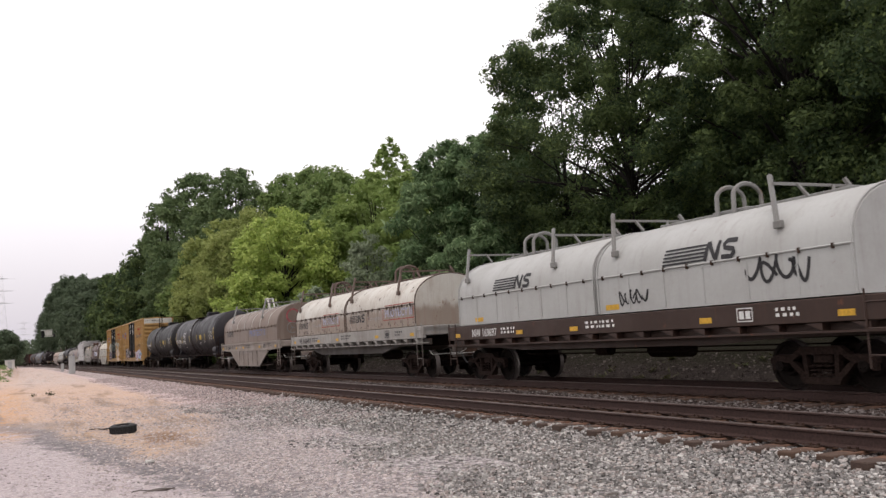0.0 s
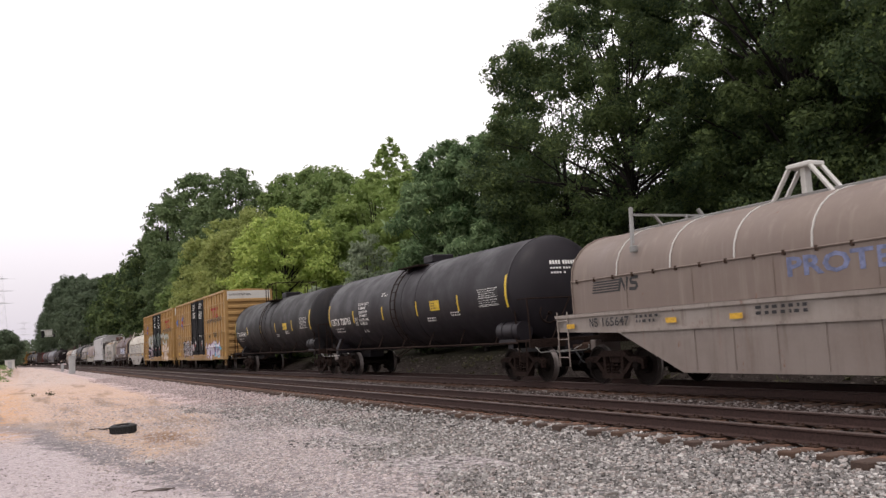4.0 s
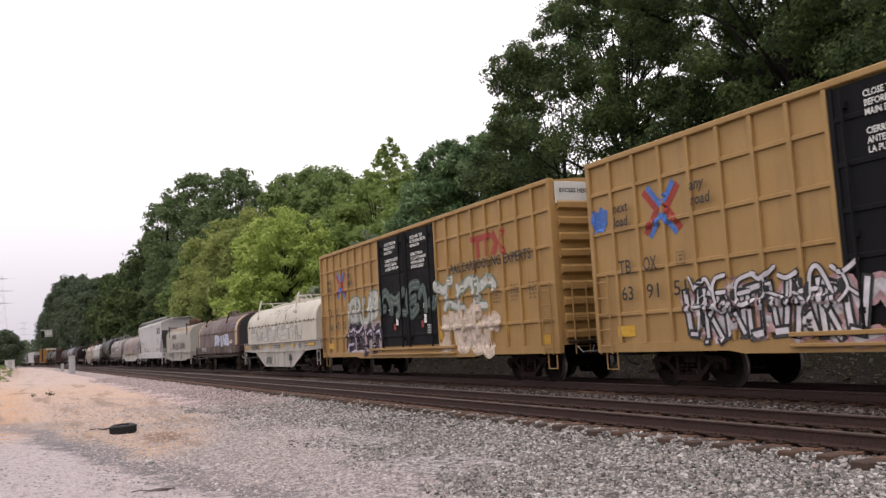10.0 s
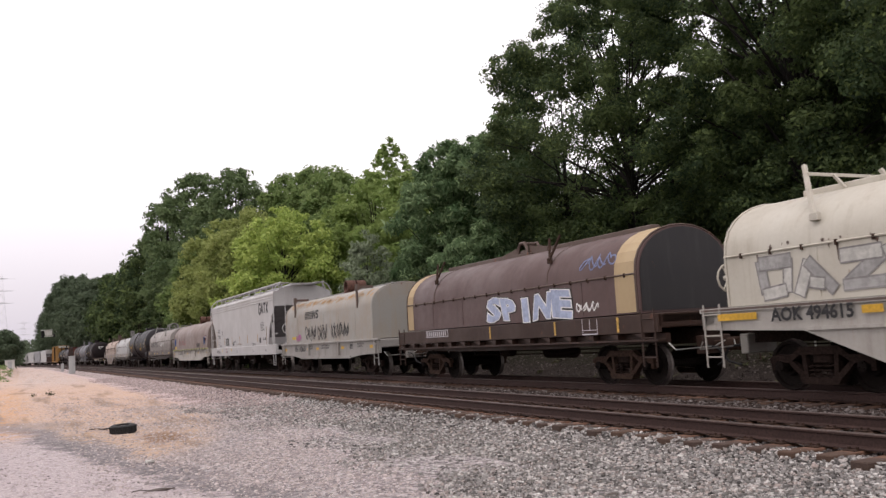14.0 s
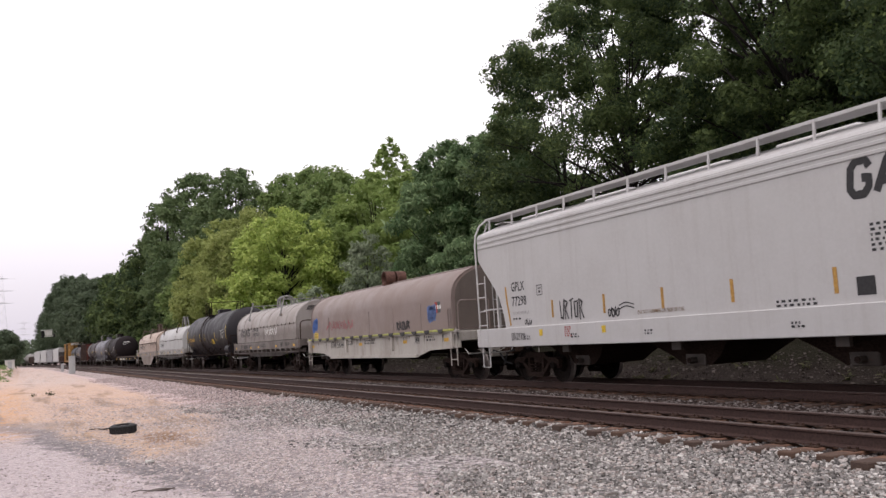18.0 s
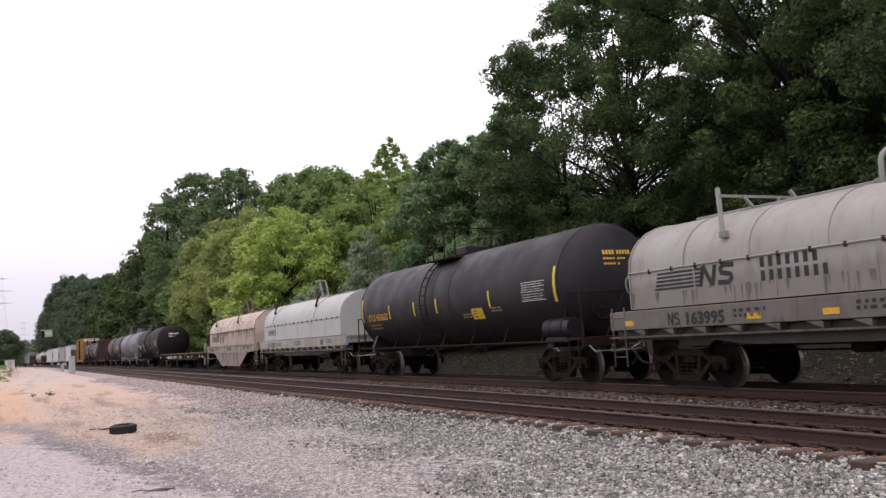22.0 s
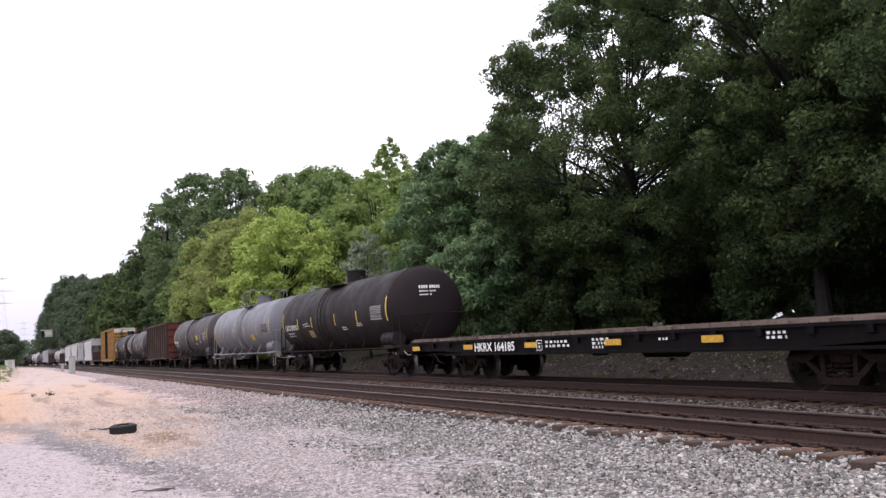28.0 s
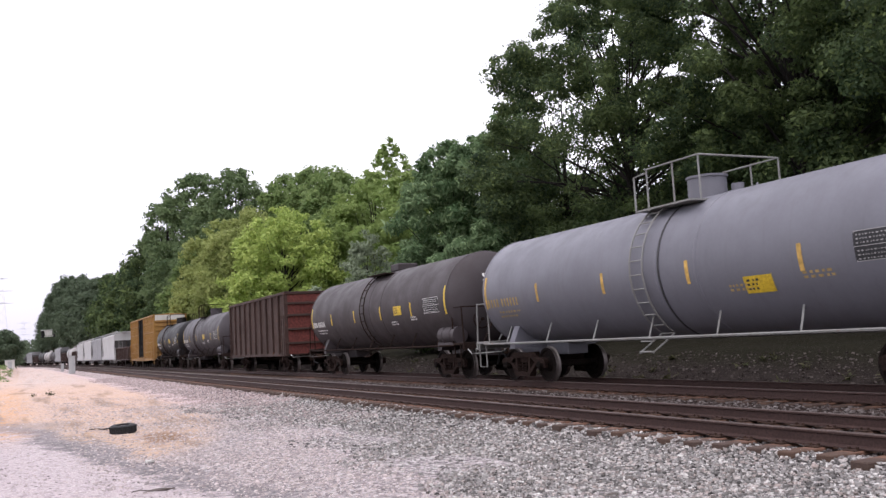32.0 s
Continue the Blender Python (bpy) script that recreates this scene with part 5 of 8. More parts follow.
        words("load_notice", "LD LMT 197800 LB", 0.11, on, y1 - 2.05, 1.84, GREY_MARK, car, 0.95, "", 0.004)
        block_text(s, on, y1 - 2.05, 1.70, 0.05, 1, 0.5, rng, 2.0)
        block_text(s, on, y0 + 3.15, 2.70, 0.045, 6, 0.9, rng, 1.8)
        block_text(s, on, y0 + 2.75, 1.86, 0.05, 2, 0.6, rng, 1.7)
        block_text(s, on, y0 + 5.2, 1.6, 0.045, 2, 1.0, rng, 1.7)
        patch(s, on, y0 + 3.15, y0 + 3.5, 1.62, 1.92)
        patch(s, on, y0 + 2.1, y0 + 2.3, 1.75, 1.9)
        for y in (-6.2, -3.4, 0.6, 3.4, 5.6):
            block_text(s, low, y, 1.22, 0.04, 2, 0.4, rng, 1.6)
        tagged(part("lettering", s, BLACK_MARK, car), kind="stuff")
        ribbon_part(car, on, [(y1 - 1.72, 2.62), (y1 - 1.76, 2.2), (y1 - 1.83, 1.9), (y1 - 1.90, 1.55)], 0.085, OCHRE)
        stripes(car, on, [y1 - 4.02, y1 - 6.2, y1 - 8.25, y0 + 6.25, y0 + 3.9], 1.68, 2.12, 0.09, OCHRE)
        letters("side_notice", "DO NOT HAMMER ON SIDE OF CAR", 0.08, 1.5, on, y1 - 7.4, 1.60, BROWN_MARK, car, 0.01)
        stripes(car, on, [y0 + 1.95], 1.5, 2.5, 0.10, BROWN_MARK)
        angular(car, on, y1 - 5.4, y1 - 4.35, 1.58, 2.12, ["vee", "fork", "mast", "frame", "fork"], GREY_MARK, [BLACK_MARK], seed, 0.045, 0.012)
        graffiti(car, on, y1 - 6.75, y1 - 6.35, 1.56, 1.82, 3, [(BLACK_MARK, 1.0)], seed + 1, 0.04, 1.0)
        for z in (1.74, 1.82):
            ribbon_part(car, on, curved([(y1 - 6.75, z), (y1 - 7.0, z + 0.06), (y1 - 7.3, z)]), 0.025, BLACK_MARK)
        angular(car, low, y1 - 2.75, y1 - 2.0, 1.14, 1.36, ["frame", "peak", "bolt", "mast", "fork", "fork"], GREY_MARK, [BLACK_MARK], seed + 7, 0.02, 0.006)
        graffiti(car, on, y1 - 3.0, y1 - 2.65, 1.52, 1.72, 3, [(BLACK_MARK, 1.0)], seed + 8, 0.022, 1.0)
        for y in (y1 - 3.5, y1 - 6.2):
            part("notice_panel", patch(Shape(), low, y - 0.08, y + 0.08, 1.24, 1.40), LEMON, car)
        s = Shape()
        block_text(s, low, y1 - 4.6, 1.40, 0.035, 5, 0.42, rng, 1.5)
        tagged(part("lettering", s, RED_MARK, car), kind="stuff")
    return car, y0, y1


def flat_car(label, u0, u1, trucks, mat, deck_mat, seed):
    uc = (u0 + u1) / 2
    car = begin(label, "flat car", uc)
    rng = random.Random(seed)
    y0, y1 = u0 - uc, u1 - uc
    s = Shape()
    for q in (-1, 1):
        s.prism([(y0, 1.20), (y1, 1.20), (y1, 0.92), (y1 - 2.6, 0.90), (y1 - 5.5, 0.76), (y0 + 5.5, 0.76), (y0 + 2.6, 0.90), (y0, 0.92)], "x", q * 1.40 - 0.04, q * 1.40 + 0.04)
        s.box(q * 1.45 - 0.06, q * 1.45 + 0.06, y0, y1, 1.16, 1.22)
        s.box(q * 1.43 - 0.05, q * 1.43 + 0.05, y0 + 2.6, y1 - 2.6, 0.76, 0.82)
        n = 18
        for k in range(n):
            y = y0 + 0.7 + (y1 - y0 - 1.4) * k / (n - 1)
            s.box(q * 1.47 - 0.05, q * 1.47 + 0.05, y - 0.07, y + 0.07, 1.02, 1.20, 0.01)
    for y in (y0, y1):
        s.box(-1.44, 1.44, y - 0.1, y + 0.1, 0.80, 1.22, 0.02)
    part("side_sill", s, mat, car)
    n = 96
    for k in range(n):
        y = y0 + 0.1 + (y1 - y0 - 0.2) * k / n
        b = Shape().box(-1.45 - rng.uniform(-0.03, 0.05), 1.45, y + 0.004, y + (y1 - y0 - 0.2) / n - 0.004, 1.225, 1.285 + rng.choice((0.0, 0.0, 0.01, 0.035)) + rng.uniform(-0.006, 0.008))
        part("deck_plank", b, deck_mat, car)
    under_gear(car, y0, y1, 1.1)
    for y, k in ((y0, -1), (y1, 1)):
        coupler(car, y, k)
        for q in (-1, 1):
            step(car, q * 1.45, y - k * 0.35, 0.42, 0.95, SHEEN if k < 0 else mat)
            g = Shape().tube([(q * 1.40, y - k * 0.12, 1.2), (q * 1.40, y - k * 0.12, 1.95), (q * 1.40, y - k * 0.55, 1.95), (q * 1.40, y - k * 0.55, 1.2)], 0.02, 5)
            if k < 0:
                part("grab_iron", g, SHEEN, car)
    for u in trucks:
        truck(car, u - uc)
    on = flat_at(-1.526)
    s = Shape()
    letters("car_number", "HKRX 164185", 0.25, 2.35, on, y1 - 4.83, 0.88, WHITE_MARK, car, 0.03)
    block_text(s, on, y1 - 8.75, 1.04, 0.06, 2, 1.1, rng)
    block_text(s, on, y1 - 10.8, 1.06, 0.06, 3, 0.8, rng, 1.5)
    block_text(s, on, y0 + 8.2, 1.02, 0.05, 1, 0.5, rng)
    block_text(s, on, y0 + 5.2, 1.06, 0.05, 2, 0.7, rng)
    block_text(s, on, y0 + 2.2, 1.14, 0.05, 4, 0.5, rng, 1.4)
    notice_frame(car, on, y1 - 8.32, 0.86, 0.27, WHITE_MARK)
    tagged(part("lettering", s, WHITE_MARK, car), kind="stuff")
    for y in (y1 - 0.6, y1 - 4.42, y1 - 8.02, y1 - 11.6, y0 + 6.6, y0 + 0.9):
        part("reflective_stripe", patch(Shape(), on, y - 0.3, y + 0.3, 0.94, 1.08), YELLOW, car)
    return car, y0, y1


END_RED = plain("rusty_red_end_paint", (0.115, 0.030, 0.024), 0.75, 0, 9, 0.4, 0.2)


def gondola(label, u0, u1, trucks, mat, seed, top=4.05, near=True, ribs=11):
    uc = (u0 + u1) / 2
    car = begin(label, "gondola", uc)
    y0, y1 = u0 - uc, u1 - uc
    s = Shape()
    for q in (-1, 1):
        s.box(q * 1.42 - 0.03, q * 1.42 + 0.03, y0, y1, 0.9, top)
        s.box(q * 1.45 - 0.09, q * 1.45 + 0.09, y0, y1, top - 0.1, top + 0.05, 0.02)
        s.box(q * 1.45 - 0.08, q * 1.45 + 0.08, y0, y1, 0.86, 1.02, 0.015)
    for y, k in ((y0, 1), (y1, -1)):
        s.box(-1.4, 1.4, min(y, y + k * 0.06), max(y, y + k * 0.06), 0.9, top)
        s.box(-1.45, 1.45, y - 0.06, y + 0.06, top - 0.1, top + 0.04, 0.02)
        for z in (1.5, 2.2, 2.9, 3.5):
            if z < top - 0.2:
                s.box(-1.4, 1.4, y - k * 0.10, y + k * 0.02, z - 0.06, z + 0.06, 0.015)
    s.box(-1.4, 1.4, y0, y1, 0.95, 1.05)
    part("body", s, mat, car)
    for k in range(ribs):
        y = y0 + 0.1 + (y1 - y0 - 0.2) * k / (ribs - 1)
        for q in (-1, 1):
            part("side_rib", Shape().box(q * 1.5 - 0.06, q * 1.5 + 0.06, y - 0.08, y + 0.08, 0.95, top - 0.05, 0.015), mat, car)
    if seed == 21:
        part("end_sheet", Shape().box(-1.38, 1.38, y0 - 0.014, y0 - 0.004, 0.96, top - 0.12), END_RED, car, "rusty red painted end sheet")
    under_gear(car, y0, y1, 0.95)
    for y, k in ((y0, -1), (y1, 1)):
        coupler(car, y, k)
        ladder(car, -1.58, y - k * 0.35, 0.7, min(top, 2.9), 0.42, True, mat)
        part("striker", Shape().box(-0.4, 0.4, min(y, y + k * 0.25), max(y, y + k * 0.25), 0.66, 1.0, 0.02), STEEL_DARK, car)
    for u in trucks:
        truck(car, u - uc, turning=near)
    return car, y0, y1


# ---------------------------------------------------------------- the train, front to rear
RUST_RED = plain("red_rusted_steel", (0.10, 0.050, 0.038), 0.85, 0, 14, 0.4, 0.3)
RUST_BLOOM = plain("orange_rust_bloom", (0.36, 0.225, 0.115), 0.8, 0, 9, 0.35, 0.2)
GREY_HOOD = paint("pale_grey_cover_paint", (0.45, 0.45, 0.44), (0.20, 0.17, 0.14), 0.30, 0.05)
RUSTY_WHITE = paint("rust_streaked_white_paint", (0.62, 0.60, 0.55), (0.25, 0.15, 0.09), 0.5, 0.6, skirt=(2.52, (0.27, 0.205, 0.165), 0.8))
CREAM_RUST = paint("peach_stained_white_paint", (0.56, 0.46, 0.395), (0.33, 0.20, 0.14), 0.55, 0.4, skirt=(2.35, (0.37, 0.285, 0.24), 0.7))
DULL_BROWN = paint("dull_brown_cover_paint", (0.19, 0.142, 0.12), (0.32, 0.27, 0.23), 0.55, 0.12)
OXIDE = paint("oxide_brown_cover_paint", (0.118, 0.073, 0.069), (0.06, 0.042, 0.038), 0.5, 0.1)
TAUPE = paint("dusty_taupe_cover_paint", (0.240, 0.190, 0.175), (0.22, 0.145, 0.115), 0.45, 0.05)
# cover ends, darker than the taupe of the sides
TAUPE_END = paint("dark_taupe_end_paint", (0.165, 0.135, 0.120), (0.10, 0.08, 0.07), 0.5, 0.05)
OFF_WHITE = paint("dusty_off_white_paint", (0.57, 0.535, 0.46), (0.32, 0.25, 0.18), 0.40, 0.12)
CLEAN_WHITE = paint("white_cover_paint", (0.445, 0.443, 0.440), (0.30, 0.28, 0.25), 0.25, 0.05)
GREY_RUST_TOP = paint("grey_paint_with_rust_bloom", (0.335, 0.325, 0.300), (0.38, 0.24, 0.13), 0.45, 0.12)
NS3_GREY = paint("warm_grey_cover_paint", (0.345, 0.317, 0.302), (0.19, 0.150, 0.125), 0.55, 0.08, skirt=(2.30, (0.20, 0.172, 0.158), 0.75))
# skirts of DECK_GRIME and DECK_GREY: dirt plus painted shade low on the sill
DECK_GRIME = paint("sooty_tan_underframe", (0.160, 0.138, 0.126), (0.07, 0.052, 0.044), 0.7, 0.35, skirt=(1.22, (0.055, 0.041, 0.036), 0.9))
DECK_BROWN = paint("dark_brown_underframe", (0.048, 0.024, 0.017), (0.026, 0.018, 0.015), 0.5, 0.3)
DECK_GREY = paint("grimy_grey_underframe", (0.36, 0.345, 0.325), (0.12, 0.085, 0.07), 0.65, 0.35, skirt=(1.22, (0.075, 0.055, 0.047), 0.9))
DECK_PALE = paint("pale_grey_side_plate", (0.34, 0.325, 0.305), (0.14, 0.105, 0.085), 0.5, 0.25)
DECK_WHITE = paint("grimy_white_underframe", (0.46, 0.432, 0.395), (0.16, 0.12, 0.09), 0.55, 0.2)
# much darker than the decks: lower sills, hopper end webs, outlet gates
DECK_LOW = paint("dark_lower_sill", (0.058, 0.046, 0.040), (0.03, 0.022, 0.019), 0.6, 0.3)
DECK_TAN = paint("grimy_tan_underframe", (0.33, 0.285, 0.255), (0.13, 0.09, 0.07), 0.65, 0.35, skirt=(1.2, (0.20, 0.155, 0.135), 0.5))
TRIM_GREY = paint("grey_trim", (0.238, 0.238, 0.230), (0.12, 0.09, 0.07), 0.5, 0.3)
TRIM_RUST = paint("rusty_trim", (0.122, 0.086, 0.072), (0.08, 0.05, 0.035), 0.5, 0.5)
TANK_BLACK = paint("black_tank_paint", (0.0150, 0.0128, 0.0165), (0.036, 0.030, 0.035), 0.5, 0.0, 0.6, 0.48, gloss=0.22)
TANK_BLACK_2 = paint("dusty_black_tank_paint", (0.010, 0.0094, 0.0112), (0.040, 0.033, 0.032), 0.45, 0.08, 0.8, 0.5, gloss=0.2)
TANK_BROWN = paint("brownish_black_tank_paint", (0.0185, 0.0135, 0.0150), (0.030, 0.023, 0.0245), 0.4, 0.0, 0.6, 0.6, gloss=0.13)
TANK_GREY = paint("slate_grey_tank_paint", (0.155, 0.153, 0.178), (0.10, 0.092, 0.098), 0.28, 0.0, 1.0, 0.5)
TANK_DARK_GREY = paint("dark_grey_tank_paint", (0.052, 0.044, 0.050), (0.04, 0.032, 0.034), 0.5, 0.05, 1.0, 0.55)
TANK_MAUVE = paint("brown_grey_tank_paint", (0.052, 0.042, 0.045), (0.042, 0.031, 0.030), 0.4, 0.05, 1.0, 0.6)
TANK_WHITE = paint("chalky_white_tank_paint", (0.396, 0.382, 0.374), (0.25, 0.2, 0.18), 0.4, 0.1)
BOX_YELLOW = paint("ochre_yellow_car_paint", (0.400, 0.238, 0.086), (0.23, 0.14, 0.07), 0.40, 0.06)
BOX_YELLOW_2 = paint("faded_ochre_car_paint", (0.392, 0.228, 0.076), (0.21, 0.125, 0.06), 0.5, 0.12)
BOX_OLD = paint("peeling_orange_yellow_paint", (0.324, 0.173, 0.043), (0.20, 0.11, 0.05), 0.6, 0.4)
DOOR_BLACK = paint("black_door_paint", (0.007, 0.007, 0.009), (0.03, 0.028, 0.028), 0.4, 0.0, 1.0, 0.75, gloss=0.15)
WHITE_BAND = paint("white_band_paint", (0.60, 0.59, 0.56), (0.3, 0.25, 0.2), 0.3)
HOPPER_WHITE = paint("light_grey_hopper_paint", (0.50, 0.49, 0.49), (0.34, 0.30, 0.28), 0.25, 0.0)
# slope sheets: grime and the shade under the end, both in the colour
HOPPER_SLOPE_SHADE = paint("grimy_shaded_slope_sheet", (0.15, 0.143, 0.146), (0.06, 0.05, 0.046), 0.6, 0.1)
HOPPER_GREY = paint("mid_grey_hopper_paint", (0.288, 0.288, 0.302), (0.2, 0.17, 0.16), 0.4, 0.05)
FLAT_BLACK = paint("black_sill_paint", (0.008, 0.0065, 0.0075), (0.020, 0.015, 0.014), 0.5, 0.08, gloss=0.04)
PLANKS = pieces("weathered_deck_plank", [(0.13, 0.10, 0.085), (0.19, 0.15, 0.125), (0.10, 0.075, 0.065), (0.22, 0.17, 0.15)])
GON_BROWN = paint("rusty_brown_gondola_paint", (0.054, 0.029, 0.023), (0.03, 0.02, 0.018), 0.6, 0.4, 1.0, 0.8)
CREAM_BAND = paint("cream_band_paint", (0.47, 0.345, 0.195), (0.3, 0.22, 0.14), 0.3, 0.1)
DARK_END = paint("dark_end_paint", (0.026, 0.025, 0.027), (0.075, 0.07, 0.07), 0.6, 0.05)

# 1: pale grey coil car on a dark brown frame
car, y0, y1, d0, d1, over, side = coil_car("pale grey two-cover coil car on dark brown frame", -79.3, -64.9, (-78.1, -65.8), "sill", GREY_HOOD, DECK_BROWN, TRIM_GREY, 1, 2,
                                           zb=1.66, mark_at=1.65, mark_h=0.22, digits="NW 169697", mark_w=1.5, logo=[(5.0, 2.56, 0.35, BLACK_MARK), (-2.43, 2.54, 0.37, BLACK_MARK)], posts=(-77.45, -72.6, -70.02, -65.2), tops=(-75.47, -67.61))
graffiti(car, over, -1.9, -0.9, 1.78, 2.2, 5, [(BLACK_MARK, 1.0)], 11, 0.045, 0.7)
graffiti(car, over, y0 + 0.9, y0 + 2.4, 1.95, 2.5, 4, [(BLACK_MARK, 1.0)], 12, 0.07, 0.7)
for y in (5.9, -0.6):
    part("reflective_stripe", patch(Shape(), over, y - 0.25, y + 0.25, 1.74, 1.86), YELLOW, car)

# 2: rust-streaked white coil car
car, y0, y1, d0, d1, over, side = coil_car("rust-streaked white two-cover coil car, grimy grey deck", -61.6, -47.3, (-60.5, -48.7), "sill", RUSTY_WHITE, DECK_GREY, TRIM_RUST, 2, 2,
                                           zb=1.80, zs=2.55, zt=3.58, logo=[(6.7, 2.12, 0.26, BLACK_MARK), (-0.5, 2.12, 0.30, BLACK_MARK)], number_mat=BLACK_MARK, mark_at=1.5, mark_h=0.24, sign=("zigzag", "snake"), digits="168493", mark_w=1.75, posts=(-59.78, -54.9, -52.08, -47.6), tops=(-57.87, -50.13))
SLOGAN_LILAC = plain("faded_lilac_stencil", (0.36, 0.36, 0.45), 0.7, 0, 8, 0.3, 0.05)
for a, b, small in ((3.1, 0.75, 1.25), (-4.2, -7.0, 1.6)):
    s = Shape()
    for z, p in ((2.08, a), (2.60, a - 0.15)):
        patch(s, over, b, p, z, z + 0.03, 1)
    for y in (a, b):
        patch(s, over, y - 0.018, y + 0.018, 2.08, 2.50, 3)
    part("slogan_frame", s, RED_MARK, car)
    letters("slogan", "PROTECT II", 0.27, a - b - 0.3, over, a - 0.15, 2.20, SLOGAN_LILAC, car, 0.04)
    letters("slogan", "Thoroughbred", 0.16, small, over, a + small + 0.1, 2.14, GREY_MARK, car, 0.0, 0.2)

rust_streaks(car, over, y0 + 0.2, y1 - 0.2, 2.56, 0.5, 90, 302, TRIM_RUST)
rust_chips(car, over, y0 + 0.1, y1 - 0.1, 1.82, 1.98, 150, 307, TRIM_RUST, 0.07)
rust_chips(car, over, y0 + 0.2, y1 - 0.2, 2.6, 3.3, 50, 303, TRIM_RUST, 0.06)

# 3: dusty brown coil car with a deep centre
car, y0, y1, d0, d1, over, side = coil_car("dusty brown coil car with deep tan frame", -43.9, -31.0, (-42.65, -32.0), "well", DULL_BROWN, DECK_TAN, TRIM_GREY, 3, 1,
                                           zb=1.72, zs=2.5, zt=3.62, hoops=True, hoop_mat=WHITE_BAND, loop_kind="frame", logo=[(5.6, 2.15, 0.30, DARK_END)], number_mat=BLACK_MARK, mark_at=1.5, sign=("zigzag", "snake"), digits="165647", mark_w=1.5, posts=(-40.34, -33.18), tops=(-37.15,), rise=0.62)
letters("slogan", "PROTECT II", 0.34, 3.6, over, -0.3, 2.06, SLOGAN_BLUE, car, 0.03)
s = Shape()
ribbon(s, lambda y, z: 0.0, [(1.15 - 0.5 * a / 5, 2.9 - 0.25 * math.sin(a * 1.9) - 0.05 * a) for a in range(6)], 0.08, 0.0)
ribbon(s, lambda y, z: 0.0, [(1.25 - 0.6 * a / 5, 2.5 + 0.12 * math.sin(a * 2.3)) for a in range(6)], 0.07, 0.0)
ribbon(s, lambda y, z: 0.0, [(0.34 * math.cos(a * 0.45), 2.95 + 0.34 * math.sin(a * 0.45)) for a in range(14)], 0.09, 0.0)
me = tagged(part("graffiti", s, TAG_RED, car, "sprayed pinkish red ring and scrawl"), kind="stuff").data
for v in me.vertices:
    v.co = (-0.55 + v.co.y, y0 - 0.02, v.co.z)

FADED_STRIPE = plain("faded_orange_stripe", (0.50, 0.31, 0.08), 0.6, 0, 8, 0.35, 0.05)
FADED_YELLOW = plain("faded_yellow_stencil", (0.34, 0.24, 0.10), 0.7, 0, 8, 0.35, 0.05)
# 4, 5: black tank cars
car, y0, y1, on = tank_car("black tank car with yellow stripes and white stencils", -28.05, -12.0, (-27.75, -12.98), TANK_BLACK, 4, ring=-0.45, dome="low", cage=False, digits="CBTX 728765", wide=2.4, high=0.27)
words("cargo_notice", "NOT FOR CLASS 3\n  FLAMMABLE\n  LIQUIDS WITH\n   API GRAVITY\n GREATER THAN\n  50 DEGREES\n\n   SR 11961", 0.15, on, 4.10, 2.76, WHITE_MARK, car, 0.95, "", 0.008)
notice_frame(car, on, 4.52, 2.02, 0.30, WHITE_MARK)
words("vent_notice", "VENT PIPE\nWHEN UNLOADING", 0.075, on, 1.7, 3.05, WHITE_MARK, car, 0.9)
car, y0, y1, on = tank_car("dusty black tank car with railed top platform", -9.85, 6.0, (-9.85, 4.5), TANK_BLACK_2, 5, ring=0.3, dome="low", sign=("hammer", "post", "corner", "cross"), digits="281643", start=0.55, warn=(-3.35, 2.36))
notice_frame(car, on, y1 - 3.05, 2.18, 0.24, WHITE_MARK)

# 6, 7: ochre box cars with sprayed sides
PALE_SPRAY = plain("pale_spray_paint", (0.56, 0.53, 0.56), 0.5, 0, 6, 0.2, 0.05)
SKY_SPRAY = plain("sky_blue_spray_paint", (0.17, 0.42, 0.56), 0.5, 0, 6, 0.25, 0.05)
MAUVE = plain("mauve_spray_paint", (0.15, 0.075, 0.20), 0.5, 0, 6, 0.3, 0.05)
DUSTY_PINK = plain("dusty_pink_spray_paint", (0.40, 0.24, 0.25), 0.6, 0, 6, 0.25, 0.05)
DOVE = plain("dove_grey_spray_paint", (0.47, 0.44, 0.46), 0.6, 0, 6, 0.25, 0.05)
HAZE_WHITE = plain("thin_white_spray_paint", (0.46, 0.37, 0.28), 0.6, 0, 4, 0.35, 0.05)
FAINT_PINK = plain("thin_pink_spray_paint", (0.52, 0.42, 0.36), 0.6, 0, 4, 0.3, 0.05)
car, y0, y1, door, side, rng = box_car("ochre yellow high box car with sprayed tags, black doors", 8.02, 26.85, (10.45, 24.4), BOX_YELLOW, DOOR_BLACK, BOX_YELLOW, 6)
box_car_marks(car, y0, y1, door, side, rng, ("TB", "OX"), ("63", "91", "51"))
graffiti(car, side, y1 - 0.60, y1 - 0.16, 3.5, 4.1, 3, [(BLUE_MARK, 1.0)], 25, 0.13, 0.8)
piece(car, side, door[0] - 5.3, door[0] - 3.3, 1.0, 1.7, 2, [(SKY_SPRAY, 0.0)], 63, 0.42)
piece(car, side, door[0] - 4.95, door[0] - 0.25, 0.96, 1.88, 6, [(MAUVE, 0.14), (PALE_SPRAY, 0.03), (LILAC, -0.13)], 21, 0.27, "", 0.005)
piece(car, side, door[1] - 0.9, door[1] + 3.8, 0.98, 2.05, 6, [(DUSTY_PINK, 0.14), (DOVE, -0.06)], 29, 0.22)
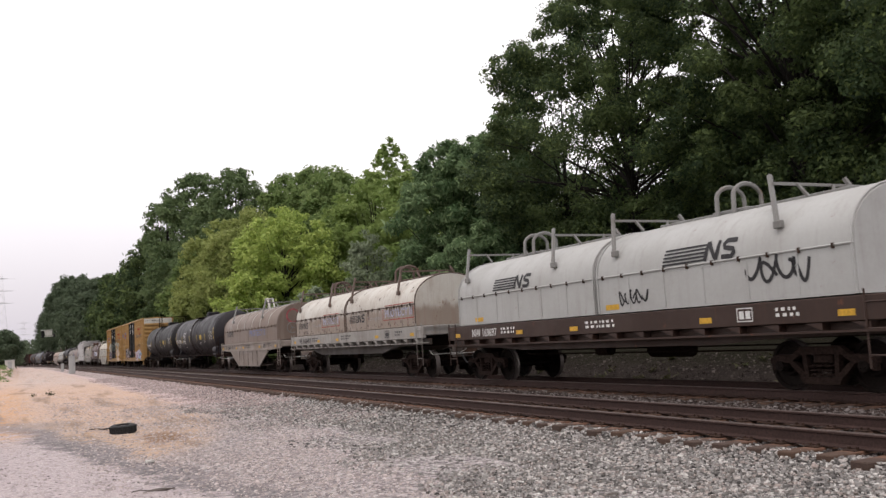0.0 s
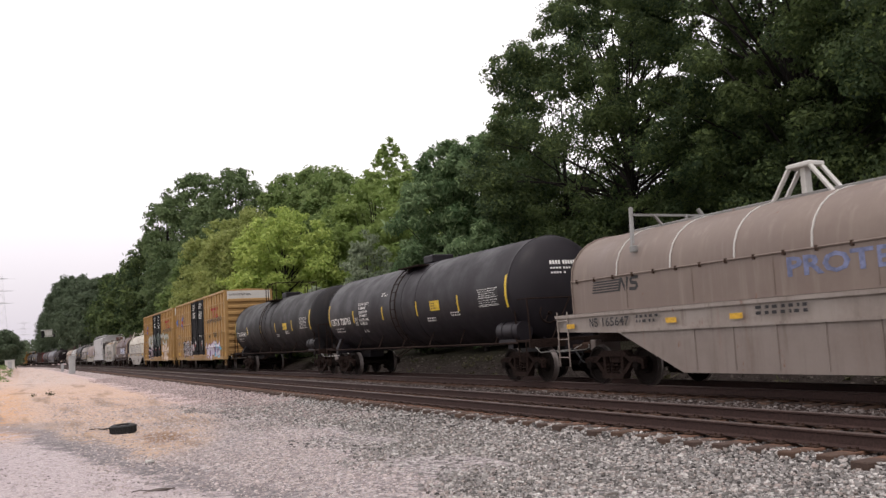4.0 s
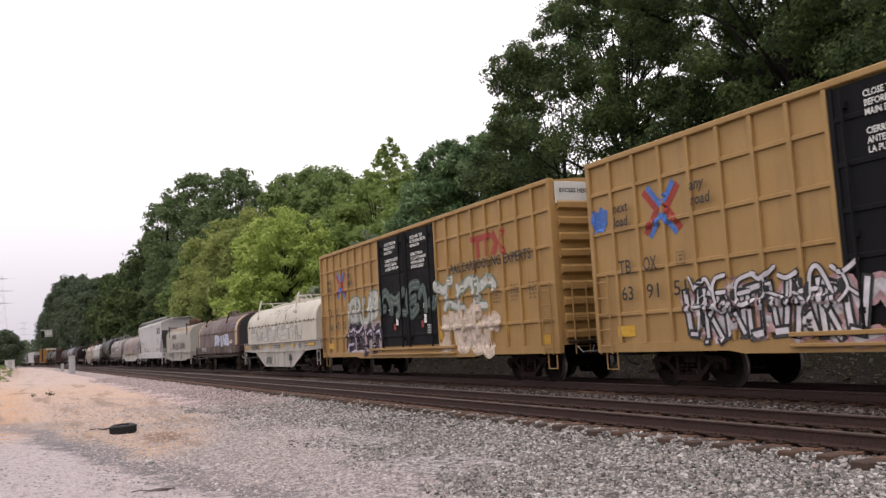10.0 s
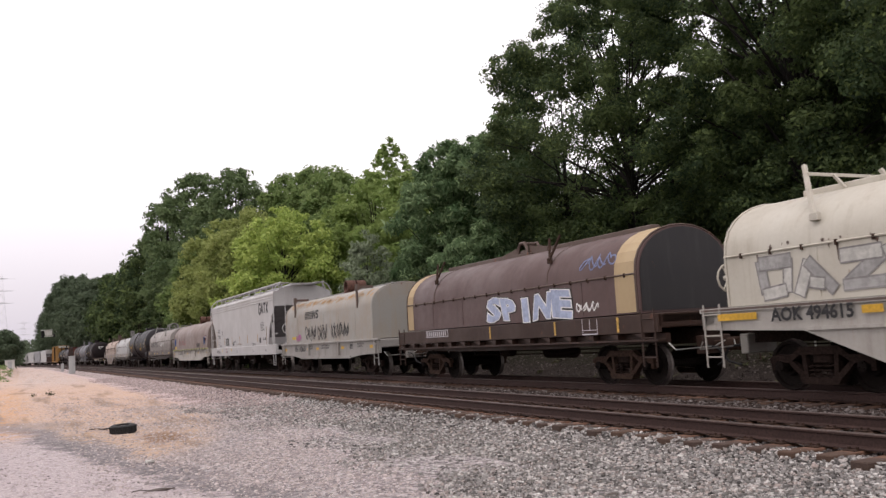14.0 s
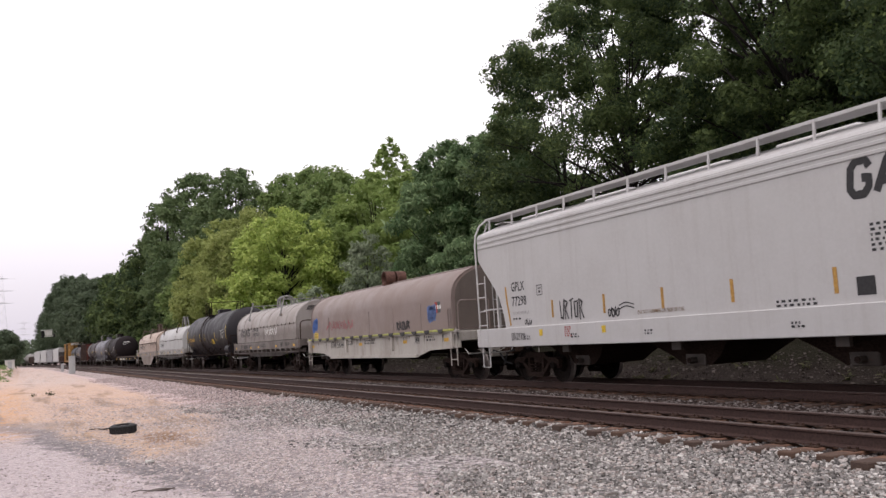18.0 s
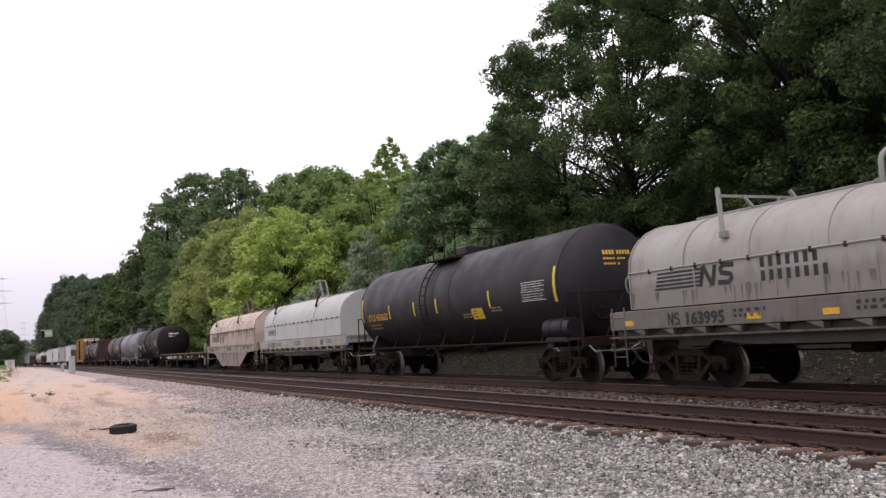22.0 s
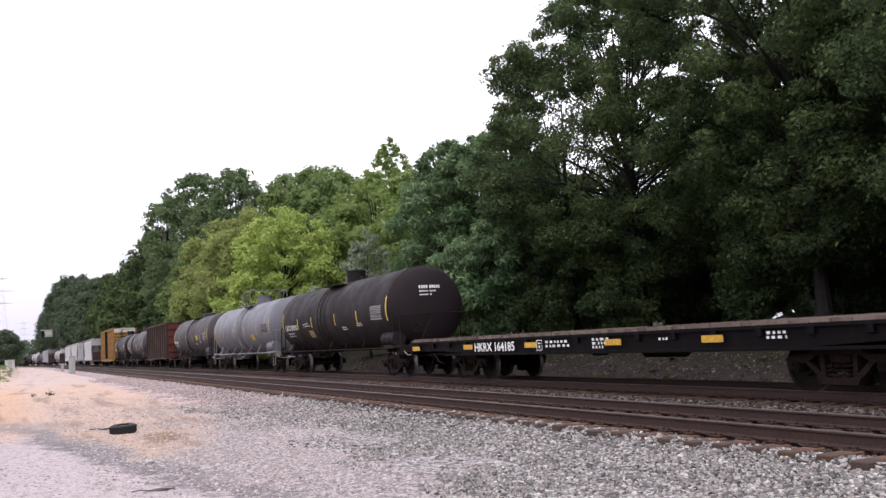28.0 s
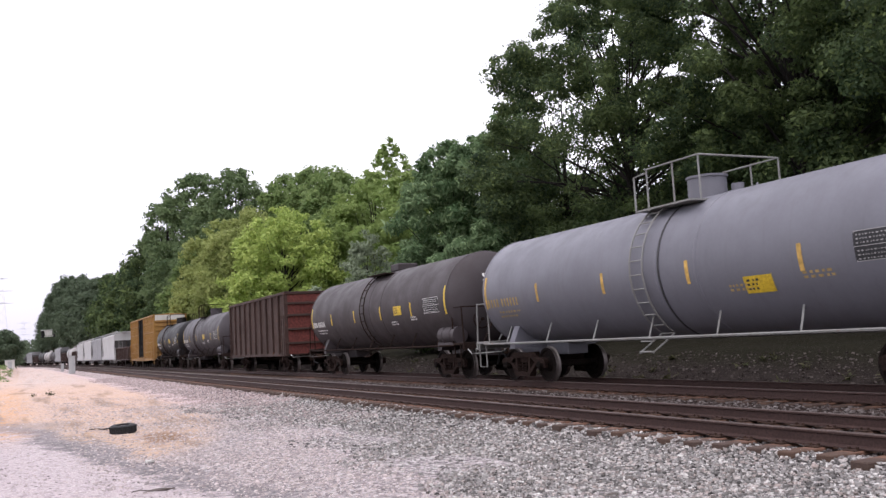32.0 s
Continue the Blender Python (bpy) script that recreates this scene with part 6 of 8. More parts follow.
angular(car, side, door[1] - 0.5, door[1] + 3.9, 0.92, 2.08, ["vee", "fork", "gate", "frame", "vee", "peak", "fork", "vee"], BLACK_MARK, [PALE_SPRAY], 64, 0.13, 0.085, 0.016)
piece(car, side, door[1] - 0.3, door[1] + 3.7, 1.55, 2.25, 7, [(BLACK_MARK, 0.05), (PALE_SPRAY, 0.0)], 66, 0.07, "", 0.03)
graffiti(car, side, door[0] - 3.9, door[0] - 3.1, 2.22, 2.6, 4, [(BLACK_MARK, 1.0)], 23, 0.06, 0.7)
graffiti(car, side, door[0] - 1.8, door[0] - 1.3, 2.05, 2.45, 3, [(BLACK_MARK, 1.0)], 24, 0.05, 0.7)

car, y0, y1, door, side, rng = box_car("faded ochre box car covered in silver and purple tags", 28.45, 47.25, (30.85, 44.8), BOX_YELLOW_2, DOOR_BLACK, BOX_YELLOW_2, 7)
box_car_marks(car, y0, y1, door, side, rng, ("TB", "OX"), ("66", "47", "35"))
GREY_GREEN = plain("grey_green_spray_paint", (0.165, 0.20, 0.145), 0.6, 0, 5, 0.35, 0.05)
DULL_TEAL = plain("dull_teal_spray_paint", (0.05, 0.075, 0.075), 0.6, 0, 5, 0.4, 0.05)
FAINT_LILAC = plain("thin_lilac_spray_paint", (0.33, 0.27, 0.28), 0.6, 0, 2.5, 0.35, 0.05)
INK = plain("deep_purple_black_spray_paint", (0.022, 0.015, 0.028), 0.6, 0, 5, 0.4, 0.05)
SILVER = plain("silver_spray_paint", (0.42, 0.42, 0.40), 0.45, 0, 5, 0.3, 0.05)
piece(car, side, door[1] + 0.25, y1 - 3.35, 2.12, 3.22, 4, [(GREY_GREEN, 0.055), (SILVER, 0.0)], 26, 0.2, "GRUB")
piece(car, side, door[0] + 0.1, door[1] - 0.1, 2.15, 3.15, 4, [(DULL_TEAL, 0.12), (GREY_GREEN, -0.04), (DULL_TEAL, -0.1)], 61, 0.22)
piece(car, side, door[0] - 3.7, door[0] - 0.05, 2.15, 3.15, 3, [(GREY_GREEN, 0.13), (SILVER, 0.0)], 62, 0.24)
block = Shape()
ribbon(block, side, [(y1 - 3.15, 1.52), (door[1] - 0.05, 1.52)], 1.16, 0.002)
tagged(part("graffiti", block, FAINT_LILAC, car, "cloud of lilac spray"), kind="stuff")
piece(car, side, door[1] + 0.05, y1 - 3.25, 0.98, 2.0, 4, [(INK, 0.20), (LILAC, -0.30)], 27, 0.36)
piece(car, side, door[0] - 3.9, door[0] - 0.3, 0.98, 2.1, 4, [(HAZE_WHITE, 0.26), (FAINT_PINK, 0.12), (HAZE_WHITE, -0.06), (FAINT_PINK, -0.14)], 28, 0.27)
for y, z in ((door[1] + 0.02, 1.75), (y1 - 3.05, 1.6), (y0 + 2.6, 1.55), (door[0] - 0.12, 1.5)):
    part("reflective_stripe", patch(Shape(), side, y - 0.05, y + 0.05, z - 0.22, z + 0.22), YELLOW, car)

BROWN_GREY = plain("grey_brown_spray_paint", (0.24, 0.225, 0.22), 0.6, 0, 6, 0.3, 0.05)
CHALK = plain("chalk_white_spray_paint", (0.50, 0.485, 0.45), 0.6, 0, 6, 0.25, 0.05)
PALE_LILAC = plain("pale_lilac_spray_paint", (0.335, 0.325, 0.315), 0.6, 0, 6, 0.25, 0.05)
# 8: off-white coil car with deep white frame
car, y0, y1, d0, d1, over, side = coil_car("off-white coil car with outlined tag and deep frame", 48.54, 61.63, (50.0, 59.9), "well", OFF_WHITE, DECK_WHITE, OFF_WHITE, 8, 1,
                                           zb=1.60, zs=2.55, zt=3.60, loop_kind="ring", number_mat=BLACK_MARK, mark_at=1.85, mark_h=0.24, mark_z=1.29, digits="AOK 494615", mark_w=1.75, bold=0.03, posts=(52.32, 59.72), tops=(55.4,))
angular(car, over, -4.25, 5.75, 1.70, 2.42, ["frame", "peak", "bolt", "vee", "fork", "frame", "fork", "bolt", "mast", "gate", "vee"], BROWN_GREY, [PALE_LILAC, CHALK], 35, 0.19, 0.045)
rust_streaks(car, over, y0 + 0.4, y1 - 0.3, 2.55, 0.35, 26, 301, TRIM_RUST)
graffiti(car, side, 1.1, 2.2, 0.45, 0.95, 4, [(BLACK_MARK, 1.0)], 32, 0.05, 0.8)
part("notice_panel", patch(Shape(), side, -2.6, -2.2, 0.65, 0.95), BLACK_MARK, car)
for a, w in ((d0 + 1.35, 0.5), (-2.95, 0.22), (-1.1, 0.2), (1.45, 0.2), (d1 - 3.95, 0.2), (d1 - 1.0, 0.5)):
    part("reflective_stripe", patch(Shape(), side, a - w, a + w, 1.34, 1.47), YELLOW, car)
part("rust_staining", patch(Shape(), flat_at(-1.503), d0 + 0.05, d1 - 0.05, 1.53, 1.57), TRIM_RUST, car, "rust line along the ledge")
for k, (y, z) in enumerate(((-0.1, 3.46), (-1.0, 3.46))):
    p = Shape()
    ribbon(p, on_hood(1.40, 2.55, 3.60, 0.008), curved([(y + 0.07 * j + 0.04 * math.sin(j * 2.3 + k), z - 0.12 * j) for j in range(6 - 2 * k)]), 0.09, 0.0, 0.1)
    part("rust_scrape", p, TRIM_RUST, car)
rust_chips(car, over, -2.6, 2.6, 2.75, 3.5, 34, 311, TRIM_RUST, 0.09)
rust_chips(car, over, -5.5, 5.5, 2.58, 2.66, 40, 312, TRIM_RUST, 0.06)

PERIWINKLE = plain("pale_periwinkle_spray_paint", (0.36, 0.41, 0.56), 0.6, 0, 6, 0.2, 0.05)
# 9: oxide brown coil car with cream bands
car, y0, y1, d0, d1, over, side = coil_car("oxide brown coil car with cream bands, dark ends", 64.36, 77.1, (65.55, 75.75), "sill", OXIDE, DECK_BROWN, TRIM_RUST, 9, 1,
                                           zb=1.62, zs=2.5, zt=3.60, end_mat=DARK_END, loop_kind="ring", rusty=True, vee=True, mark=False, posts=(68.0, 74.86), tops=(71.03,))
sec = hood_section(1.408, 1.65, 2.5, 3.61)
for a, b in ((y0 + 0.07, y0 + 0.78), (y1 - 0.55, y1 - 0.07)):
    p = Shape()
    for k in range(len(sec) - 1):
        p.add([(sec[k][0], a, sec[k][1]), (sec[k][0], b, sec[k][1]), (sec[k + 1][0], b, sec[k + 1][1]), (sec[k + 1][0], a, sec[k + 1][1])], [(0, 1, 2, 3)])
    part("painted_band", p, CREAM_BAND, car)
piece(car, over, -3.75, 0.6, 1.68, 2.36, 5, [(BLACK_MARK, 0.055), (WHITE_MARK, 0.03), (PERIWINKLE, 0.0)], 33, 0.13, "SPINE")
s = Shape()
for a, b, c, d in ((0, 1.62, 0, 0.02), (0, 1.62, 0.20, 0.22), (0, 0.03, 0.02, 0.20), (1.59, 1.62, 0.02, 0.20)):
    patch(s, side, d1 - 2.4 - b, d1 - 2.4 - a, 1.36 + c, 1.36 + d)
bars(s, side, d1 - 2.48, 1.395, 0.14, [0.8] * 10, 0.25)
for a, b, c, d in ((0, 0.62, 0, 0.025), (0, 0.62, 0.10, 0.115), (0.30, 0.325, 0.10, 0.36), (0, 0.02, 0.025, 0.36), (0.60, 0.62, 0.025, 0.36)):
    patch(s, side, -4.3 - b, -4.3 - a, 1.2 + c, 1.2 + d)
part("number_panel", s, PALE_SPRAY, car)
for y in (0.3, -3.1, -5.7):
    part("reflective_stripe", patch(Shape(), side, y - 0.04, y + 0.04, 1.22, 1.56), FADED_STRIPE, car)
graffiti(car, over, -4.9, -4.0, 1.75, 2.0, 4, [(WHITE_MARK, 1.0)], 34, 0.04, 0.8)
graffiti(car, over, -5.6, -4.2, 2.70, 3.10, 4, [(SLOGAN_BLUE, 1.0)], 35, 0.04, 0.8)

TAG_PINK = plain("magenta_spray_paint", (0.42, 0.10, 0.30), 0.6, 0, 6, 0.25, 0.05)
# 10: grey coil car with ribbed sides
car, y0, y1, d0, d1, over, side = coil_car("grey coil car with rust bloom and ribbed sides", 80.4, 92.4, (81.7, 90.55), "rib", GREY_RUST_TOP, DECK_PALE, TRIM_GREY, 10, 1,
                                           zb=1.46, zs=2.75, zt=3.60, tops=(86.0,), loop_kind="roll", logo=[(2.85, 2.55, 0.36, BLACK_MARK)], number_mat=BLACK_MARK, bead=False, mark_at=2.3, mark_h=0.27, sign=("zigzag", "snake"), digits="168601", mark_w=1.75)
for y in (y1 - 1.65, y0 + 1.65):
    g = Shape().box(-1.44, -1.36, y - 0.05, y + 0.05, 2.72, 3.58, 0.01)
    g.box(-1.44, -0.70, y - 0.05, y + 0.05, 3.50, 3.60, 0.01)
    g.box(-1.46, -1.34, y - 0.16, y + 0.05, 3.42, 3.66, 0.01)
    part("guide_post", g, TRIM_RUST, car)
part("graffiti", patch(Shape(), over, 4.35, 5.0, 1.66, 1.78), LEMON, car)
for k, (a, b) in enumerate(((2.75, 1.2), (0.9, -0.4), (-1.0, -3.2))):
    graffiti(car, over, b, a, 1.52, 2.3, 3 if k < 2 else 5, [(BLACK_MARK, 1.0)], 36 + k, 0.045, 1.3)
graffiti(car, over, 3.5, 4.3, 1.55, 1.9, 3, [(TAG_PINK, 1.0)], 39, 0.05, 1.2)
rust_chips(car, over, y0 + 0.2, y1 - 0.4, 3.16, 3.36, 170, 308, RUST_BLOOM, 0.13)

# 11: covered hopper
hopper_car("light grey covered hopper with white sill and roof walk", 93.84, 110.35, (95.05, 108.1), HOPPER_WHITE, 11)

# 12: long covered gondola
car, y0, y1, d0, d1, over, side = coil_car("taupe covered gondola with ribbed white side", 112.3, 126.9, (112.75, 125.1), "rib", TAUPE, DECK_WHITE, TAUPE, 12, 1,
                                           zb=1.56, zs=2.55, zt=3.58, tops=(120.2,), loop_kind="roll", end_mat=TAUPE_END, edge=0.45, number_mat=BLACK_MARK, bead=False, mark_at=3.2, mark_h=0.28, digits="ATW 54144", mark_w=1.65)
SOFT_BLUE = plain("soft_blue_spray_paint", (0.105, 0.165, 0.36), 0.6, 0, 6, 0.35, 0.05)
STRIP_GREEN = plain("yellow_green_eave_strip", (0.34, 0.35, 0.10), 0.6, 0, 8, 0.35, 0.05)
rust_streaks(car, flat_at(-1.459), d0 + 0.2, d1 - 0.2, 1.47, 0.45, 16, 345, DECK_LOW)
rust_streaks(car, flat_at(-1.459), d0 + 0.2, d1 - 0.2, 1.47, 0.35, 30, 346, TRIM_RUST)
part("eave_strip", Shape().box(-1.55, -1.50, d0 + 0.2, d1 - 0.3, 1.53, 1.60, 0.008), STRIP_GREEN, car)
for k in range(14):
    y = d1 - 1.0 - k * 1.03
    part("eave_scallop", Shape().prism([(y - 0.22, 1.60), (y - 0.14, 1.50), (y, 1.46), (y + 0.14, 1.50), (y + 0.22, 1.60)], "x", -1.565, -1.552), DARK_END, car)
graffiti(car, over, y0 + 1.25, y0 + 1.80, 1.85, 2.45, 3, [(SOFT_BLUE, 1.0)], 41, 0.17, 0.9)
graffiti(car, over, y1 - 0.8, y1 - 0.2, 1.9, 2.5, 3, [(BLUE_MARK, 1.0)], 42, 0.2, 0.9)
part("notice_panel", patch(Shape(), over, y1 - 0.90, y1 - 0.35, 1.63, 1.87, 2), LEMON, car)
s = Shape()
for k in range(3):
    patch(s, on_hood(1.406, 2.55, 3.58), y1 - 0.85, y1 - 0.42 - 0.05 * (k % 2), 1.675 + k * 0.065, 1.69 + k * 0.065, 2)
part("lettering", s, BLACK_MARK, car)
part("emblem", patch(Shape(), over, y0 + 1.08, y0 + 1.28, 2.15, 2.50, 2), RED_MARK, car)
part("emblem", patch(Shape(), over, y0 + 0.86, y0 + 1.08, 2.15, 2.50, 2), DULL_TEAL, car)
s = Shape()
bars(s, on_hood(1.403, 2.55, 3.58), y0 + 1.25, 2.27, 0.12, [1.2, 1.2, 1.2], 0.2)
part("emblem", s, WHITE_MARK, car)
part("end_rail", Shape().tube([(-1.40, d0 + 0.08, 1.35), (-1.40, d0 + 0.08, 2.35), (-1.30, d0 + 0.08, 2.46), (-0.30, d0 + 0.08, 2.46), (-0.30, d0 + 0.08, 1.35)], 0.022, 6), TAUPE, car)
part("end_rail", Shape().tube([(-1.45, d0 + 0.55, 1.5), (-1.45, d0 + 0.55, 2.2), (-1.45, d0 + 0.62, 2.25), (-1.45, d0 + 0.70, 2.2), (-1.45, d0 + 0.70, 1.5)], 0.02, 6), TAUPE, car)
graffiti(car, over, 1.8, 5.2, 1.9, 2.35, 7, [(TAG_RED, 1.0)], 46, 0.03, 1.1)
angular(car, over, -3.95, -2.75, 1.66, 2.02, ["fork", "peak", "frame", "vee", "fork"], DARK_END, [BLACK_MARK], 43, 0.05, 0.012)

# 13: warm grey coil car
car, y0, y1, d0, d1, over, side = coil_car("warm grey hooped coil car with dark sill", 129.40, 142.05, (130.7, 140.75), "sill", NS3_GREY, DECK_GRIME, TRIM_GREY, 13, 1,
                                           zb=1.70, zs=2.5, zt=3.58, hoops=True, logo=[(5.45, 2.05, 0.40, BLACK_MARK)], number_mat=BLACK_MARK, d0=128.75, mark_at=2.0, mark_h=0.25, sign=("zigzag", "snake"), digits="163995", mark_w=1.65, bold=0.04, posts=(132.6, 139.35), tops=(136.0,))
s = Shape()
bars(s, over, 2.45, 2.28, 0.19, [0.8] * 7, 0.25)
bars(s, over, 2.45, 2.03, 0.19, [0.8] * 8, 0.25)
part("lettering", s, BLACK_MARK, car)
graffiti(car, over, -2.7, -0.3, 2.02, 2.45, 6, [(WHITE_MARK, 1.0)], 44, 0.04, 0.8)
rust_streaks(car, over, y0 + 0.1, y1 - 0.1, 2.05, 0.5, 60, 331, DECK_GRIME)
# cover end facing forward: door panel, latch, emblem bars and bent handrail
part("end_door", Shape().box(-0.22, 0.34, y0 - 0.022, y0 - 0.002, 1.80, 2.62, 0.006), NS3_GREY, car)
part("end_latch", Shape().box(-0.24, 0.22, y0 - 0.05, y0 - 0.004, 2.62, 2.78, 0.01), STEEL_DARK, car)
for k in range(5):
    part("emblem", Shape().box(-0.78 - 0.02 * k, -0.30 - 0.06 * k, y0 - 0.012, y0 - 0.004, 3.27 - k * 0.045, 3.29 - k * 0.045), BLACK_MARK, car)
for a in (-0.16, 0.12):
    part("emblem", Shape().box(a, a + 0.22, y0 - 0.012, y0 - 0.004, 3.10, 3.29), BLACK_MARK, car)
s = Shape()
for k in range(4):
    s.box(-0.42 + k * 0.11, -0.34 + k * 0.11, y0 - 0.012, y0 - 0.004, 2.92, 3.02)
part("lettering", s, BLACK_MARK, car)
part("end_handrail", Shape().tube([(-1.38, d0 + 0.1, 1.66), (-1.38, d0 + 0.1, 2.40), (-1.30, d0 + 0.08, 2.52), (-1.1, d0 + 0.06, 2.56), (1.1, d0 + 0.06, 2.56), (1.34, d0 + 0.08, 2.50), (1.38, d0 + 0.1, 2.3), (1.38, d0 + 0.1, 1.66)], 0.026, 6), STEEL_RUST, car)

# 14: black tank car with yellow lettering
car, y0, y1, on = tank_car("clean black tank car with yellow lettering", 144.82, 159.3, (145.55, 158.05), TANK_BLACK, 14, marks=YELLOW, ring=0.2, dome="low", sign=("cup", "hammer", "corner", "cross"), digits="650603", start=0.70, wide=1.95, ks=(1.03, 1.82, 2.45, 3.72), warn=(-2.55, 1.98))

# 15: clean white coil car
car, y0, y1, d0, d1, over, side = coil_car("clean white coil car with grimy grey sill", 161.56, 174.3, (162.7, 172.9), "sill", CLEAN_WHITE, DECK_GREY, TRIM_GREY, 15, 1,
                                           zb=1.70, zs=2.48, zt=3.60, loop_kind="frame", vee=True, logo=[(5.5, 1.98, 0.28, BLACK_MARK)], number_mat=BLACK_MARK, mark_at=1.8, mark_h=0.22, sign=("zigzag", "snake"), digits="165203", mark_w=1.55, posts=(165.27, 172.37), tops=(168.24,), rise=0.88)
me = forms(car, lambda y, z: 0.0, ("zigzag", "snake"), 0.0, 2.86, 0.24, 0.52, BLACK_MARK, 0.2, 0.0, "end_emblem").data
for v in me.vertices:
    v.co = (-0.25 - v.co.y, y0 - 0.012 + v.co.x, v.co.z)

# 16: peach-stained coil car with a deep centre
car, y0, y1, d0, d1, over, side = coil_car("peach-stained white coil car with deep tan frame", 176.35, 189.3, (177.9, 188.05), "well", CREAM_RUST, DECK_TAN, TRIM_RUST, 16, 1,
                                           zb=1.66, zs=2.5, zt=3.58, hoops=True, loop_kind="frame", logo=[(5.6, 1.95, 0.32, BLACK_MARK)], number_mat=BLACK_MARK, posts=(181.09, 187.5), tops=(183.41,), rise=0.82)

rust_streaks(car, over, y0 + 0.1, y1 - 0.1, 2.50, 0.8, 130, 304, TRIM_RUST)
rust_chips(car, over, y0 + 0.2, y1 - 0.2, 2.55, 3.3, 100, 305, TRIM_RUST, 0.09)
rust_chips(car, over, 1.5, 4.0, 1.9, 2.3, 30, 306, TRIM_RUST, 0.2)

# 17: empty flat car
flat_car("empty black flat car with grey plank deck", 190.8, 212.2, (194.9, 208.7), FLAT_BLACK, PLANKS, 17)

# 18 to 20: tank cars
car, y0, y1, on = tank_car("brownish black tank car with yellow stripes", 214.04, 228.6, (214.7, 227.2), TANK_BROWN, 18, ring=0.01, dome="box", cage=False, sign=("ring", "wedge", "hammer", "cross"), digits="59930", start=0.55, wide=1.95, ks=(0.95, 1.72, 2.87, 3.83), warn=(2.5, 1.85), warn_mat=FADED_YELLOW)
words("repair_notice", "CONSULT OWNER\nBEFORE REPAIRING TANK", 0.10, on, 3.5, 2.30, WHITE_MARK, car, 0.9, "", 0.0)
car, y0, y1, on = tank_car("slate grey tank car with railed platform", 230.7, 245.6, (231.45, 243.9), TANK_GREY, 19, marks=FADED_YELLOW, stripe=FADED_STRIPE, rail=TRIM_GREY, ring=-0.7, dome="box", low=0.6)
part("jacket_seam", Shape().lathe([(-0.60, 1.534), (-0.60, 1.548), (-0.56, 1.548), (-0.56, 1.534)], "y", (0, 0, 2.52), 48, True), DARK_END, car)
car, y0, y1, on = tank_car("brownish grey tank car with faded stencils", 247.6, 262.2, (248.6, 260.4), TANK_MAUVE, 20, ring=-0.5, dome="low", cage=False)

# 21 to 25: cars that stay farther off
gondola("rusty brown high-sided gondola", 266.0, 278.6, (267.8, 276.9), GON_BROWN, 21)
tank_car("dull grey tank car", 282.2, 296.2, (283.2, 294.6), TANK_DARK_GREY, 22, ring=1.0, turning=False)
tank_car("sooty black tank car", 298.6, 310.6, (299.6, 309.0), TANK_BLACK_2, 23, ring=1.0, turning=False)
car, y0, y1, door, side, rng = box_car("peeling orange-yellow old box car", 312.0, 330.4, (314.3, 328.2), BOX_OLD, DOOR_BLACK, BOX_OLD, 24, near=False)
gondola("low dark brown gondola", 332.2, 347.0, (334.0, 345.2), GON_BROWN, 25, 2.4, False)


def far_cars():
    """The rest of the train, small with distance."""
    u = 348.6
    kinds = [("h", HOPPER_WHITE), ("h", HOPPER_GREY), ("h", HOPPER_WHITE), ("h", HOPPER_WHITE), ("g", GON_BROWN), ("t", TANK_WHITE), ("g", GON_BROWN), ("h", HOPPER_GREY),
             ("t", TANK_DARK_GREY), ("t", TANK_WHITE), ("t", TANK_BLACK), ("g", GON_BROWN), ("h", HOPPER_GREY), ("t", TANK_BLACK), ("h", HOPPER_WHITE), ("t", TANK_BLACK)]
    names = {HOPPER_WHITE.name: "light grey", HOPPER_GREY.name: "mid grey", GON_BROWN.name: "rusty brown", TANK_WHITE.name: "chalky white", TANK_DARK_GREY.name: "dark grey", TANK_BLACK.name: "black"}
    first = {}
    for kind, mat in kinds:
        n = {"h": 18.0, "g": 15.5, "t": 15.8}[kind]
        key = (kind, mat.name)
        if key not in first:
            tint = names[mat.name]
            if kind == "h":
                hopper_car(tint + " covered hopper far down the train", u, u + n, (u + 1.4, u + n - 1.4), mat, 50, near=False)
            elif kind == "g":
                gondola(tint + " gondola far down the train", u, u + n, (u + 1.6, u + n - 1.6), mat, 51, 3.0, False)
            else:
                tank_car(tint + " tank car far down the train", u + 0.9, u + n - 0.3, (u + 1.9, u + n - 1.9), mat, 52, turning=False, texts=False, panel=False, stripe=None)
            first[key] = (CARS[-1][0], CARS[-1][1] - u)
        else:
            src, off = first[key]
            CARS.append((copy_thing(src, Matrix()), u + off))
        u += n + 1.5


far_cars()


# ---------------------------------------------------------------- ground
def smooth(a, b, v):
    q = min(1.0, max(0.0, (v - a) / (b - a)))
    return q * q * (3 - 2 * q)


def ground_z(x, y):
    """Height of the soil: flat lot, rail bed, bank behind the line."""
    e = x + bend(y)
    z = -0.43 + 0.03 * smooth(2.0, 5.5, e) - 0.18 * smooth(6.1, 7.0, e)
    z += 0.12 * smooth(16.0, 17.0, e)
    z += 0.95 * smooth(17.4, 20.5, e) + 0.6 * smooth(20.5, 27.0, e)
    if e < 6 or e > 17.2:
        z += 0.05 * noise.noise(Vector((x * 0.5, y * 0.5, 0))) + (0.10 * noise.noise(Vector((x * 0.9, y * 0.9, 3))) if e > 17.4 else 0)
    z += 1.35 * smooth(85, 145, y) * (1.0 - smooth(-2.2, 0.2, x))
    return z


def axis_steps(lo, hi, fine_lo, fine_hi, fine):
    out = [fine_lo]
    while out[-1] < fine_hi:
        out.append(out[-1] + fine)
    s = fine
    while out[-1] < hi:
        s *= 1.35
        out.append(min(hi, out[-1] + s))
    s, low = fine, []
    v = fine_lo
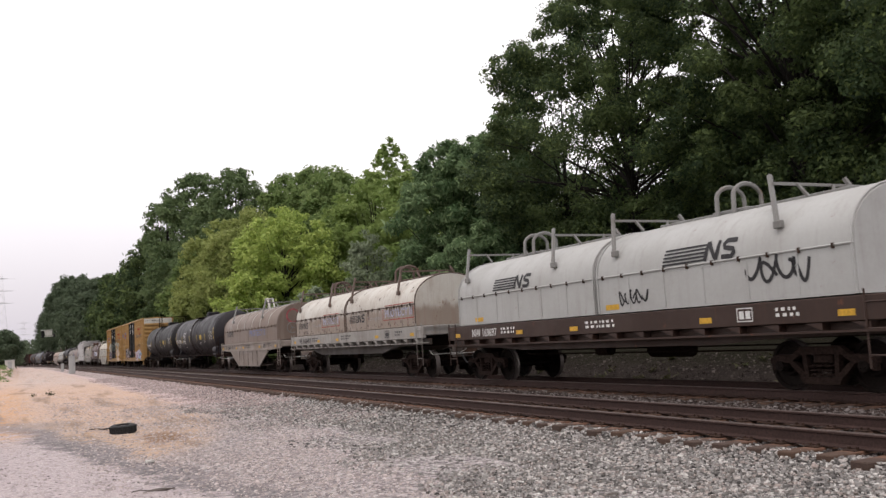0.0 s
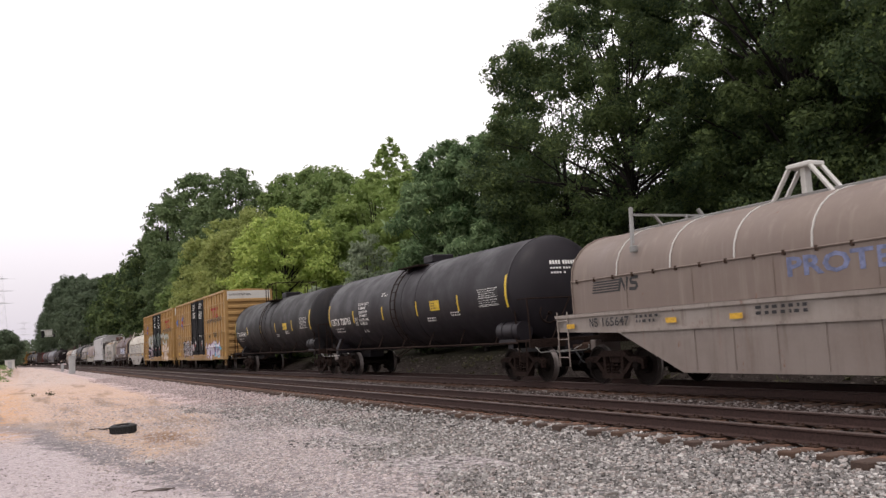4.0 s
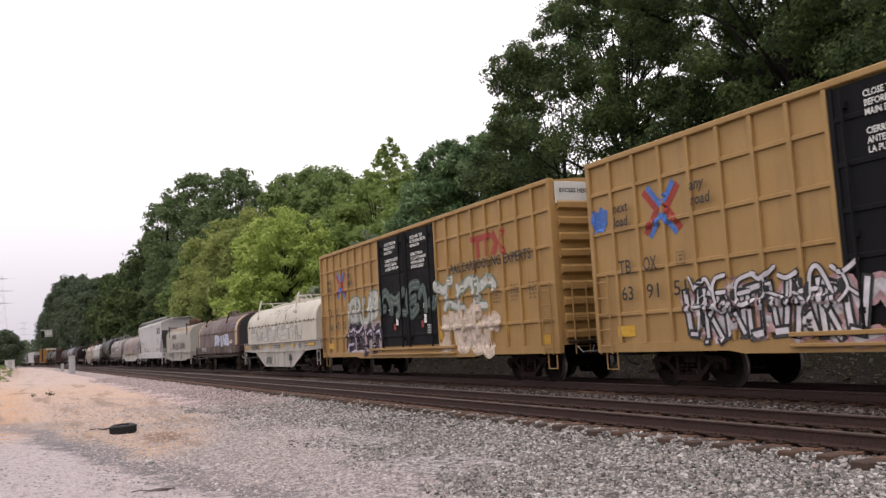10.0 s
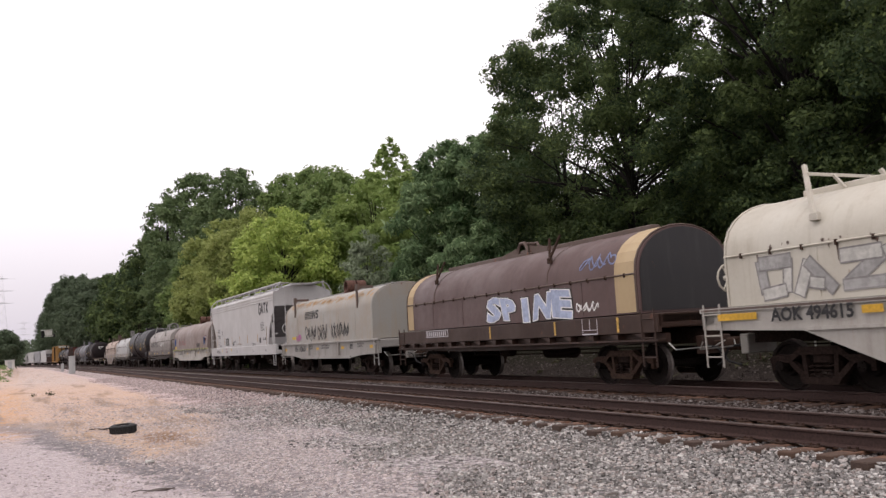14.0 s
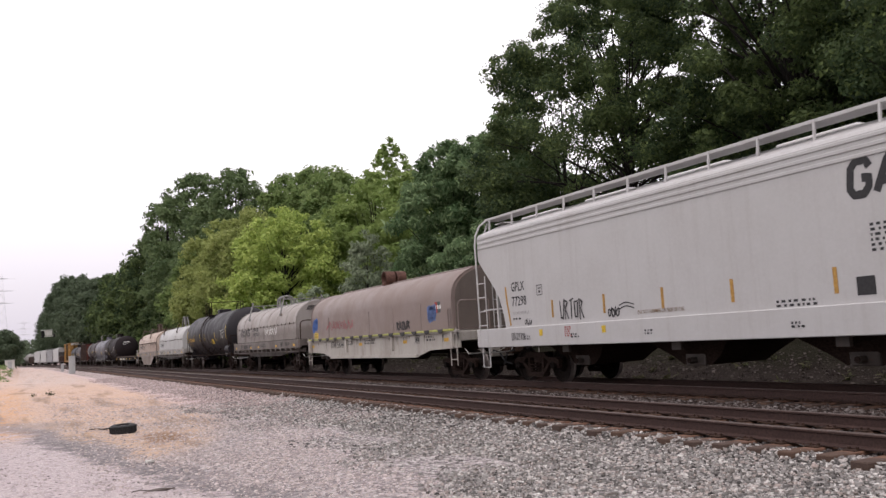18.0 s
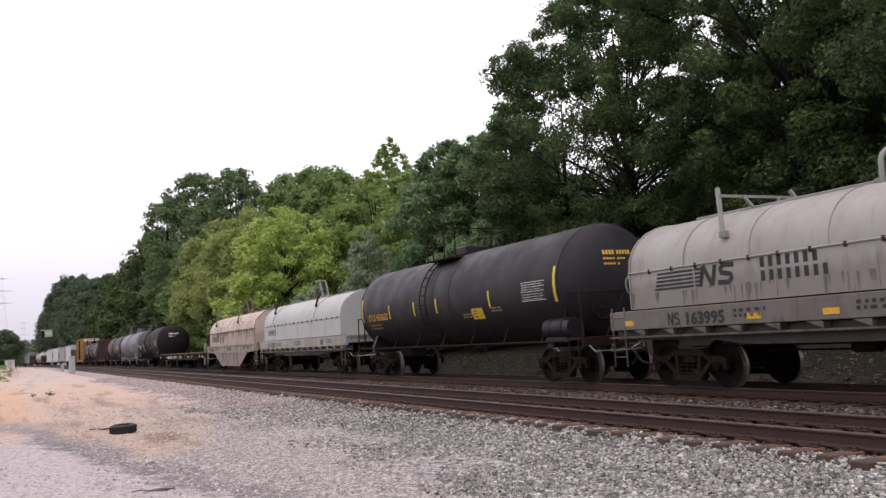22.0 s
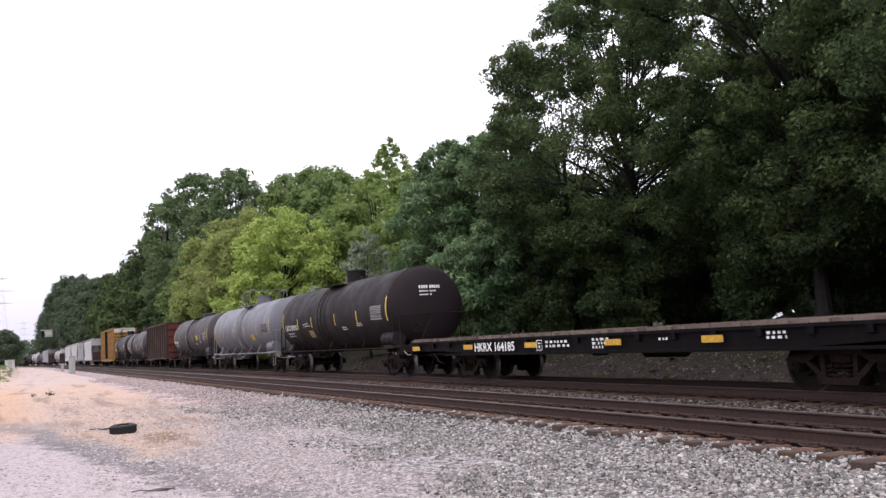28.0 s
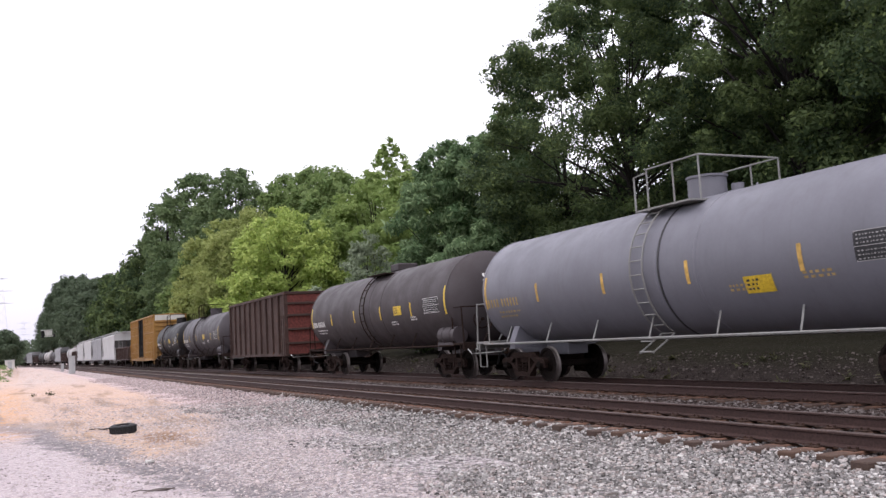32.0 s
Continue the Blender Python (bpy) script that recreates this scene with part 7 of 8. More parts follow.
    while v > lo:
        s *= 1.35
        v = max(lo, v - s)
        low.append(v)
    return low[::-1] + out


def ground_material():
    m, n, l, bsdf = nodes_of("gravel_and_sand")
    co = n.new("ShaderNodeTexCoord").outputs["Object"]
    sep = n.new("ShaderNodeSeparateXYZ")
    l.new(co, sep.inputs[0])
    wobble = noise_node(n, l, co, 0.35, 5, 0.6)
    grit = noise_node(n, l, co, 38, 5, 0.75)
    pebble = n.new("ShaderNodeTexVoronoi")
    pebble.inputs["Scale"].default_value = 17.0
    l.new(co, pebble.inputs["Vector"])
    tones = n.new("ShaderNodeValToRGB")
    for k, (p, c) in enumerate(((0.0, (0.14, 0.125, 0.128)), (0.5, (0.33, 0.295, 0.295)), (1.0, (0.62, 0.565, 0.56)))):
        e = tones.color_ramp.elements[k] if k < 2 else tones.color_ramp.elements.new(1.0)
        e.position, e.color = p, (*c, 1)
    spread = n.new("ShaderNodeSeparateColor")
    l.new(pebble.outputs["Color"], spread.inputs[0])
    l.new(spread.outputs[0], tones.inputs[0])
    gravel = mixed(n, l, ramp(n, l, grit, 0.35, 0.7, 0, 0.5), tones.outputs[0], (0.27, 0.238, 0.235))
    pink = mixed(n, l, ramp(n, l, grit, 0.35, 0.72), (0.36, 0.305, 0.308), (0.66, 0.575, 0.578))
    pink = mixed(n, l, ramp(n, l, spread.outputs[1], 0.3, 0.9, 0.0, 0.55), pink, tones.outputs[0])
    sand = mixed(n, l, ramp(n, l, grit, 0.3, 0.7), (0.44, 0.295, 0.200), (0.61, 0.435, 0.315))
    orange = mixed(n, l, ramp(n, l, grit, 0.3, 0.7), (0.50, 0.27, 0.13), (0.62, 0.37, 0.20))

    def shifted(out, k, add):
        a = n.new("ShaderNodeMath")
        a.operation = "MULTIPLY_ADD"
        a.inputs[1].default_value, a.inputs[2].default_value = k, add
        l.new(out, a.inputs[0])
        return a.outputs[0]

    def plus(a, b):
        q = n.new("ShaderNodeMath")
        q.operation = "ADD"
        l.new(a, q.inputs[0])
        l.new(b, q.inputs[1])
        return q.outputs[0]

    def times(a, b):
        q = n.new("ShaderNodeMath")
        q.operation = "MULTIPLY"
        l.new(a, q.inputs[0])
        l.new(b, q.inputs[1])
        return q.outputs[0]
    speck = noise_node(n, l, co, 3.2, 6, 0.75)
    wx = plus(plus(sep.outputs["X"], shifted(wobble, 2.0, -1.0)), shifted(speck, 1.6, -0.8))
    # dark grey gravel band that runs askew across the lot
    askew = plus(wx, shifted(sep.outputs["Y"], 0.17, -4.35))
    band = times(ramp(n, l, askew, -0.55, -0.15), ramp(n, l, askew, 0.75, 0.25))
    # sand lies between the band and the foot of the shoulder
    edge = n.new("ShaderNodeMath")
    edge.operation = "MINIMUM"
    edge.inputs[1].default_value = 5.2
    l.new(shifted(sep.outputs["Y"], 0.27, -1.5), edge.inputs[0])
    reach = plus(edge.outputs[0], shifted(wx, -1.0, 0.0))
    sandy = times(ramp(n, l, reach, -0.2, 0.7), ramp(n, l, askew, 0.2, 0.7))
    rosy = mixed(n, l, spread.outputs[0], (0.33, 0.245, 0.232), (0.65, 0.535, 0.515))
    stony = mixed(n, l, ramp(n, l, sep.outputs["Y"], 20, 34), gravel, rosy)
    c = mixed(n, l, ramp(n, l, askew, 0.2, 0.5), pink, stony)
    mottle = ramp(n, l, speck, 0.36, 0.62, 0.25, 0.92)
    c = mixed(n, l, times(sandy, mottle), c, sand)
    c = mixed(n, l, times(band, ramp(n, l, speck, 0.3, 0.6, 0.4, 0.95)), c, mixed(n, l, 0.70, gravel, (0.105, 0.102, 0.106)))
    rusty = times(ramp(n, l, wx, 0.6, -0.3), times(ramp(n, l, sep.outputs["Y"], 19, 26), ramp(n, l, speck, 0.4, 0.6, 0.0, 0.8)))
    c = mixed(n, l, rusty, c, orange)
    ruts = noise_node(n, l, co, 1.0, 4, 0.6, (1.1, 0.12, 1.0))
    c = mixed(n, l, times(sandy, ramp(n, l, ruts, 0.52, 0.66, 0.0, 0.6)), c, (0.20, 0.145, 0.10))
    pale = times(ramp(n, l, sep.outputs["Y"], 55, 80), times(sandy, ramp(n, l, speck, 0.45, 0.6)))
    c = mixed(n, l, pale, c, (0.50, 0.45, 0.445))
    def blot(cx, cy, rx, ry):
        """A stain of its own shape, ragged by the noise."""
        a, b = shifted(wx, 1 / rx, -cx / rx), shifted(sep.outputs["Y"], 1 / ry, -cy / ry)
        return ramp(n, l, plus(times(a, a), times(b, b)), 1.3, 0.25)
    c = mixed(n, l, times(blot(2.75, 20.0, 0.55, 1.5), ramp(n, l, speck, 0.3, 0.6, 0.3, 0.9)), c, (0.215, 0.128, 0.080))
    c = mixed(n, l, times(blot(4.9, 20.6, 1.0, 1.0), ramp(n, l, speck, 0.3, 0.6, 0.3, 0.85)), c, (0.155, 0.140, 0.125))
    c = mixed(n, l, times(blot(0.2, 27.0, 1.3, 2.0), ramp(n, l, speck, 0.35, 0.6, 0.1, 0.7)), c, (0.28, 0.25, 0.245))
    chips = n.new("ShaderNodeTexVoronoi")
    chips.inputs["Scale"].default_value = 9.0
    l.new(co, chips.inputs["Vector"])
    c = mixed(n, l, times(ramp(n, l, chips.outputs["Distance"], 0.26, 0.12), ramp(n, l, speck, 0.42, 0.62, 0.0, 0.7)), c, (0.16, 0.13, 0.125))
    # soil and dry litter on the bank behind the line, with painted-in shade
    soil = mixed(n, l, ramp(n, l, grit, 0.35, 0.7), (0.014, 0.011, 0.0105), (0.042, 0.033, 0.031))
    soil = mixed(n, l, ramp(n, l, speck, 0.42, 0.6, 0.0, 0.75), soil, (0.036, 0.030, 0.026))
    # upper bank: dark growth with the shade of the wood in its colour
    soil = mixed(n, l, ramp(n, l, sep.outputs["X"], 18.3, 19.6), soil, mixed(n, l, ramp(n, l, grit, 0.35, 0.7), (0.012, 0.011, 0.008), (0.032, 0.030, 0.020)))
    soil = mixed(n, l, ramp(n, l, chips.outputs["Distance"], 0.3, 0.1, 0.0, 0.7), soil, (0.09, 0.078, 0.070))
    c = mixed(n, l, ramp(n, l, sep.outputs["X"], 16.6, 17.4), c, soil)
    grass = mixed(n, l, ramp(n, l, grit, 0.35, 0.7), (0.05, 0.085, 0.025), (0.10, 0.14, 0.05))
    c = mixed(n, l, ramp(n, l, sep.outputs["X"], -3.0, -5.0), c, grass)
    l.new(c, bsdf.inputs["Base Color"])
    bsdf.inputs["Roughness"].default_value, bsdf.inputs["Specular IOR Level"].default_value = 0.95, 0.03
    h = plus(shifted(pebble.outputs["Distance"], -0.8, 0.8), shifted(grit, 0.7, 0))
    bumped(n, l, bsdf, h, 0.9, 0.035)
    return m


def build_ground():
    xs = axis_steps(-1500, 1500, -4.0, 22.0, 0.32)
    ys = axis_steps(-400, 2600, 3.0, 60.0, 0.45)
    verts = [(x, y, ground_z(x, y)) for y in ys for x in xs]
    n = len(xs)
    faces = [(j * n + i, j * n + i + 1, (j + 1) * n + i + 1, (j + 1) * n + i) for j in range(len(ys) - 1) for i in range(n - 1)]
    me = bpy.data.meshes.new("ground")
    me.from_pydata(verts, [], faces)
    me.polygons.foreach_set("use_smooth", [True] * len(me.polygons))
    me.materials.append(ground_material())
    return tagged(new("ground", me), "gravel lot with pinkish grit, sand and a soil bank", "ground", kind="structure")


build_ground()

# ---------------------------------------------------------------- rails, ties, ballast
RAIL = plain("brown_rail_steel", (0.046, 0.025, 0.021), 0.75, 0.15, 26, 0.35, 0.2)
RAIL_HEAD = plain("worn_rail_head", (0.10, 0.072, 0.064), 0.5, 0.5, 26, 0.3, 0.1)


def tie_material():
    """Oily timber, rust-stained where the rails sit."""
    m, n, l, bsdf = nodes_of("oily_timber_tie")
    co = n.new("ShaderNodeTexCoord").outputs["Object"]
    rnd = n.new("ShaderNodeObjectInfo").outputs["Random"]
    grain = noise_node(n, l, co, 9.0, 5, 0.7, (0.25, 3.0, 3.0))
    patch = noise_node(n, l, co, 3.0, 4, 0.7)
    c = mixed(n, l, grain, (0.030, 0.021, 0.018), (0.100, 0.066, 0.052))
    c = mixed(n, l, ramp(n, l, rnd, 0.6, 0.95, 0, 0.5), c, (0.095, 0.054, 0.034))
    sep = n.new("ShaderNodeSeparateXYZ")
    l.new(co, sep.inputs[0])
    far = n.new("ShaderNodeMath")
    far.operation = "ABSOLUTE"
    l.new(sep.outputs["X"], far.inputs[0])
    off = n.new("ShaderNodeMath")
    off.operation = "SUBTRACT"
    off.inputs[1].default_value = 0.84
    l.new(far.outputs[0], off.inputs[0])
    dist = n.new("ShaderNodeMath")
    dist.operation = "ABSOLUTE"
    l.new(off.outputs[0], dist.inputs[0])
    stain = n.new("ShaderNodeMath")
    stain.operation = "MULTIPLY"
    l.new(ramp(n, l, dist.outputs[0], 0.36, 0.08), stain.inputs[0])
    l.new(ramp(n, l, patch, 0.36, 0.6, 0.1, 0.85), stain.inputs[1])
    c = mixed(n, l, stain.outputs[0], c, (0.185, 0.098, 0.066))
    l.new(c, bsdf.inputs["Base Color"])
    bsdf.inputs["Roughness"].default_value, bsdf.inputs["Specular IOR Level"].default_value = 0.85, 0.2
    bumped(n, l, bsdf, grain, 0.5, 0.01)
    return m


TIE = tie_material()
BALLAST = pieces("grey_ballast_stone", [(0.040, 0.037, 0.036), (0.22, 0.208, 0.200), (0.48, 0.457, 0.436), (0.080, 0.075, 0.072), (0.64, 0.617, 0.590), (0.39, 0.328, 0.300), (0.15, 0.143, 0.138), (0.31, 0.294, 0.281), (0.115, 0.095, 0.084)], 0.9, 30, True)
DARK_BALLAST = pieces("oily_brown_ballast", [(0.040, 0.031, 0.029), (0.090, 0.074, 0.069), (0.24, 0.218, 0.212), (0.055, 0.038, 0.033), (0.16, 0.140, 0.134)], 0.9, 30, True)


def line_points(centre, off, ys):
    out = []
    for y in ys:
        x, turn = on_line(centre, y)
        a = math.radians(turn)
        out.append((x + off * math.cos(a), y + off * math.sin(a)))
    return out


RAIL_YS = [-120 + 4 * k for k in range(120)] + [360 + 10 * k for k in range(24)]


def rail_shape(centre, off, outline):
    s = Shape()
    s.loft([[(x + px, y, pz) for px, pz in outline] for x, y in line_points(centre, off, RAIL_YS)])
    return s


def build_track(name, centre, label, near):
    track = thing(name, label, "railway track", kind="structure")
    web = [(-0.07, -0.18), (0.07, -0.18), (0.07, -0.165), (0.012, -0.145), (0.010, -0.045), (0.034, -0.032), (0.034, -0.012), (-0.034, -0.012), (-0.034, -0.032), (-0.010, -0.045), (-0.012, -0.145), (-0.07, -0.165)]
    head = [(-0.034, -0.011), (-0.028, -0.001), (-0.015, 0.0), (0.015, 0.0), (0.028, -0.001), (0.034, -0.011)]
    for off in (-0.7525, 0.7525):
        r = part("rail", rail_shape(centre, off, web), RAIL, track)
        part("rail_head", rail_shape(centre, off, head), RAIL_HEAD, r)
    rng = random.Random(int(centre * 10))
    tie_mesh = [Shape().box(-1.37, 1.37, -0.115, 0.115, -0.37, -0.192, 0.012).mesh("tie", TIE) for _ in range(1)]
    plates = Shape()
    rest = Shape()
    y = 2.0
    count = 0
    while y < 330:
        x, turn = on_line(centre, y)
        if count < (220 if near else 110):
            o = part("tie", tie_mesh[0], None, track)
            o.location = (x + rng.uniform(-0.06, 0.06), y, rng.uniform(-0.012, 0.004))
            o.rotation_euler = (0, 0, radians(turn + rng.uniform(-1.0, 1.0)))
        else:
            rest.box(x - 1.37, x + 1.37, y - 0.115, y + 0.115, -0.37, -0.195)
        if y < 60:
            for off in (-0.7525, 0.7525):
                plates.box(x + off - 0.17, x + off + 0.17, y - 0.09, y + 0.09, -0.19, -0.178)
                for q, w in ((-1, -0.05), (1, 0.05), (-1, 0.06)):
                    plates.box(x + off + q * 0.085 - 0.012, x + off + q * 0.085 + 0.012, y + w - 0.012, y + w + 0.012, -0.18, -0.15)
        count += 1
        y += 0.52 + rng.uniform(-0.02, 0.02)
    tagged(part("far_ties", rest, TIE, track), kind="stuff")
    tagged(part("tie_plates", plates, STEEL_RUST, track), kind="stuff")
    return track


build_track("track_1", TRACK_A, "rusty brown rails on weathered timber ties", True)
build_track("track_2", TRACK_B, "rails under the train on dark oily ties", False)


def bed_sheet():
    """Crushed-stone bed under both lines."""
    s = Shape()
    offs = [(-3.5, -0.50), (-2.6, -0.39), (-1.7, -0.335), (-1.42, -0.30), (-1.25, -0.228), (1.3, -0.228), (2.2, -0.25), (3.2, -0.225), (5.8, -0.225), (6.3, -0.30), (7.4, -0.62)]
    rows = []
    for y in RAIL_YS:
        x, _ = on_line(TRACK_A, y)
        rows.append([(x + a, y, z) for a, z in offs])
    n = len(offs)
    s.add([p for r in rows for p in r], [(j * n + i, j * n + i + 1, (j + 1) * n + i + 1, (j + 1) * n + i) for j in range(len(rows) - 1) for i in range(n - 1)])
    m, nn, l, bsdf = nodes_of("crushed_stone_bed")
    co = nn.new("ShaderNodeTexCoord").outputs["Object"]
    v = nn.new("ShaderNodeTexVoronoi")
    v.inputs["Scale"].default_value = 19.0
    l.new(co, v.inputs["Vector"])
    sp = nn.new("ShaderNodeSeparateColor")
    l.new(v.outputs["Color"], sp.inputs[0])
    g = noise_node(nn, l, co, 30, 4)
    # near bed painted dark, as shade in the gaps between loose stones
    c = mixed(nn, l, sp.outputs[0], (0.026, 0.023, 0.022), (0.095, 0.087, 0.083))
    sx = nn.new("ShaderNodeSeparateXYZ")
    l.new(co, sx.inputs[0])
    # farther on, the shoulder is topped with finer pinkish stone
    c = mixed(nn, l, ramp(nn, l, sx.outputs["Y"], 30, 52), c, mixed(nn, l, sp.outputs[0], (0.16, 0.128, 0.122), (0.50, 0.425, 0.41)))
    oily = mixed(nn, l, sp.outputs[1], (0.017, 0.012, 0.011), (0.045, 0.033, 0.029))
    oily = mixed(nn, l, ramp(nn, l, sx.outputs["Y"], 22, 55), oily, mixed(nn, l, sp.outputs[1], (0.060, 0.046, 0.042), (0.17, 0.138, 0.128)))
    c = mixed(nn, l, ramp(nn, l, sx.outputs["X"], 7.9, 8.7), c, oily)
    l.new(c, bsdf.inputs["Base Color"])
    bsdf.inputs["Roughness"].default_value, bsdf.inputs["Specular IOR Level"].default_value = 0.95, 0.03
    bumped(nn, l, bsdf, v.outputs["Distance"], 0.8, 0.03)
    return tagged(new("ballast_bed", s.mesh("ballast_bed", m)), "crushed grey stone bed under the rails", "ballast", kind="structure")


bed_sheet()


def scatter_stones(name, material, spots, seed, label):
    """Loose crushed stones: one faceted lump per spot (x, y, z, size)."""
    rng = np.random.default_rng(seed)
    ico = np.array([(i, j, k) for k in (-1, 1) for j in (-1, 1) for i in (-1, 1)], float) * 0.62
    tri = np.array([(4, 5, 7), (4, 7, 6), (0, 1, 5), (0, 5, 4), (2, 6, 7), (2, 7, 3), (0, 4, 6), (0, 6, 2), (1, 3, 7), (1, 7, 5)])
    n = len(spots)
    v = ico[None] * (1 + rng.uniform(-0.42, 0.34, (n, 8, 3))) * rng.uniform(0.52, 1.38, (n, 1, 3))
    a = rng.uniform(0, 6.28, n)
    b = rng.uniform(-0.5, 0.5, n)
    ca, sa, cb, sb = np.cos(a)[:, None], np.sin(a)[:, None], np.cos(b)[:, None], np.sin(b)[:, None]
    x, y, z = v[..., 0] * ca - v[..., 1] * sa, v[..., 0] * sa + v[..., 1] * ca, v[..., 2]
    x, z = x * cb - z * sb, x * sb + z * cb
    p = np.stack([x, y, z * 0.8], -1) * (spots[:, 3] / 2)[:, None, None] + spots[:, None, :3]
    f = tri[None] + (np.arange(n) * 8)[:, None, None]
    me = bpy.data.meshes.new(name)
    me.vertices.add(n * 8)
    me.vertices.foreach_set("co", p.reshape(-1).astype(np.float32))
    me.loops.add(n * 30)
    me.loops.foreach_set("vertex_index", f.reshape(-1).astype(np.int32))
    me.polygons.add(n * 10)
    me.polygons.foreach_set("loop_start", np.arange(0, n * 30, 3, dtype=np.int32))
    me.update(calc_edges=True)
    me.validate()
    me.materials.append(material)
    return tagged(new(name, me), label, "ballast", kind="stuff")


def bed_height(e):
    return np.interp(e, [0, 2.0, 5.5, 6.1, 6.73, 7.63, 7.91, 8.08, 10.63, 11.53, 12.53, 15.13, 15.63], [-0.43, -0.43, -0.40, -0.405, -0.39, -0.335, -0.30, -0.228, -0.228, -0.25, -0.225, -0.225, -0.28])


def stone_spots(seed, n, x0, x1, y0, y1, lo, hi, power=1.0, feather=0.0):
    rng = np.random.default_rng(seed)
    y = y0 + (y1 - y0) * rng.uniform(0, 1, n) ** power
    x = rng.uniform(x0, x1, n)
    drift = np.array([bend(v) for v in y])
    if feather:
        keep = rng.uniform(0, 1, n) < np.clip((x - x0) / feather + 0.35 * np.sin(y * 1.7) + 0.25 * np.sin(y * 0.6 + x * 2), 0, 1)
        x, y, drift = x[keep], y[keep], drift[keep]
        n = len(x)
    size = rng.uniform(lo, hi, n) * np.where(rng.uniform(0, 1, n) < 0.06, 1.5, 1.0)
    return np.stack([x - drift, y, bed_height(x) + rng.uniform(-0.01, 0.014, n), size], 1)


near = np.concatenate([stone_spots(1, 44000, 4.2, 8.3, 4.5, 15, 0.026, 0.062, 1.2, 0.9), stone_spots(2, 18000, 4.3, 8.3, 15, 30, 0.034, 0.070, 1.1, 1.8)])
scatter_stones("ballast_stones", BALLAST, near, 5, "loose grey crushed stones on the shoulder")
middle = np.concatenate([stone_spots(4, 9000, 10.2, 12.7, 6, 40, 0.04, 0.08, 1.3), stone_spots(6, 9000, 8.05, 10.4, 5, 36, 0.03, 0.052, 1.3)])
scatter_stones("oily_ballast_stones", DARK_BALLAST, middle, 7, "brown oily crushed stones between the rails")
# rubble colours lowered to match the painted shade on the bank
BANK_STONE = pieces("shade_toned_bank_rubble", [(0.016, 0.012, 0.011), (0.046, 0.036, 0.033), (0.14, 0.120, 0.110), (0.030, 0.023, 0.021)], 0.9, 30, True)
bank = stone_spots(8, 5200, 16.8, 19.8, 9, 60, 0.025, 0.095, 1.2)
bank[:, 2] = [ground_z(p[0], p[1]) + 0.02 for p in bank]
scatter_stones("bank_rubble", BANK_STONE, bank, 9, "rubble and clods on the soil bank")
shoulder = np.concatenate([stone_spots(3, 16000, 5.0, 8.0, 27, 78, 0.045, 0.085, 1.25, 1.4), stone_spots(15, 4500, 4.6, 7.6, 19, 32, 0.03, 0.06, 1.0, 1.6)])
lot = np.concatenate([stone_spots(10, 5500, -1.4, 3.4, 9.0, 48, 0.015, 0.055, 1.6), stone_spots(14, 4500, 1.0, 5.0, 13, 40, 0.03, 0.065, 1.3), stone_spots(12, 10000, 1.7, 4.7, 8.0, 17, 0.02, 0.05, 1.1, 1.6), stone_spots(13, 5500, 2.6, 5.6, 16, 32, 0.03, 0.06, 1.2, 1.8)])
lot[:, 2] = [ground_z(p[0], p[1]) for p in lot]
LOT_STONE = pieces("lot_pebble", [(0.17, 0.15, 0.15), (0.42, 0.36, 0.345), (0.64, 0.56, 0.54), (0.26, 0.23, 0.228), (0.52, 0.44, 0.41), (0.36, 0.315, 0.31)], 0.9, 30, True)
ROSY_STONE = pieces("pinkish_crushed_stone", [(0.26, 0.20, 0.195), (0.46, 0.375, 0.36), (0.64, 0.55, 0.535), (0.19, 0.16, 0.158), (0.42, 0.315, 0.295), (0.34, 0.30, 0.297)], 0.9, 30, True)
scatter_stones("shoulder_stones", ROSY_STONE, shoulder, 16, "pinkish crushed stones on the shoulder")
scatter_stones("lot_pebbles", LOT_STONE, lot, 11, "scattered pebbles on the pink gravel lot")


# ---------------------------------------------------------------- trees
BARK = plain("grey_brown_bark", (0.024, 0.020, 0.018), 0.9, 0, 16, 0.45, 0.8, 0.02)
LEAF_DARK = leafage("dark_green_leaves", [(0.022, 0.037, 0.022), (0.066, 0.103, 0.047), (0.035, 0.058, 0.031), (0.150, 0.194, 0.068)], 0.42)
LEAF_MID = leafage("mid_green_leaves", [(0.100, 0.160, 0.058), (0.174, 0.243, 0.086), (0.132, 0.200, 0.070), (0.232, 0.296, 0.112)], 0.42)
LEAF_MID2 = leafage("olive_green_leaves", [(0.064, 0.102, 0.050), (0.112, 0.160, 0.072), (0.084, 0.128, 0.058), (0.168, 0.218, 0.100)], 0.40)
LEAF_LIGHT = leafage("light_green_leaves", [(0.136, 0.206, 0.058), (0.208, 0.284, 0.084), (0.168, 0.242, 0.070), (0.268, 0.338, 0.118)], 0.42)
LEAF_OLIVE = leafage("olive_green_leaves", [(0.160, 0.205, 0.062), (0.250, 0.295, 0.094), (0.198, 0.246, 0.076), (0.335, 0.365, 0.135)], 0.42)
LEAF_YELLOW = leafage("yellow_green_leaves", [(0.190, 0.275, 0.066), (0.330, 0.420, 0.110), (0.245, 0.330, 0.084), (0.465, 0.540, 0.165)], 0.42)
LEAF_SUMAC = leafage("deep_green_compound_leaves", [(0.034, 0.068, 0.031), (0.095, 0.165, 0.072), (0.055, 0.104, 0.046), (0.285, 0.380, 0.195)], 0.38)
LEAF_BLUE = leafage("grey_green_leaves", [(0.150, 0.195, 0.115), (0.230, 0.280, 0.180), (0.190, 0.235, 0.145), (0.310, 0.350, 0.250)], 0.35)
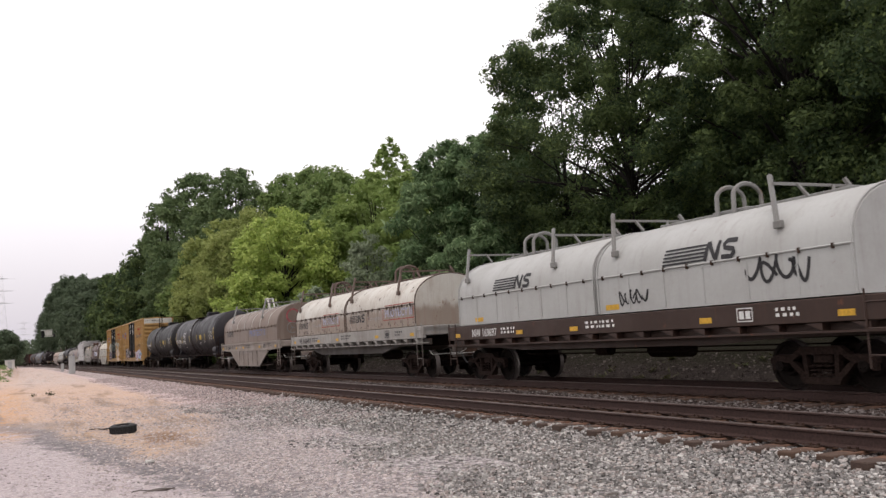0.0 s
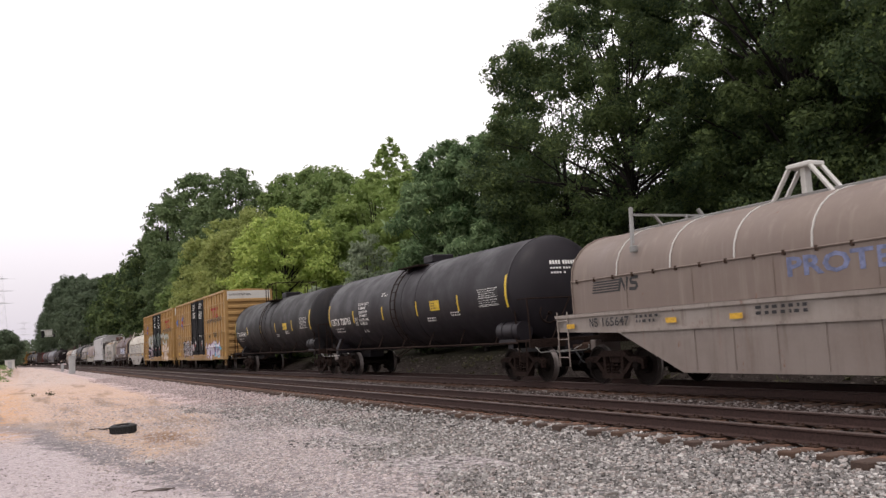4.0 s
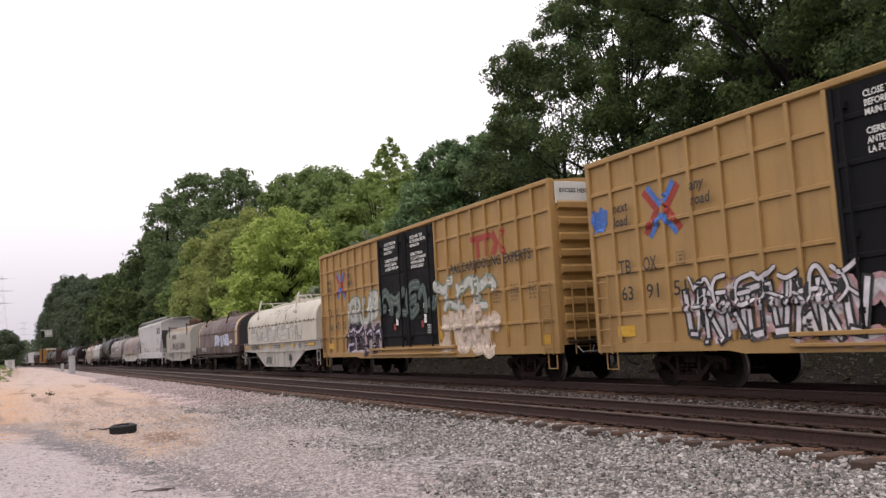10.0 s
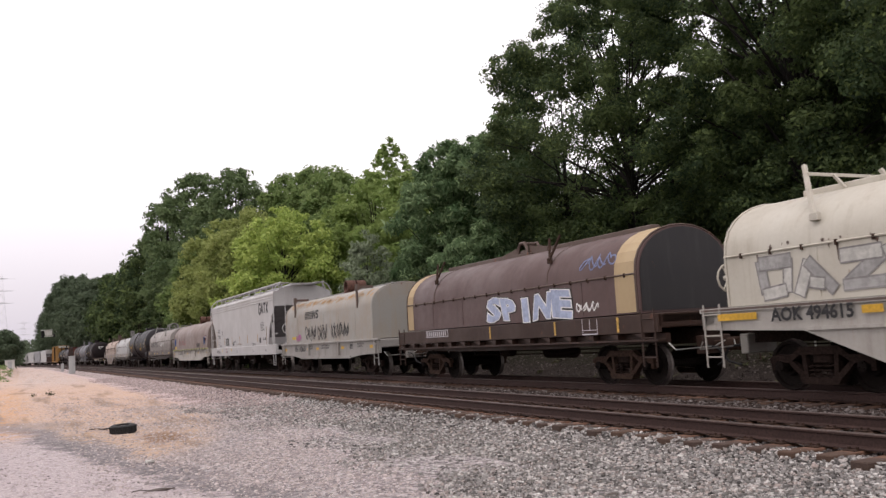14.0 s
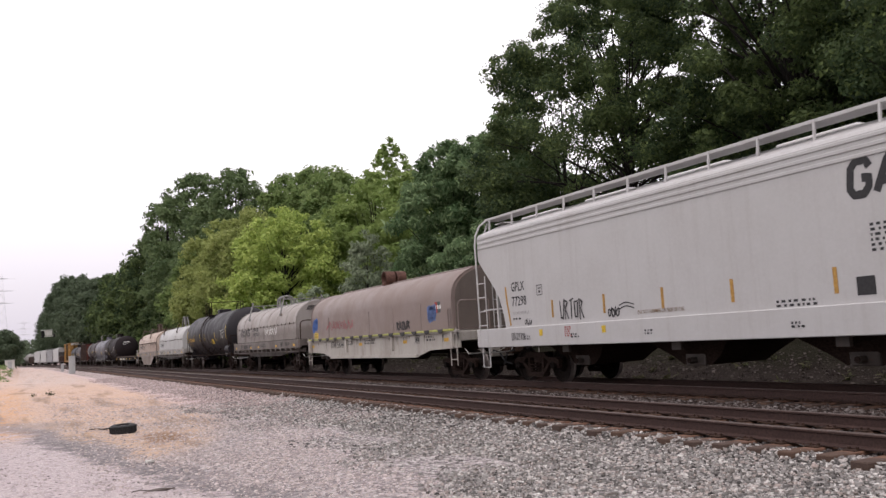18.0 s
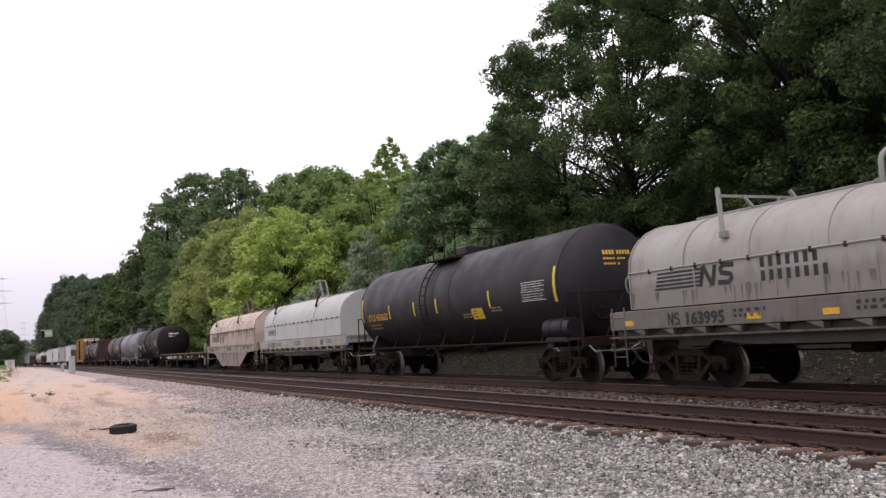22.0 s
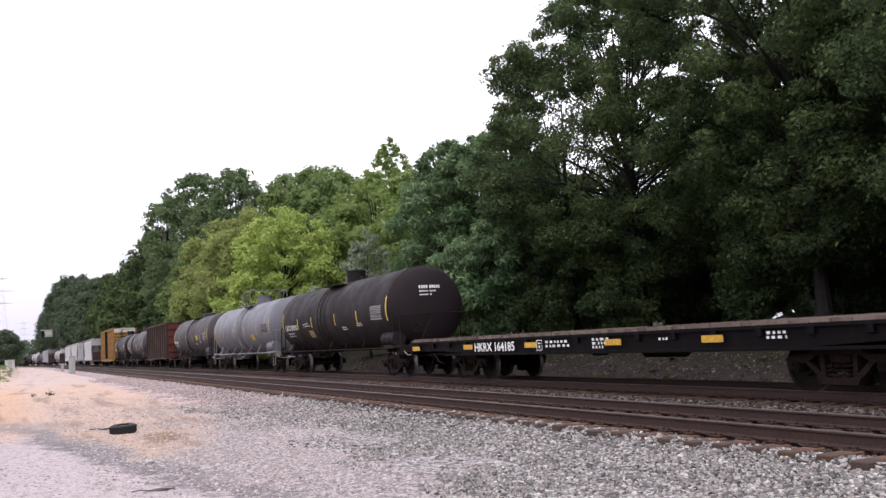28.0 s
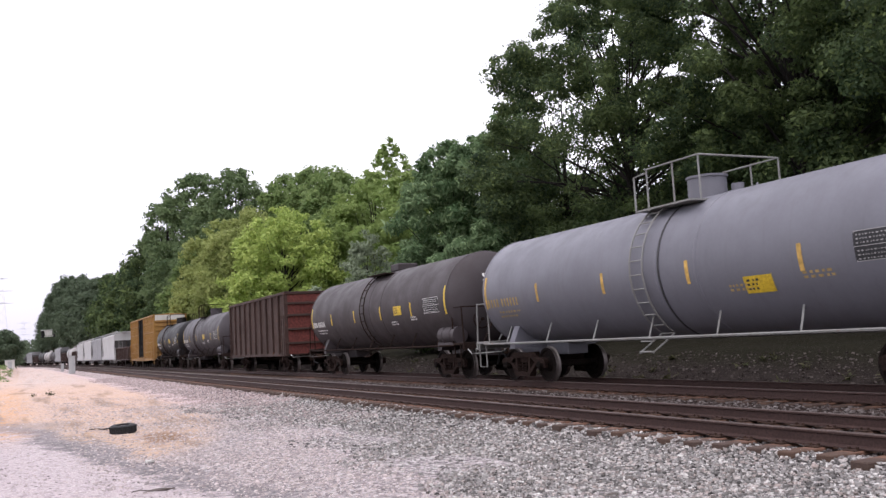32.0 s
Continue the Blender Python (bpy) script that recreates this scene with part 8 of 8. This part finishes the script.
# distance haze put into the leaf colour: lifted darks, narrow range
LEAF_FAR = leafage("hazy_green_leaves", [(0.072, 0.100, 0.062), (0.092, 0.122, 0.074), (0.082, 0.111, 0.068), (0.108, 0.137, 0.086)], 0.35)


def leaf_mesh(name, centres, radii, count, size, mat, seed, droop=0.0, long=1.6, dense=1.0):
    """Leaves as small folded blades in clumps round the given centres."""
    rng = np.random.default_rng(seed)
    w = radii ** 2 * dense
    pick = rng.choice(len(centres), count, p=w / w.sum())
    d = rng.normal(size=(count, 3))
    d /= np.linalg.norm(d, axis=1)[:, None]
    if size > 0.07:
        # tree foliage: a loose shell round each clump, the blades facing outwards and up
        r = np.clip(1.02 - np.abs(rng.normal(size=count)) * 0.36, 0.2, 1.1) * rng.choice([1.0, 1.28], count, p=[0.80, 0.20])
        p = centres[pick] + d * (r * radii[pick])[:, None] * np.array([1, 1, 0.70])
        nrm = d * 0.75 + rng.normal(size=(count, 3)) * 0.62 + np.array([0, 0, 0.40])
        out = rng.normal(size=(count, 3)) + d * 0.4
        out[:, 2] -= droop + 0.2
    else:
        r = np.minimum(np.abs(rng.normal(size=count)) * 0.55 + 0.12, 1.5)
        p = centres[pick] + d * (r * radii[pick])[:, None] * np.array([1, 1, 0.62])
        out = d + rng.normal(size=(count, 3)) * 0.55
        out[:, 2] -= droop
        nrm = rng.normal(size=(count, 3)) * 0.7 + np.array([0, 0, 1.0])
    nrm /= np.linalg.norm(nrm, axis=1)[:, None]
    out -= nrm * (out * nrm).sum(1)[:, None]
    out /= np.linalg.norm(out, axis=1)[:, None] + 1e-9
    side = np.cross(out, nrm)
    up = np.cross(side, out)
    s = size * rng.uniform(0.6, 1.35, count)[:, None]
    a, b = p - out * s * long / 2, p + out * s * long / 2
    l, q = p + side * s * 0.42 + up * s * 0.12, p - side * s * 0.42 + up * s * 0.12
    # tree leaves are single blades, weeds are folded
    k = 3 if size > 0.07 else 4
    v = (np.stack([a + (l - p) * 1.2, b, q - (l - p) * 0.4], 1) if k == 3 else np.stack([a, l, b, q], 1)).reshape(-1, 3)
    me = bpy.data.meshes.new(name)
    me.vertices.add(count * k)
    me.vertices.foreach_set("co", v.reshape(-1).astype(np.float32))
    me.loops.add(count * k)
    me.loops.foreach_set("vertex_index", np.arange(count * k, dtype=np.int32))
    me.polygons.add(count)
    me.polygons.foreach_set("loop_start", np.arange(0, count * k, k, dtype=np.int32))
    me.update(calc_edges=True)
    me.validate()
    me.materials.append(mat)
    return me


def tree(name, label, x, y, height, radius, base, clumps, leaves, leaf, mat, seed, lean=0.0, clump=0.9, trunk=0.22, droop=0.0, long=1.6, stretch=1.0, spread=1.0, bare=()):
    """Tapered trunk with limbs that reach for the clumps of an uneven crown.
    height: top above the ground; base: where the crown starts; bare: thin places in the crown (offset, height, half width, half height)."""
    rng = np.random.default_rng(seed)
    z0 = ground_z(x, y)
    ob = thing(name, label, name, at=(x, y, z0 - 0.05))
    cz, hz = (height + base) / 2, (height - base) / 2
    cs, rs, dense = [], [], []
    clumps = int(clumps * 1.9)
    for k in range(clumps):
        a = rng.uniform(0.0, 6.2832)
        # barrel below, dome (or a slimmer cone) above
        while True:
            h = rng.uniform(0.0, 1.0)
            up = max(0.0, (h - 0.38) / 0.62)
            g = min(1.0, 0.45 + 1.6 * h) * ((1 - up ** 2.2) ** 0.62 if spread < 1.5 else (1 - up) ** 0.62)
            if rng.uniform(0.0, 1.0) < g ** 0.75 + 0.04:
                break
        wob = 1 + 0.42 * (1 - 0.7 * up) * noise.noise(Vector((1.6 * math.cos(a), 1.6 * math.sin(a), h * 3.2 + seed * 1.7)))
        r = radius * g * wob * rng.uniform(0.0, 1.0) ** 0.42
        cr = clump * rng.uniform(0.5, 1.15) * (1.0 - 0.35 * up)
        thin = any(abs(0.785 * r * math.cos(a) - 0.62 * r * math.sin(a) - lat) < w and abs(base + (height - base) * h - z) < tall for lat, z, w, tall in bare)
        cr *= 0.75 if thin else 0.52 if leaf < 0.14 and k % 3 == 1 else 1.0
        cs.append((r * math.cos(a), stretch * r * math.sin(a), base + (height - base) * h - cr * 0.5 * h + 0.25 * cr * math.sin(k)))
        rs.append(cr)
        dense.append(0.24 if thin else 1.0)
    cs, rs, dense = np.array(cs), np.array(rs), np.array(dense)
    s = Shape()
    fork = base + 0.25 * (height - base)
    axis = [(0, 0, 0), (0.1 * trunk, 0.05, base * 0.5), (lean * 0.3, 0.1, fork), (lean * 0.6, 0.15, cz), (lean, 0.1, height * 0.86)]
    s.tube(axis, [trunk * 1.25, trunk, trunk * 0.8, trunk * 0.45, trunk * 0.12], 9)
    order = rng.permutation(len(cs))[:95 if height > 17 and y < 60 else 30]
    for k in order:
        c = cs[k]
        t = rng.uniform(0.35, 0.8)
        z = base * 0.7 + (min(c[2], height * 0.8) - base * 0.7) * t
        start = Vector((lean * 0.5 * z / height, 0.08, max(base * 0.6, z)))
        end = Vector(c.tolist())
        mid = (start + end) / 2 + Vector((rng.uniform(-0.3, 0.3), rng.uniform(-0.3, 0.3), rng.uniform(0.0, 0.5)))
        s.tube([start, mid, end], [trunk * 0.32, trunk * 0.18, trunk * 0.05], 5)
    part("trunk", s, BARK, ob)
    part("crown", leaf_mesh("crown", cs, rs, int(leaves * (1.75 if leaf <= 0.21 else 1.6)), leaf * (0.85 if leaf <= 0.21 else 0.94), mat, seed + 100, droop, long, dense), mat, ob)
    return ob


def woods():
    # large dark trees close behind the line
    tree("tree", "tall dark green broadleaf tree with gaps of sky", 27.0, 34.0, 17.6, 8.3, 3.0, 380, 150000, 0.125, LEAF_DARK, 1, -0.6, 0.95, 0.25, bare=((-1.9, 9.3, 3.3, 3.3), (2.8, 11.5, 0.9, 1.5)))
    tree("tree", "tall dark green broadleaf tree with dense crown", 27.5, 24.0, 21.5, 7.6, 2.4, 360, 130000, 0.13, LEAF_DARK, 2, -0.5, 0.95, 0.27, bare=((-3.6, 12.6, 1.0, 1.6), (-0.9, 13.2, 0.8, 1.3), (2.0, 11.0, 0.6, 1.0)))
    tree("tree", "dark green tree with low spreading limbs", 25.5, 14.5, 17.5, 6.0, 3.0, 200, 50000, 0.13, LEAF_DARK, 3, 0.4, 0.95, 0.28)
    tree("tree", "dark green tree filling the edge of the wood", 27.0, 40.0, 15.2, 5.3, 1.5, 120, 20000, 0.15, LEAF_DARK, 7, 0.2, 0.85, 0.24, bare=((0.9, 11.5, 1.6, 4.5),))
    for k, (x, y, h, r) in enumerate(((34.5, 20.0, 23.0, 6.5), (32.0, 12.0, 21.0, 5.5), (35.0, 30.0, 16.0, 6.0))):
        tree("tree", "tall dark green tree behind the first row", x, y, h, r, 2.0, 150, 24000, 0.205, LEAF_DARK, 30 + k, 0.0, 1.3, 0.25)
    for k, (x, y, h, r) in enumerate(((34.0, 48.0, 10.5, 4.5), (34.0, 38.0, 9.0, 4.5), (38.0, 25.0, 9.0, 4.5), (38.0, 15.0, 9.0, 4.5), (43.0, 44.0, 9.5, 5.0), (43.0, 33.0, 9.5, 5.0), (43.0, 22.0, 9.5, 5.0))):
        tree("tree", "dark green tree deep in the wood", x, y, h, r, 0.4, 60, 4500, 0.36, LEAF_DARK, 10 + k, 0.0, 1.1, 0.2)
    # shrubs and young growth under them
    for k, (x, y, h, r) in enumerate(((23.5, 37.5, 4.4, 2.0), (25.0, 33.0, 3.9, 1.7), (27.6, 27.5, 4.0, 1.7), (28.4, 19.5, 3.8, 1.6), (30.5, 31.0, 2.8, 1.6), (31.5, 25.5, 2.6, 1.6), (31.0, 19.5, 2.6, 1.6))):
        tree("tree", "young dark green understorey tree", x, y, h, r, 0.4, 46, 6500, 0.12, LEAF_DARK, 20 + k, 0.2, 0.6, 0.08)
    # compound-leaved trees with drooping fronds
    tree("tree", "compound-leaved tree with drooping deep green fronds", 24.0, 48.0, 12.6, 4.0, 1.5, 160, 24000, 0.16, LEAF_SUMAC, 40, 0.3, 0.75, 0.2, 0.75, 3.2)
    tree("tree", "compound-leaved tree with drooping deep green fronds", 26.5, 45.0, 13.8, 4.2, 2.0, 150, 22000, 0.16, LEAF_SUMAC, 41, 0.2, 0.75, 0.2, 0.75, 3.2)
    tree("tree", "compound-leaved young tree by the bank", 21.5, 40.0, 6.8, 2.5, 0.8, 60, 9000, 0.15, LEAF_SUMAC, 42, 0.1, 0.7, 0.12, 0.75, 3.0)
    tree("tree", "young dark green understorey tree", 20.8, 45.0, 5.0, 2.2, 0.5, 50, 7000, 0.15, LEAF_DARK, 43, 0.1, 0.65, 0.1)
    # light green trees behind
    tree("tree", "tall slim light green tree", 33.0, 79.0, 20.3, 4.6, 3.0, 420, 26000, 0.21, LEAF_LIGHT, 50, 0.4, 0.45, 0.26, spread=2.0)
    tree("tree", "mid green broadleaf tree", 31.5, 92.0, 20.0, 6.0, 2.0, 190, 24000, 0.33, LEAF_MID, 51, 0.0, 1.4, 0.28)
    tree("tree", "mid green broadleaf tree with open top", 32.0, 101.0, 22.2, 4.6, 3.0, 190, 22000, 0.33, LEAF_MID, 52, 0.3, 1.35, 0.28)
    tree("tree", "mid green broadleaf tree with open top", 30.5, 107.0, 22.4, 4.6, 3.0, 190, 22000, 0.33, LEAF_MID, 53, -0.3, 1.35, 0.28)
    tree("tree", "mid green broadleaf tree", 28.5, 72.0, 15.4, 5.0, 1.5, 140, 16000, 0.28, LEAF_LIGHT, 54, 0.0, 1.1, 0.25)
    tree("tree", "mid green broadleaf tree", 28.0, 63.0, 13.6, 4.4, 1.5, 120, 14000, 0.26, LEAF_LIGHT, 55, 0.0, 1.0, 0.22)
    # yellow-green group in front
    tree("tree", "round yellow-green tree beside the line", 20.3, 72.5, 12.8, 5.2, 0.6, 190, 26000, 0.22, LEAF_YELLOW, 60, 0.0, 0.95, 0.24)
    tree("tree", "round olive and yellow-green tree beside the line", 20.5, 84.0, 14.4, 6.0, 0.6, 190, 24000, 0.24, LEAF_OLIVE, 61, 0.2, 1.0, 0.24)
    tree("tree", "olive green tree beside the line", 20.5, 99.0, 15.6, 5.4, 1.0, 160, 22000, 0.27, LEAF_OLIVE, 62, 0.0, 1.1, 0.24)
    tree("tree", "olive green tree beside the line", 20.5, 111.0, 14.2, 4.4, 1.0, 140, 15000, 0.32, LEAF_MID, 65, 0.0, 1.15, 0.24)
    tree("tree", "grey-green bushy young tree", 19.6, 51.5, 8.0, 1.7, 0.8, 60, 7000, 0.15, LEAF_BLUE, 63, 0.1, 0.5, 0.09)
    tree("tree", "grey-green bushy shrub on the bank", 18.8, 60.5, 5.6, 1.8, 0.4, 46, 5500, 0.15, LEAF_BLUE, 64, 0.0, 0.5, 0.08)
    # darker trees beyond
    tree("tree", "large mid green tree", 25.5, 113.0, 24.0, 7.2, 2.0, 240, 24000, 0.36, LEAF_MID2, 70, 0.0, 1.4, 0.34)
    tree("tree", "large dark green tree", 24.0, 131.0, 27.0, 6.8, 2.0, 180, 18000, 0.40, LEAF_MID2, 71, 0.0, 1.5, 0.34)
    tree("tree", "dark green tree with a bare open top", 21.8, 147.0, 27.5, 4.5, 4.0, 90, 9500, 0.38, LEAF_MID2, 72, 0.0, 1.3, 0.32)
    tree("tree", "large dark green tree", 20.9, 160.0, 22.0, 5.4, 1.0, 150, 14000, 0.46, LEAF_DARK, 73, 0.0, 1.6, 0.3)
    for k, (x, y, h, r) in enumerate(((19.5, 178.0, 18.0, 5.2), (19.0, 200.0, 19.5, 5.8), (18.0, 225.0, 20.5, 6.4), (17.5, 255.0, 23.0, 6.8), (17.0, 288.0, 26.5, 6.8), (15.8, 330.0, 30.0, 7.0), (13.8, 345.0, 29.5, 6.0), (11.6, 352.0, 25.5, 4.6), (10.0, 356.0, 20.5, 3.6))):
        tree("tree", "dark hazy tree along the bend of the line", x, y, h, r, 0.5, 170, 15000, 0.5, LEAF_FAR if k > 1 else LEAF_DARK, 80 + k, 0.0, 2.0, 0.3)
    # low growth that closes the wood along the line
    for k in range(16):
        y = 68 + k * 9.5
        tree("tree", "low scrub growing beside the line", 19.4 - bend(y) * 0.9, y, 5.0 + (k % 3) * 1.2, 3.0, 0.2, 40, 3200, 0.28, (LEAF_MID, LEAF_DARK, LEAF_DARK)[k % 3], 100 + k, 0.0, 0.8, 0.1)


woods()


def far_wood():
    """Closed belts of trees on the skyline."""
    rng = np.random.default_rng(77)
    cs, rs = [], []
    for k in range(260):
        y = 360 + 500 * rng.uniform() ** 1.5
        x = -6 + 60 * (rng.uniform() - 0.15) + 0.02 * (y - 360)
        h = rng.uniform(6, 15)
        cs.append((x, y, h * rng.uniform(0.1, 1.0)))
        rs.append(rng.uniform(2.0, 4.0))
    for k in range(900):
        y = rng.uniform(5, 240)
        cs.append((rng.uniform(48, 68), y, rng.uniform(0, 7) if y < 60 else rng.uniform(0, 12)))
        rs.append(rng.uniform(1.8, 3.2))
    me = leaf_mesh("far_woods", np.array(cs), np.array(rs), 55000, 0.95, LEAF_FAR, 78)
    tagged(new("far_woods", me), "continuous green woods closing the view", "woods", kind="stuff")


far_wood()


# ---------------------------------------------------------------- things on the lot and along the line
DIRT = plain("packed_grey_dirt", (0.13, 0.11, 0.10), 0.95, 0, 22, 0.4, 0.5)


def tyre():
    ob = thing("tyre", "worn black tyre lying flat on sandy gravel", "tyre", at=(2.16, 22.0, ground_z(2.16, 22.0) + 0.10))
    prof = [(-0.10, 0.17), (-0.10, 0.25), (-0.075, 0.29), (0.075, 0.29), (0.10, 0.25), (0.10, 0.17), (0.085, 0.16), (0.07, 0.225), (-0.07, 0.225), (-0.085, 0.16)]
    part("casing", Shape().lathe(prof, "z", (0, 0, 0), 36, True), HOSE, ob)
    t = Shape()
    for k in range(36):
        a = k * math.pi / 18
        c, s = math.cos(a), math.sin(a)
        t.tube([(0.291 * c, 0.291 * s, -0.07), (0.291 * math.cos(a + 0.06), 0.291 * math.sin(a + 0.06), 0.07)], 0.012, 4)
    part("tread_blocks", t, HOSE, ob)
    part("dirt_fill", Shape().lathe([(-0.09, 0.0), (0.075, 0.02), (0.07, 0.12), (0.055, 0.20), (-0.06, 0.22)], "z", (0, 0, 0), 24), DIRT, ob)
    ob.rotation_euler = (radians(3), radians(-2), 0)


tyre()
CASE_GREY = paint("light_grey_case_paint", (0.42, 0.43, 0.43), (0.2, 0.18, 0.16), 0.3)


def relay_case(x, y, w, h, label):
    z = ground_z(x, y)
    ob = thing("relay_case", label, "equipment case", at=(x, y, z))
    part("body", Shape().box(-w / 2, w / 2, -w / 2, w / 2, 0.0, h, 0.02), CASE_GREY, ob)
    part("cap", Shape().box(-w / 2 - 0.04, w / 2 + 0.04, -w / 2 - 0.04, w / 2 + 0.04, h, h + 0.06, 0.02), CASE_GREY, ob)
    d = part("door", Shape().box(-w / 2 + 0.05, w / 2 - 0.05, -w / 2 - 0.02, -w / 2, 0.15, h - 0.1, 0.005), CASE_GREY, ob)
    part("handle", Shape().tube([(w / 4, -w / 2 - 0.02, h * 0.5), (w / 4, -w / 2 - 0.06, h * 0.5), (w / 4, -w / 2 - 0.06, h * 0.5 + 0.12)], 0.012, 5), STEEL_DARK, d)


relay_case(5.85, 118.0, 0.72, 2.15, "tall light grey steel relay case by the track")
relay_case(5.9, 146.0, 0.42, 1.25, "small white steel marker case by the track")


def signal_gantry():
    x, y = 11.5, 296.0
    ob = thing("cantilever_signal", "silver cantilever signal arm over the tracks", "railway signal", at=(x, y, ground_z(x, y)))
    part("mast", Shape().cyl((0, 0, 0), (0, 0, 11.2), 0.22, 12, 0.18), SHEEN, ob)
    s = Shape()
    for z in (9.3, 11.2):
        for q in (-0.4, 0.4):
            s.tube([(0.4, q, z), (-5.4, q, z)], 0.10, 5)
    for k in range(7):
        a = 0.4 - k * 0.82
        s.tube([(a, -0.4, 9.3), (a - 0.85, -0.4, 11.2)], 0.045, 4)
        s.tube([(a, 0.4, 9.3), (a - 0.85, 0.4, 11.2)], 0.045, 4)
        s.tube([(a, -0.4, 9.3), (a, -0.4, 11.2)], 0.045, 4)
    part("arm", s, SHEEN, ob)
    part("walkway", Shape().box(-5.3, 0.2, -0.4, 0.4, 9.15, 9.22), SHEEN, ob)
    for a in (-4.9, -1.6):
        h = part("signal_head", Shape().box(a - 0.42, a + 0.42, -0.75, -0.5, 8.9, 11.0, 0.06), HOSE, ob)
        for z in (9.3, 9.95, 10.6):
            part("lens_hood", Shape().cyl((a, -0.75, z), (a, -1.05, z), 0.16, 12, caps=False), HOSE, h)
    part("equipment_panel", Shape().box(-4.3, -2.3, -0.56, -0.46, 9.5, 11.0, 0.02), WHITE_BAND, ob)


signal_gantry()


# galvanised grey, kept light so the colour also carries the distance haze
HAZED_GALVANISED = plain("hazed_galvanised_steel", (0.55, 0.55, 0.57), 0.5, 0.3, 20, 0.1, 0.05)


def pylon(x, y, h):
    ob = thing("power_pylon", "grey lattice transmission pylon far away", "pylon", at=(x, y, ground_z(x, y)))
    s = Shape()
    def half(z):
        return 4.0 * (1 - z / h) ** 1.3 + 0.7
    zs = [h * k / 10 for k in range(11)]
    for a in (-1, 1):
        for b in (-1, 1):
            s.tube([(a * half(z), b * half(z), z) for z in zs], 0.055, 4)
    for k in range(10):
        p, q = half(zs[k]), half(zs[k + 1])
        for b in (-1, 1):
            s.tube([(-p, b * p, zs[k]), (q, b * q, zs[k + 1])], 0.03, 3)
            s.tube([(p, b * p, zs[k]), (-q, b * q, zs[k + 1])], 0.03, 3)
    part("lattice", s, HAZED_GALVANISED, ob)
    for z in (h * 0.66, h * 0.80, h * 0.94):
        part("cross_arm", Shape().prism([(-7, z), (0, z + 0.5), (7, z), (0, z - 0.05)], "y", -0.1, 0.1), HAZED_GALVANISED, ob)


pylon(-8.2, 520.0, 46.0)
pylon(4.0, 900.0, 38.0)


def white_hut():
    x, y = -1.25, 150.0
    ob = thing("signal_hut", "small white flat-roofed hut in the grass", "hut", at=(x, y, ground_z(x, y) - 0.1))
    part("wall", Shape().box(-0.65, 0.65, -0.8, 0.8, 0, 1.35, 0.02), WHITE_BAND, ob)
    part("roof", Shape().box(-0.75, 0.75, -0.9, 0.9, 1.35, 1.45, 0.02), CASE_GREY, ob)
    part("door", Shape().box(-0.3, 0.3, -0.83, -0.80, 0.05, 1.2, 0.005), CASE_GREY, ob)


white_hut()
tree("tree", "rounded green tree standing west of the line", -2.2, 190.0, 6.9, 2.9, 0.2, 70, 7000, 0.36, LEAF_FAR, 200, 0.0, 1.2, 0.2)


def grass(name, spots, seed, mat, label):
    rng = np.random.default_rng(seed)
    cs = np.array([(x, y, ground_z(x, y) + 0.05) for x, y in spots])
    me = leaf_mesh(name, cs, np.full(len(cs), 0.3), len(cs) * 26, 0.06, mat, seed, -1.2, 3.2)
    tagged(new(name, me), label, "grass", kind="stuff")


LEAF_DRY = leafage("dry_olive_weeds", [(0.045, 0.047, 0.022), (0.075, 0.070, 0.036), (0.04, 0.052, 0.018), (0.11, 0.098, 0.06)], 0.3)
rng = random.Random(5)
grass("grass", [(rng.uniform(-5, -0.9), rng.uniform(92, 150)) for _ in range(260)], 6, LEAF_MID, "rough green grass on the low western bank")
grass("weeds", [(rng.uniform(17.6, 19.6), 12 + 50 * rng.random() ** 1.3) for _ in range(45)], 8, LEAF_DRY, "scattered weeds on the soil bank")
grass("weed_tuft", [(1.0 + rng.uniform(-0.5, 0.5), 49.0 + rng.uniform(-0.8, 0.8)) for _ in range(3)], 9, LEAF_DRY, "thin weeds in the sandy lot")


def litter(x, y, w, l, mat, label, turn):
    z = ground_z(x, y)
    ob = thing("litter", label, "litter", at=(x, y, z + 0.03))
    s, thick = Shape(), min(0.03, w)
    s.loft([[(-w / 2, -l / 2 + l * k / 5, 0.012 * math.sin(k * 2)), (w / 2, -l / 2 + l * k / 5, 0.012 * math.cos(k * 3)), (w / 2, -l / 2 + l * k / 5, thick + 0.012 * math.cos(k * 3)), (-w / 2, -l / 2 + l * k / 5, thick + 0.012 * math.sin(k * 2))] for k in range(6)])
    part("scrap", s, mat, ob)
    ob.rotation_euler = (0, 0, radians(turn))


litter(1.86, 15.0, 0.10, 0.13, WHITE_BAND, "crumpled white plastic scrap on gravel", 20)
litter(1.55, 12.2, 0.016, 0.55, DIRT, "thin rusty stick lying on gravel", 70)
litter(1.85, 23.0, 0.018, 0.8, STEEL_DARK, "dark thin branch lying on sand", 60)


# ---------------------------------------------------------------- what moves
def motions():
    marks = [float(t) for t in range(33)]
    for car, u in CARS:
        rows = []
        for t in marks:
            y = u - gone(t)
            x, turn = on_line(TRACK_B, y)
            rows.append((t, pose(x, y, 0, 0, 0, turn)))
        walk(car, rows)
    ticks = [k / 15 for k in range(481)]
    turns = [(t, math.degrees(gone(t) / 0.457)) for t in ticks]
    for wheel, off in ROLLING:
        walk(wheel, [(t, pose(0, off, 0.457, a)) for t, a in turns])


motions()
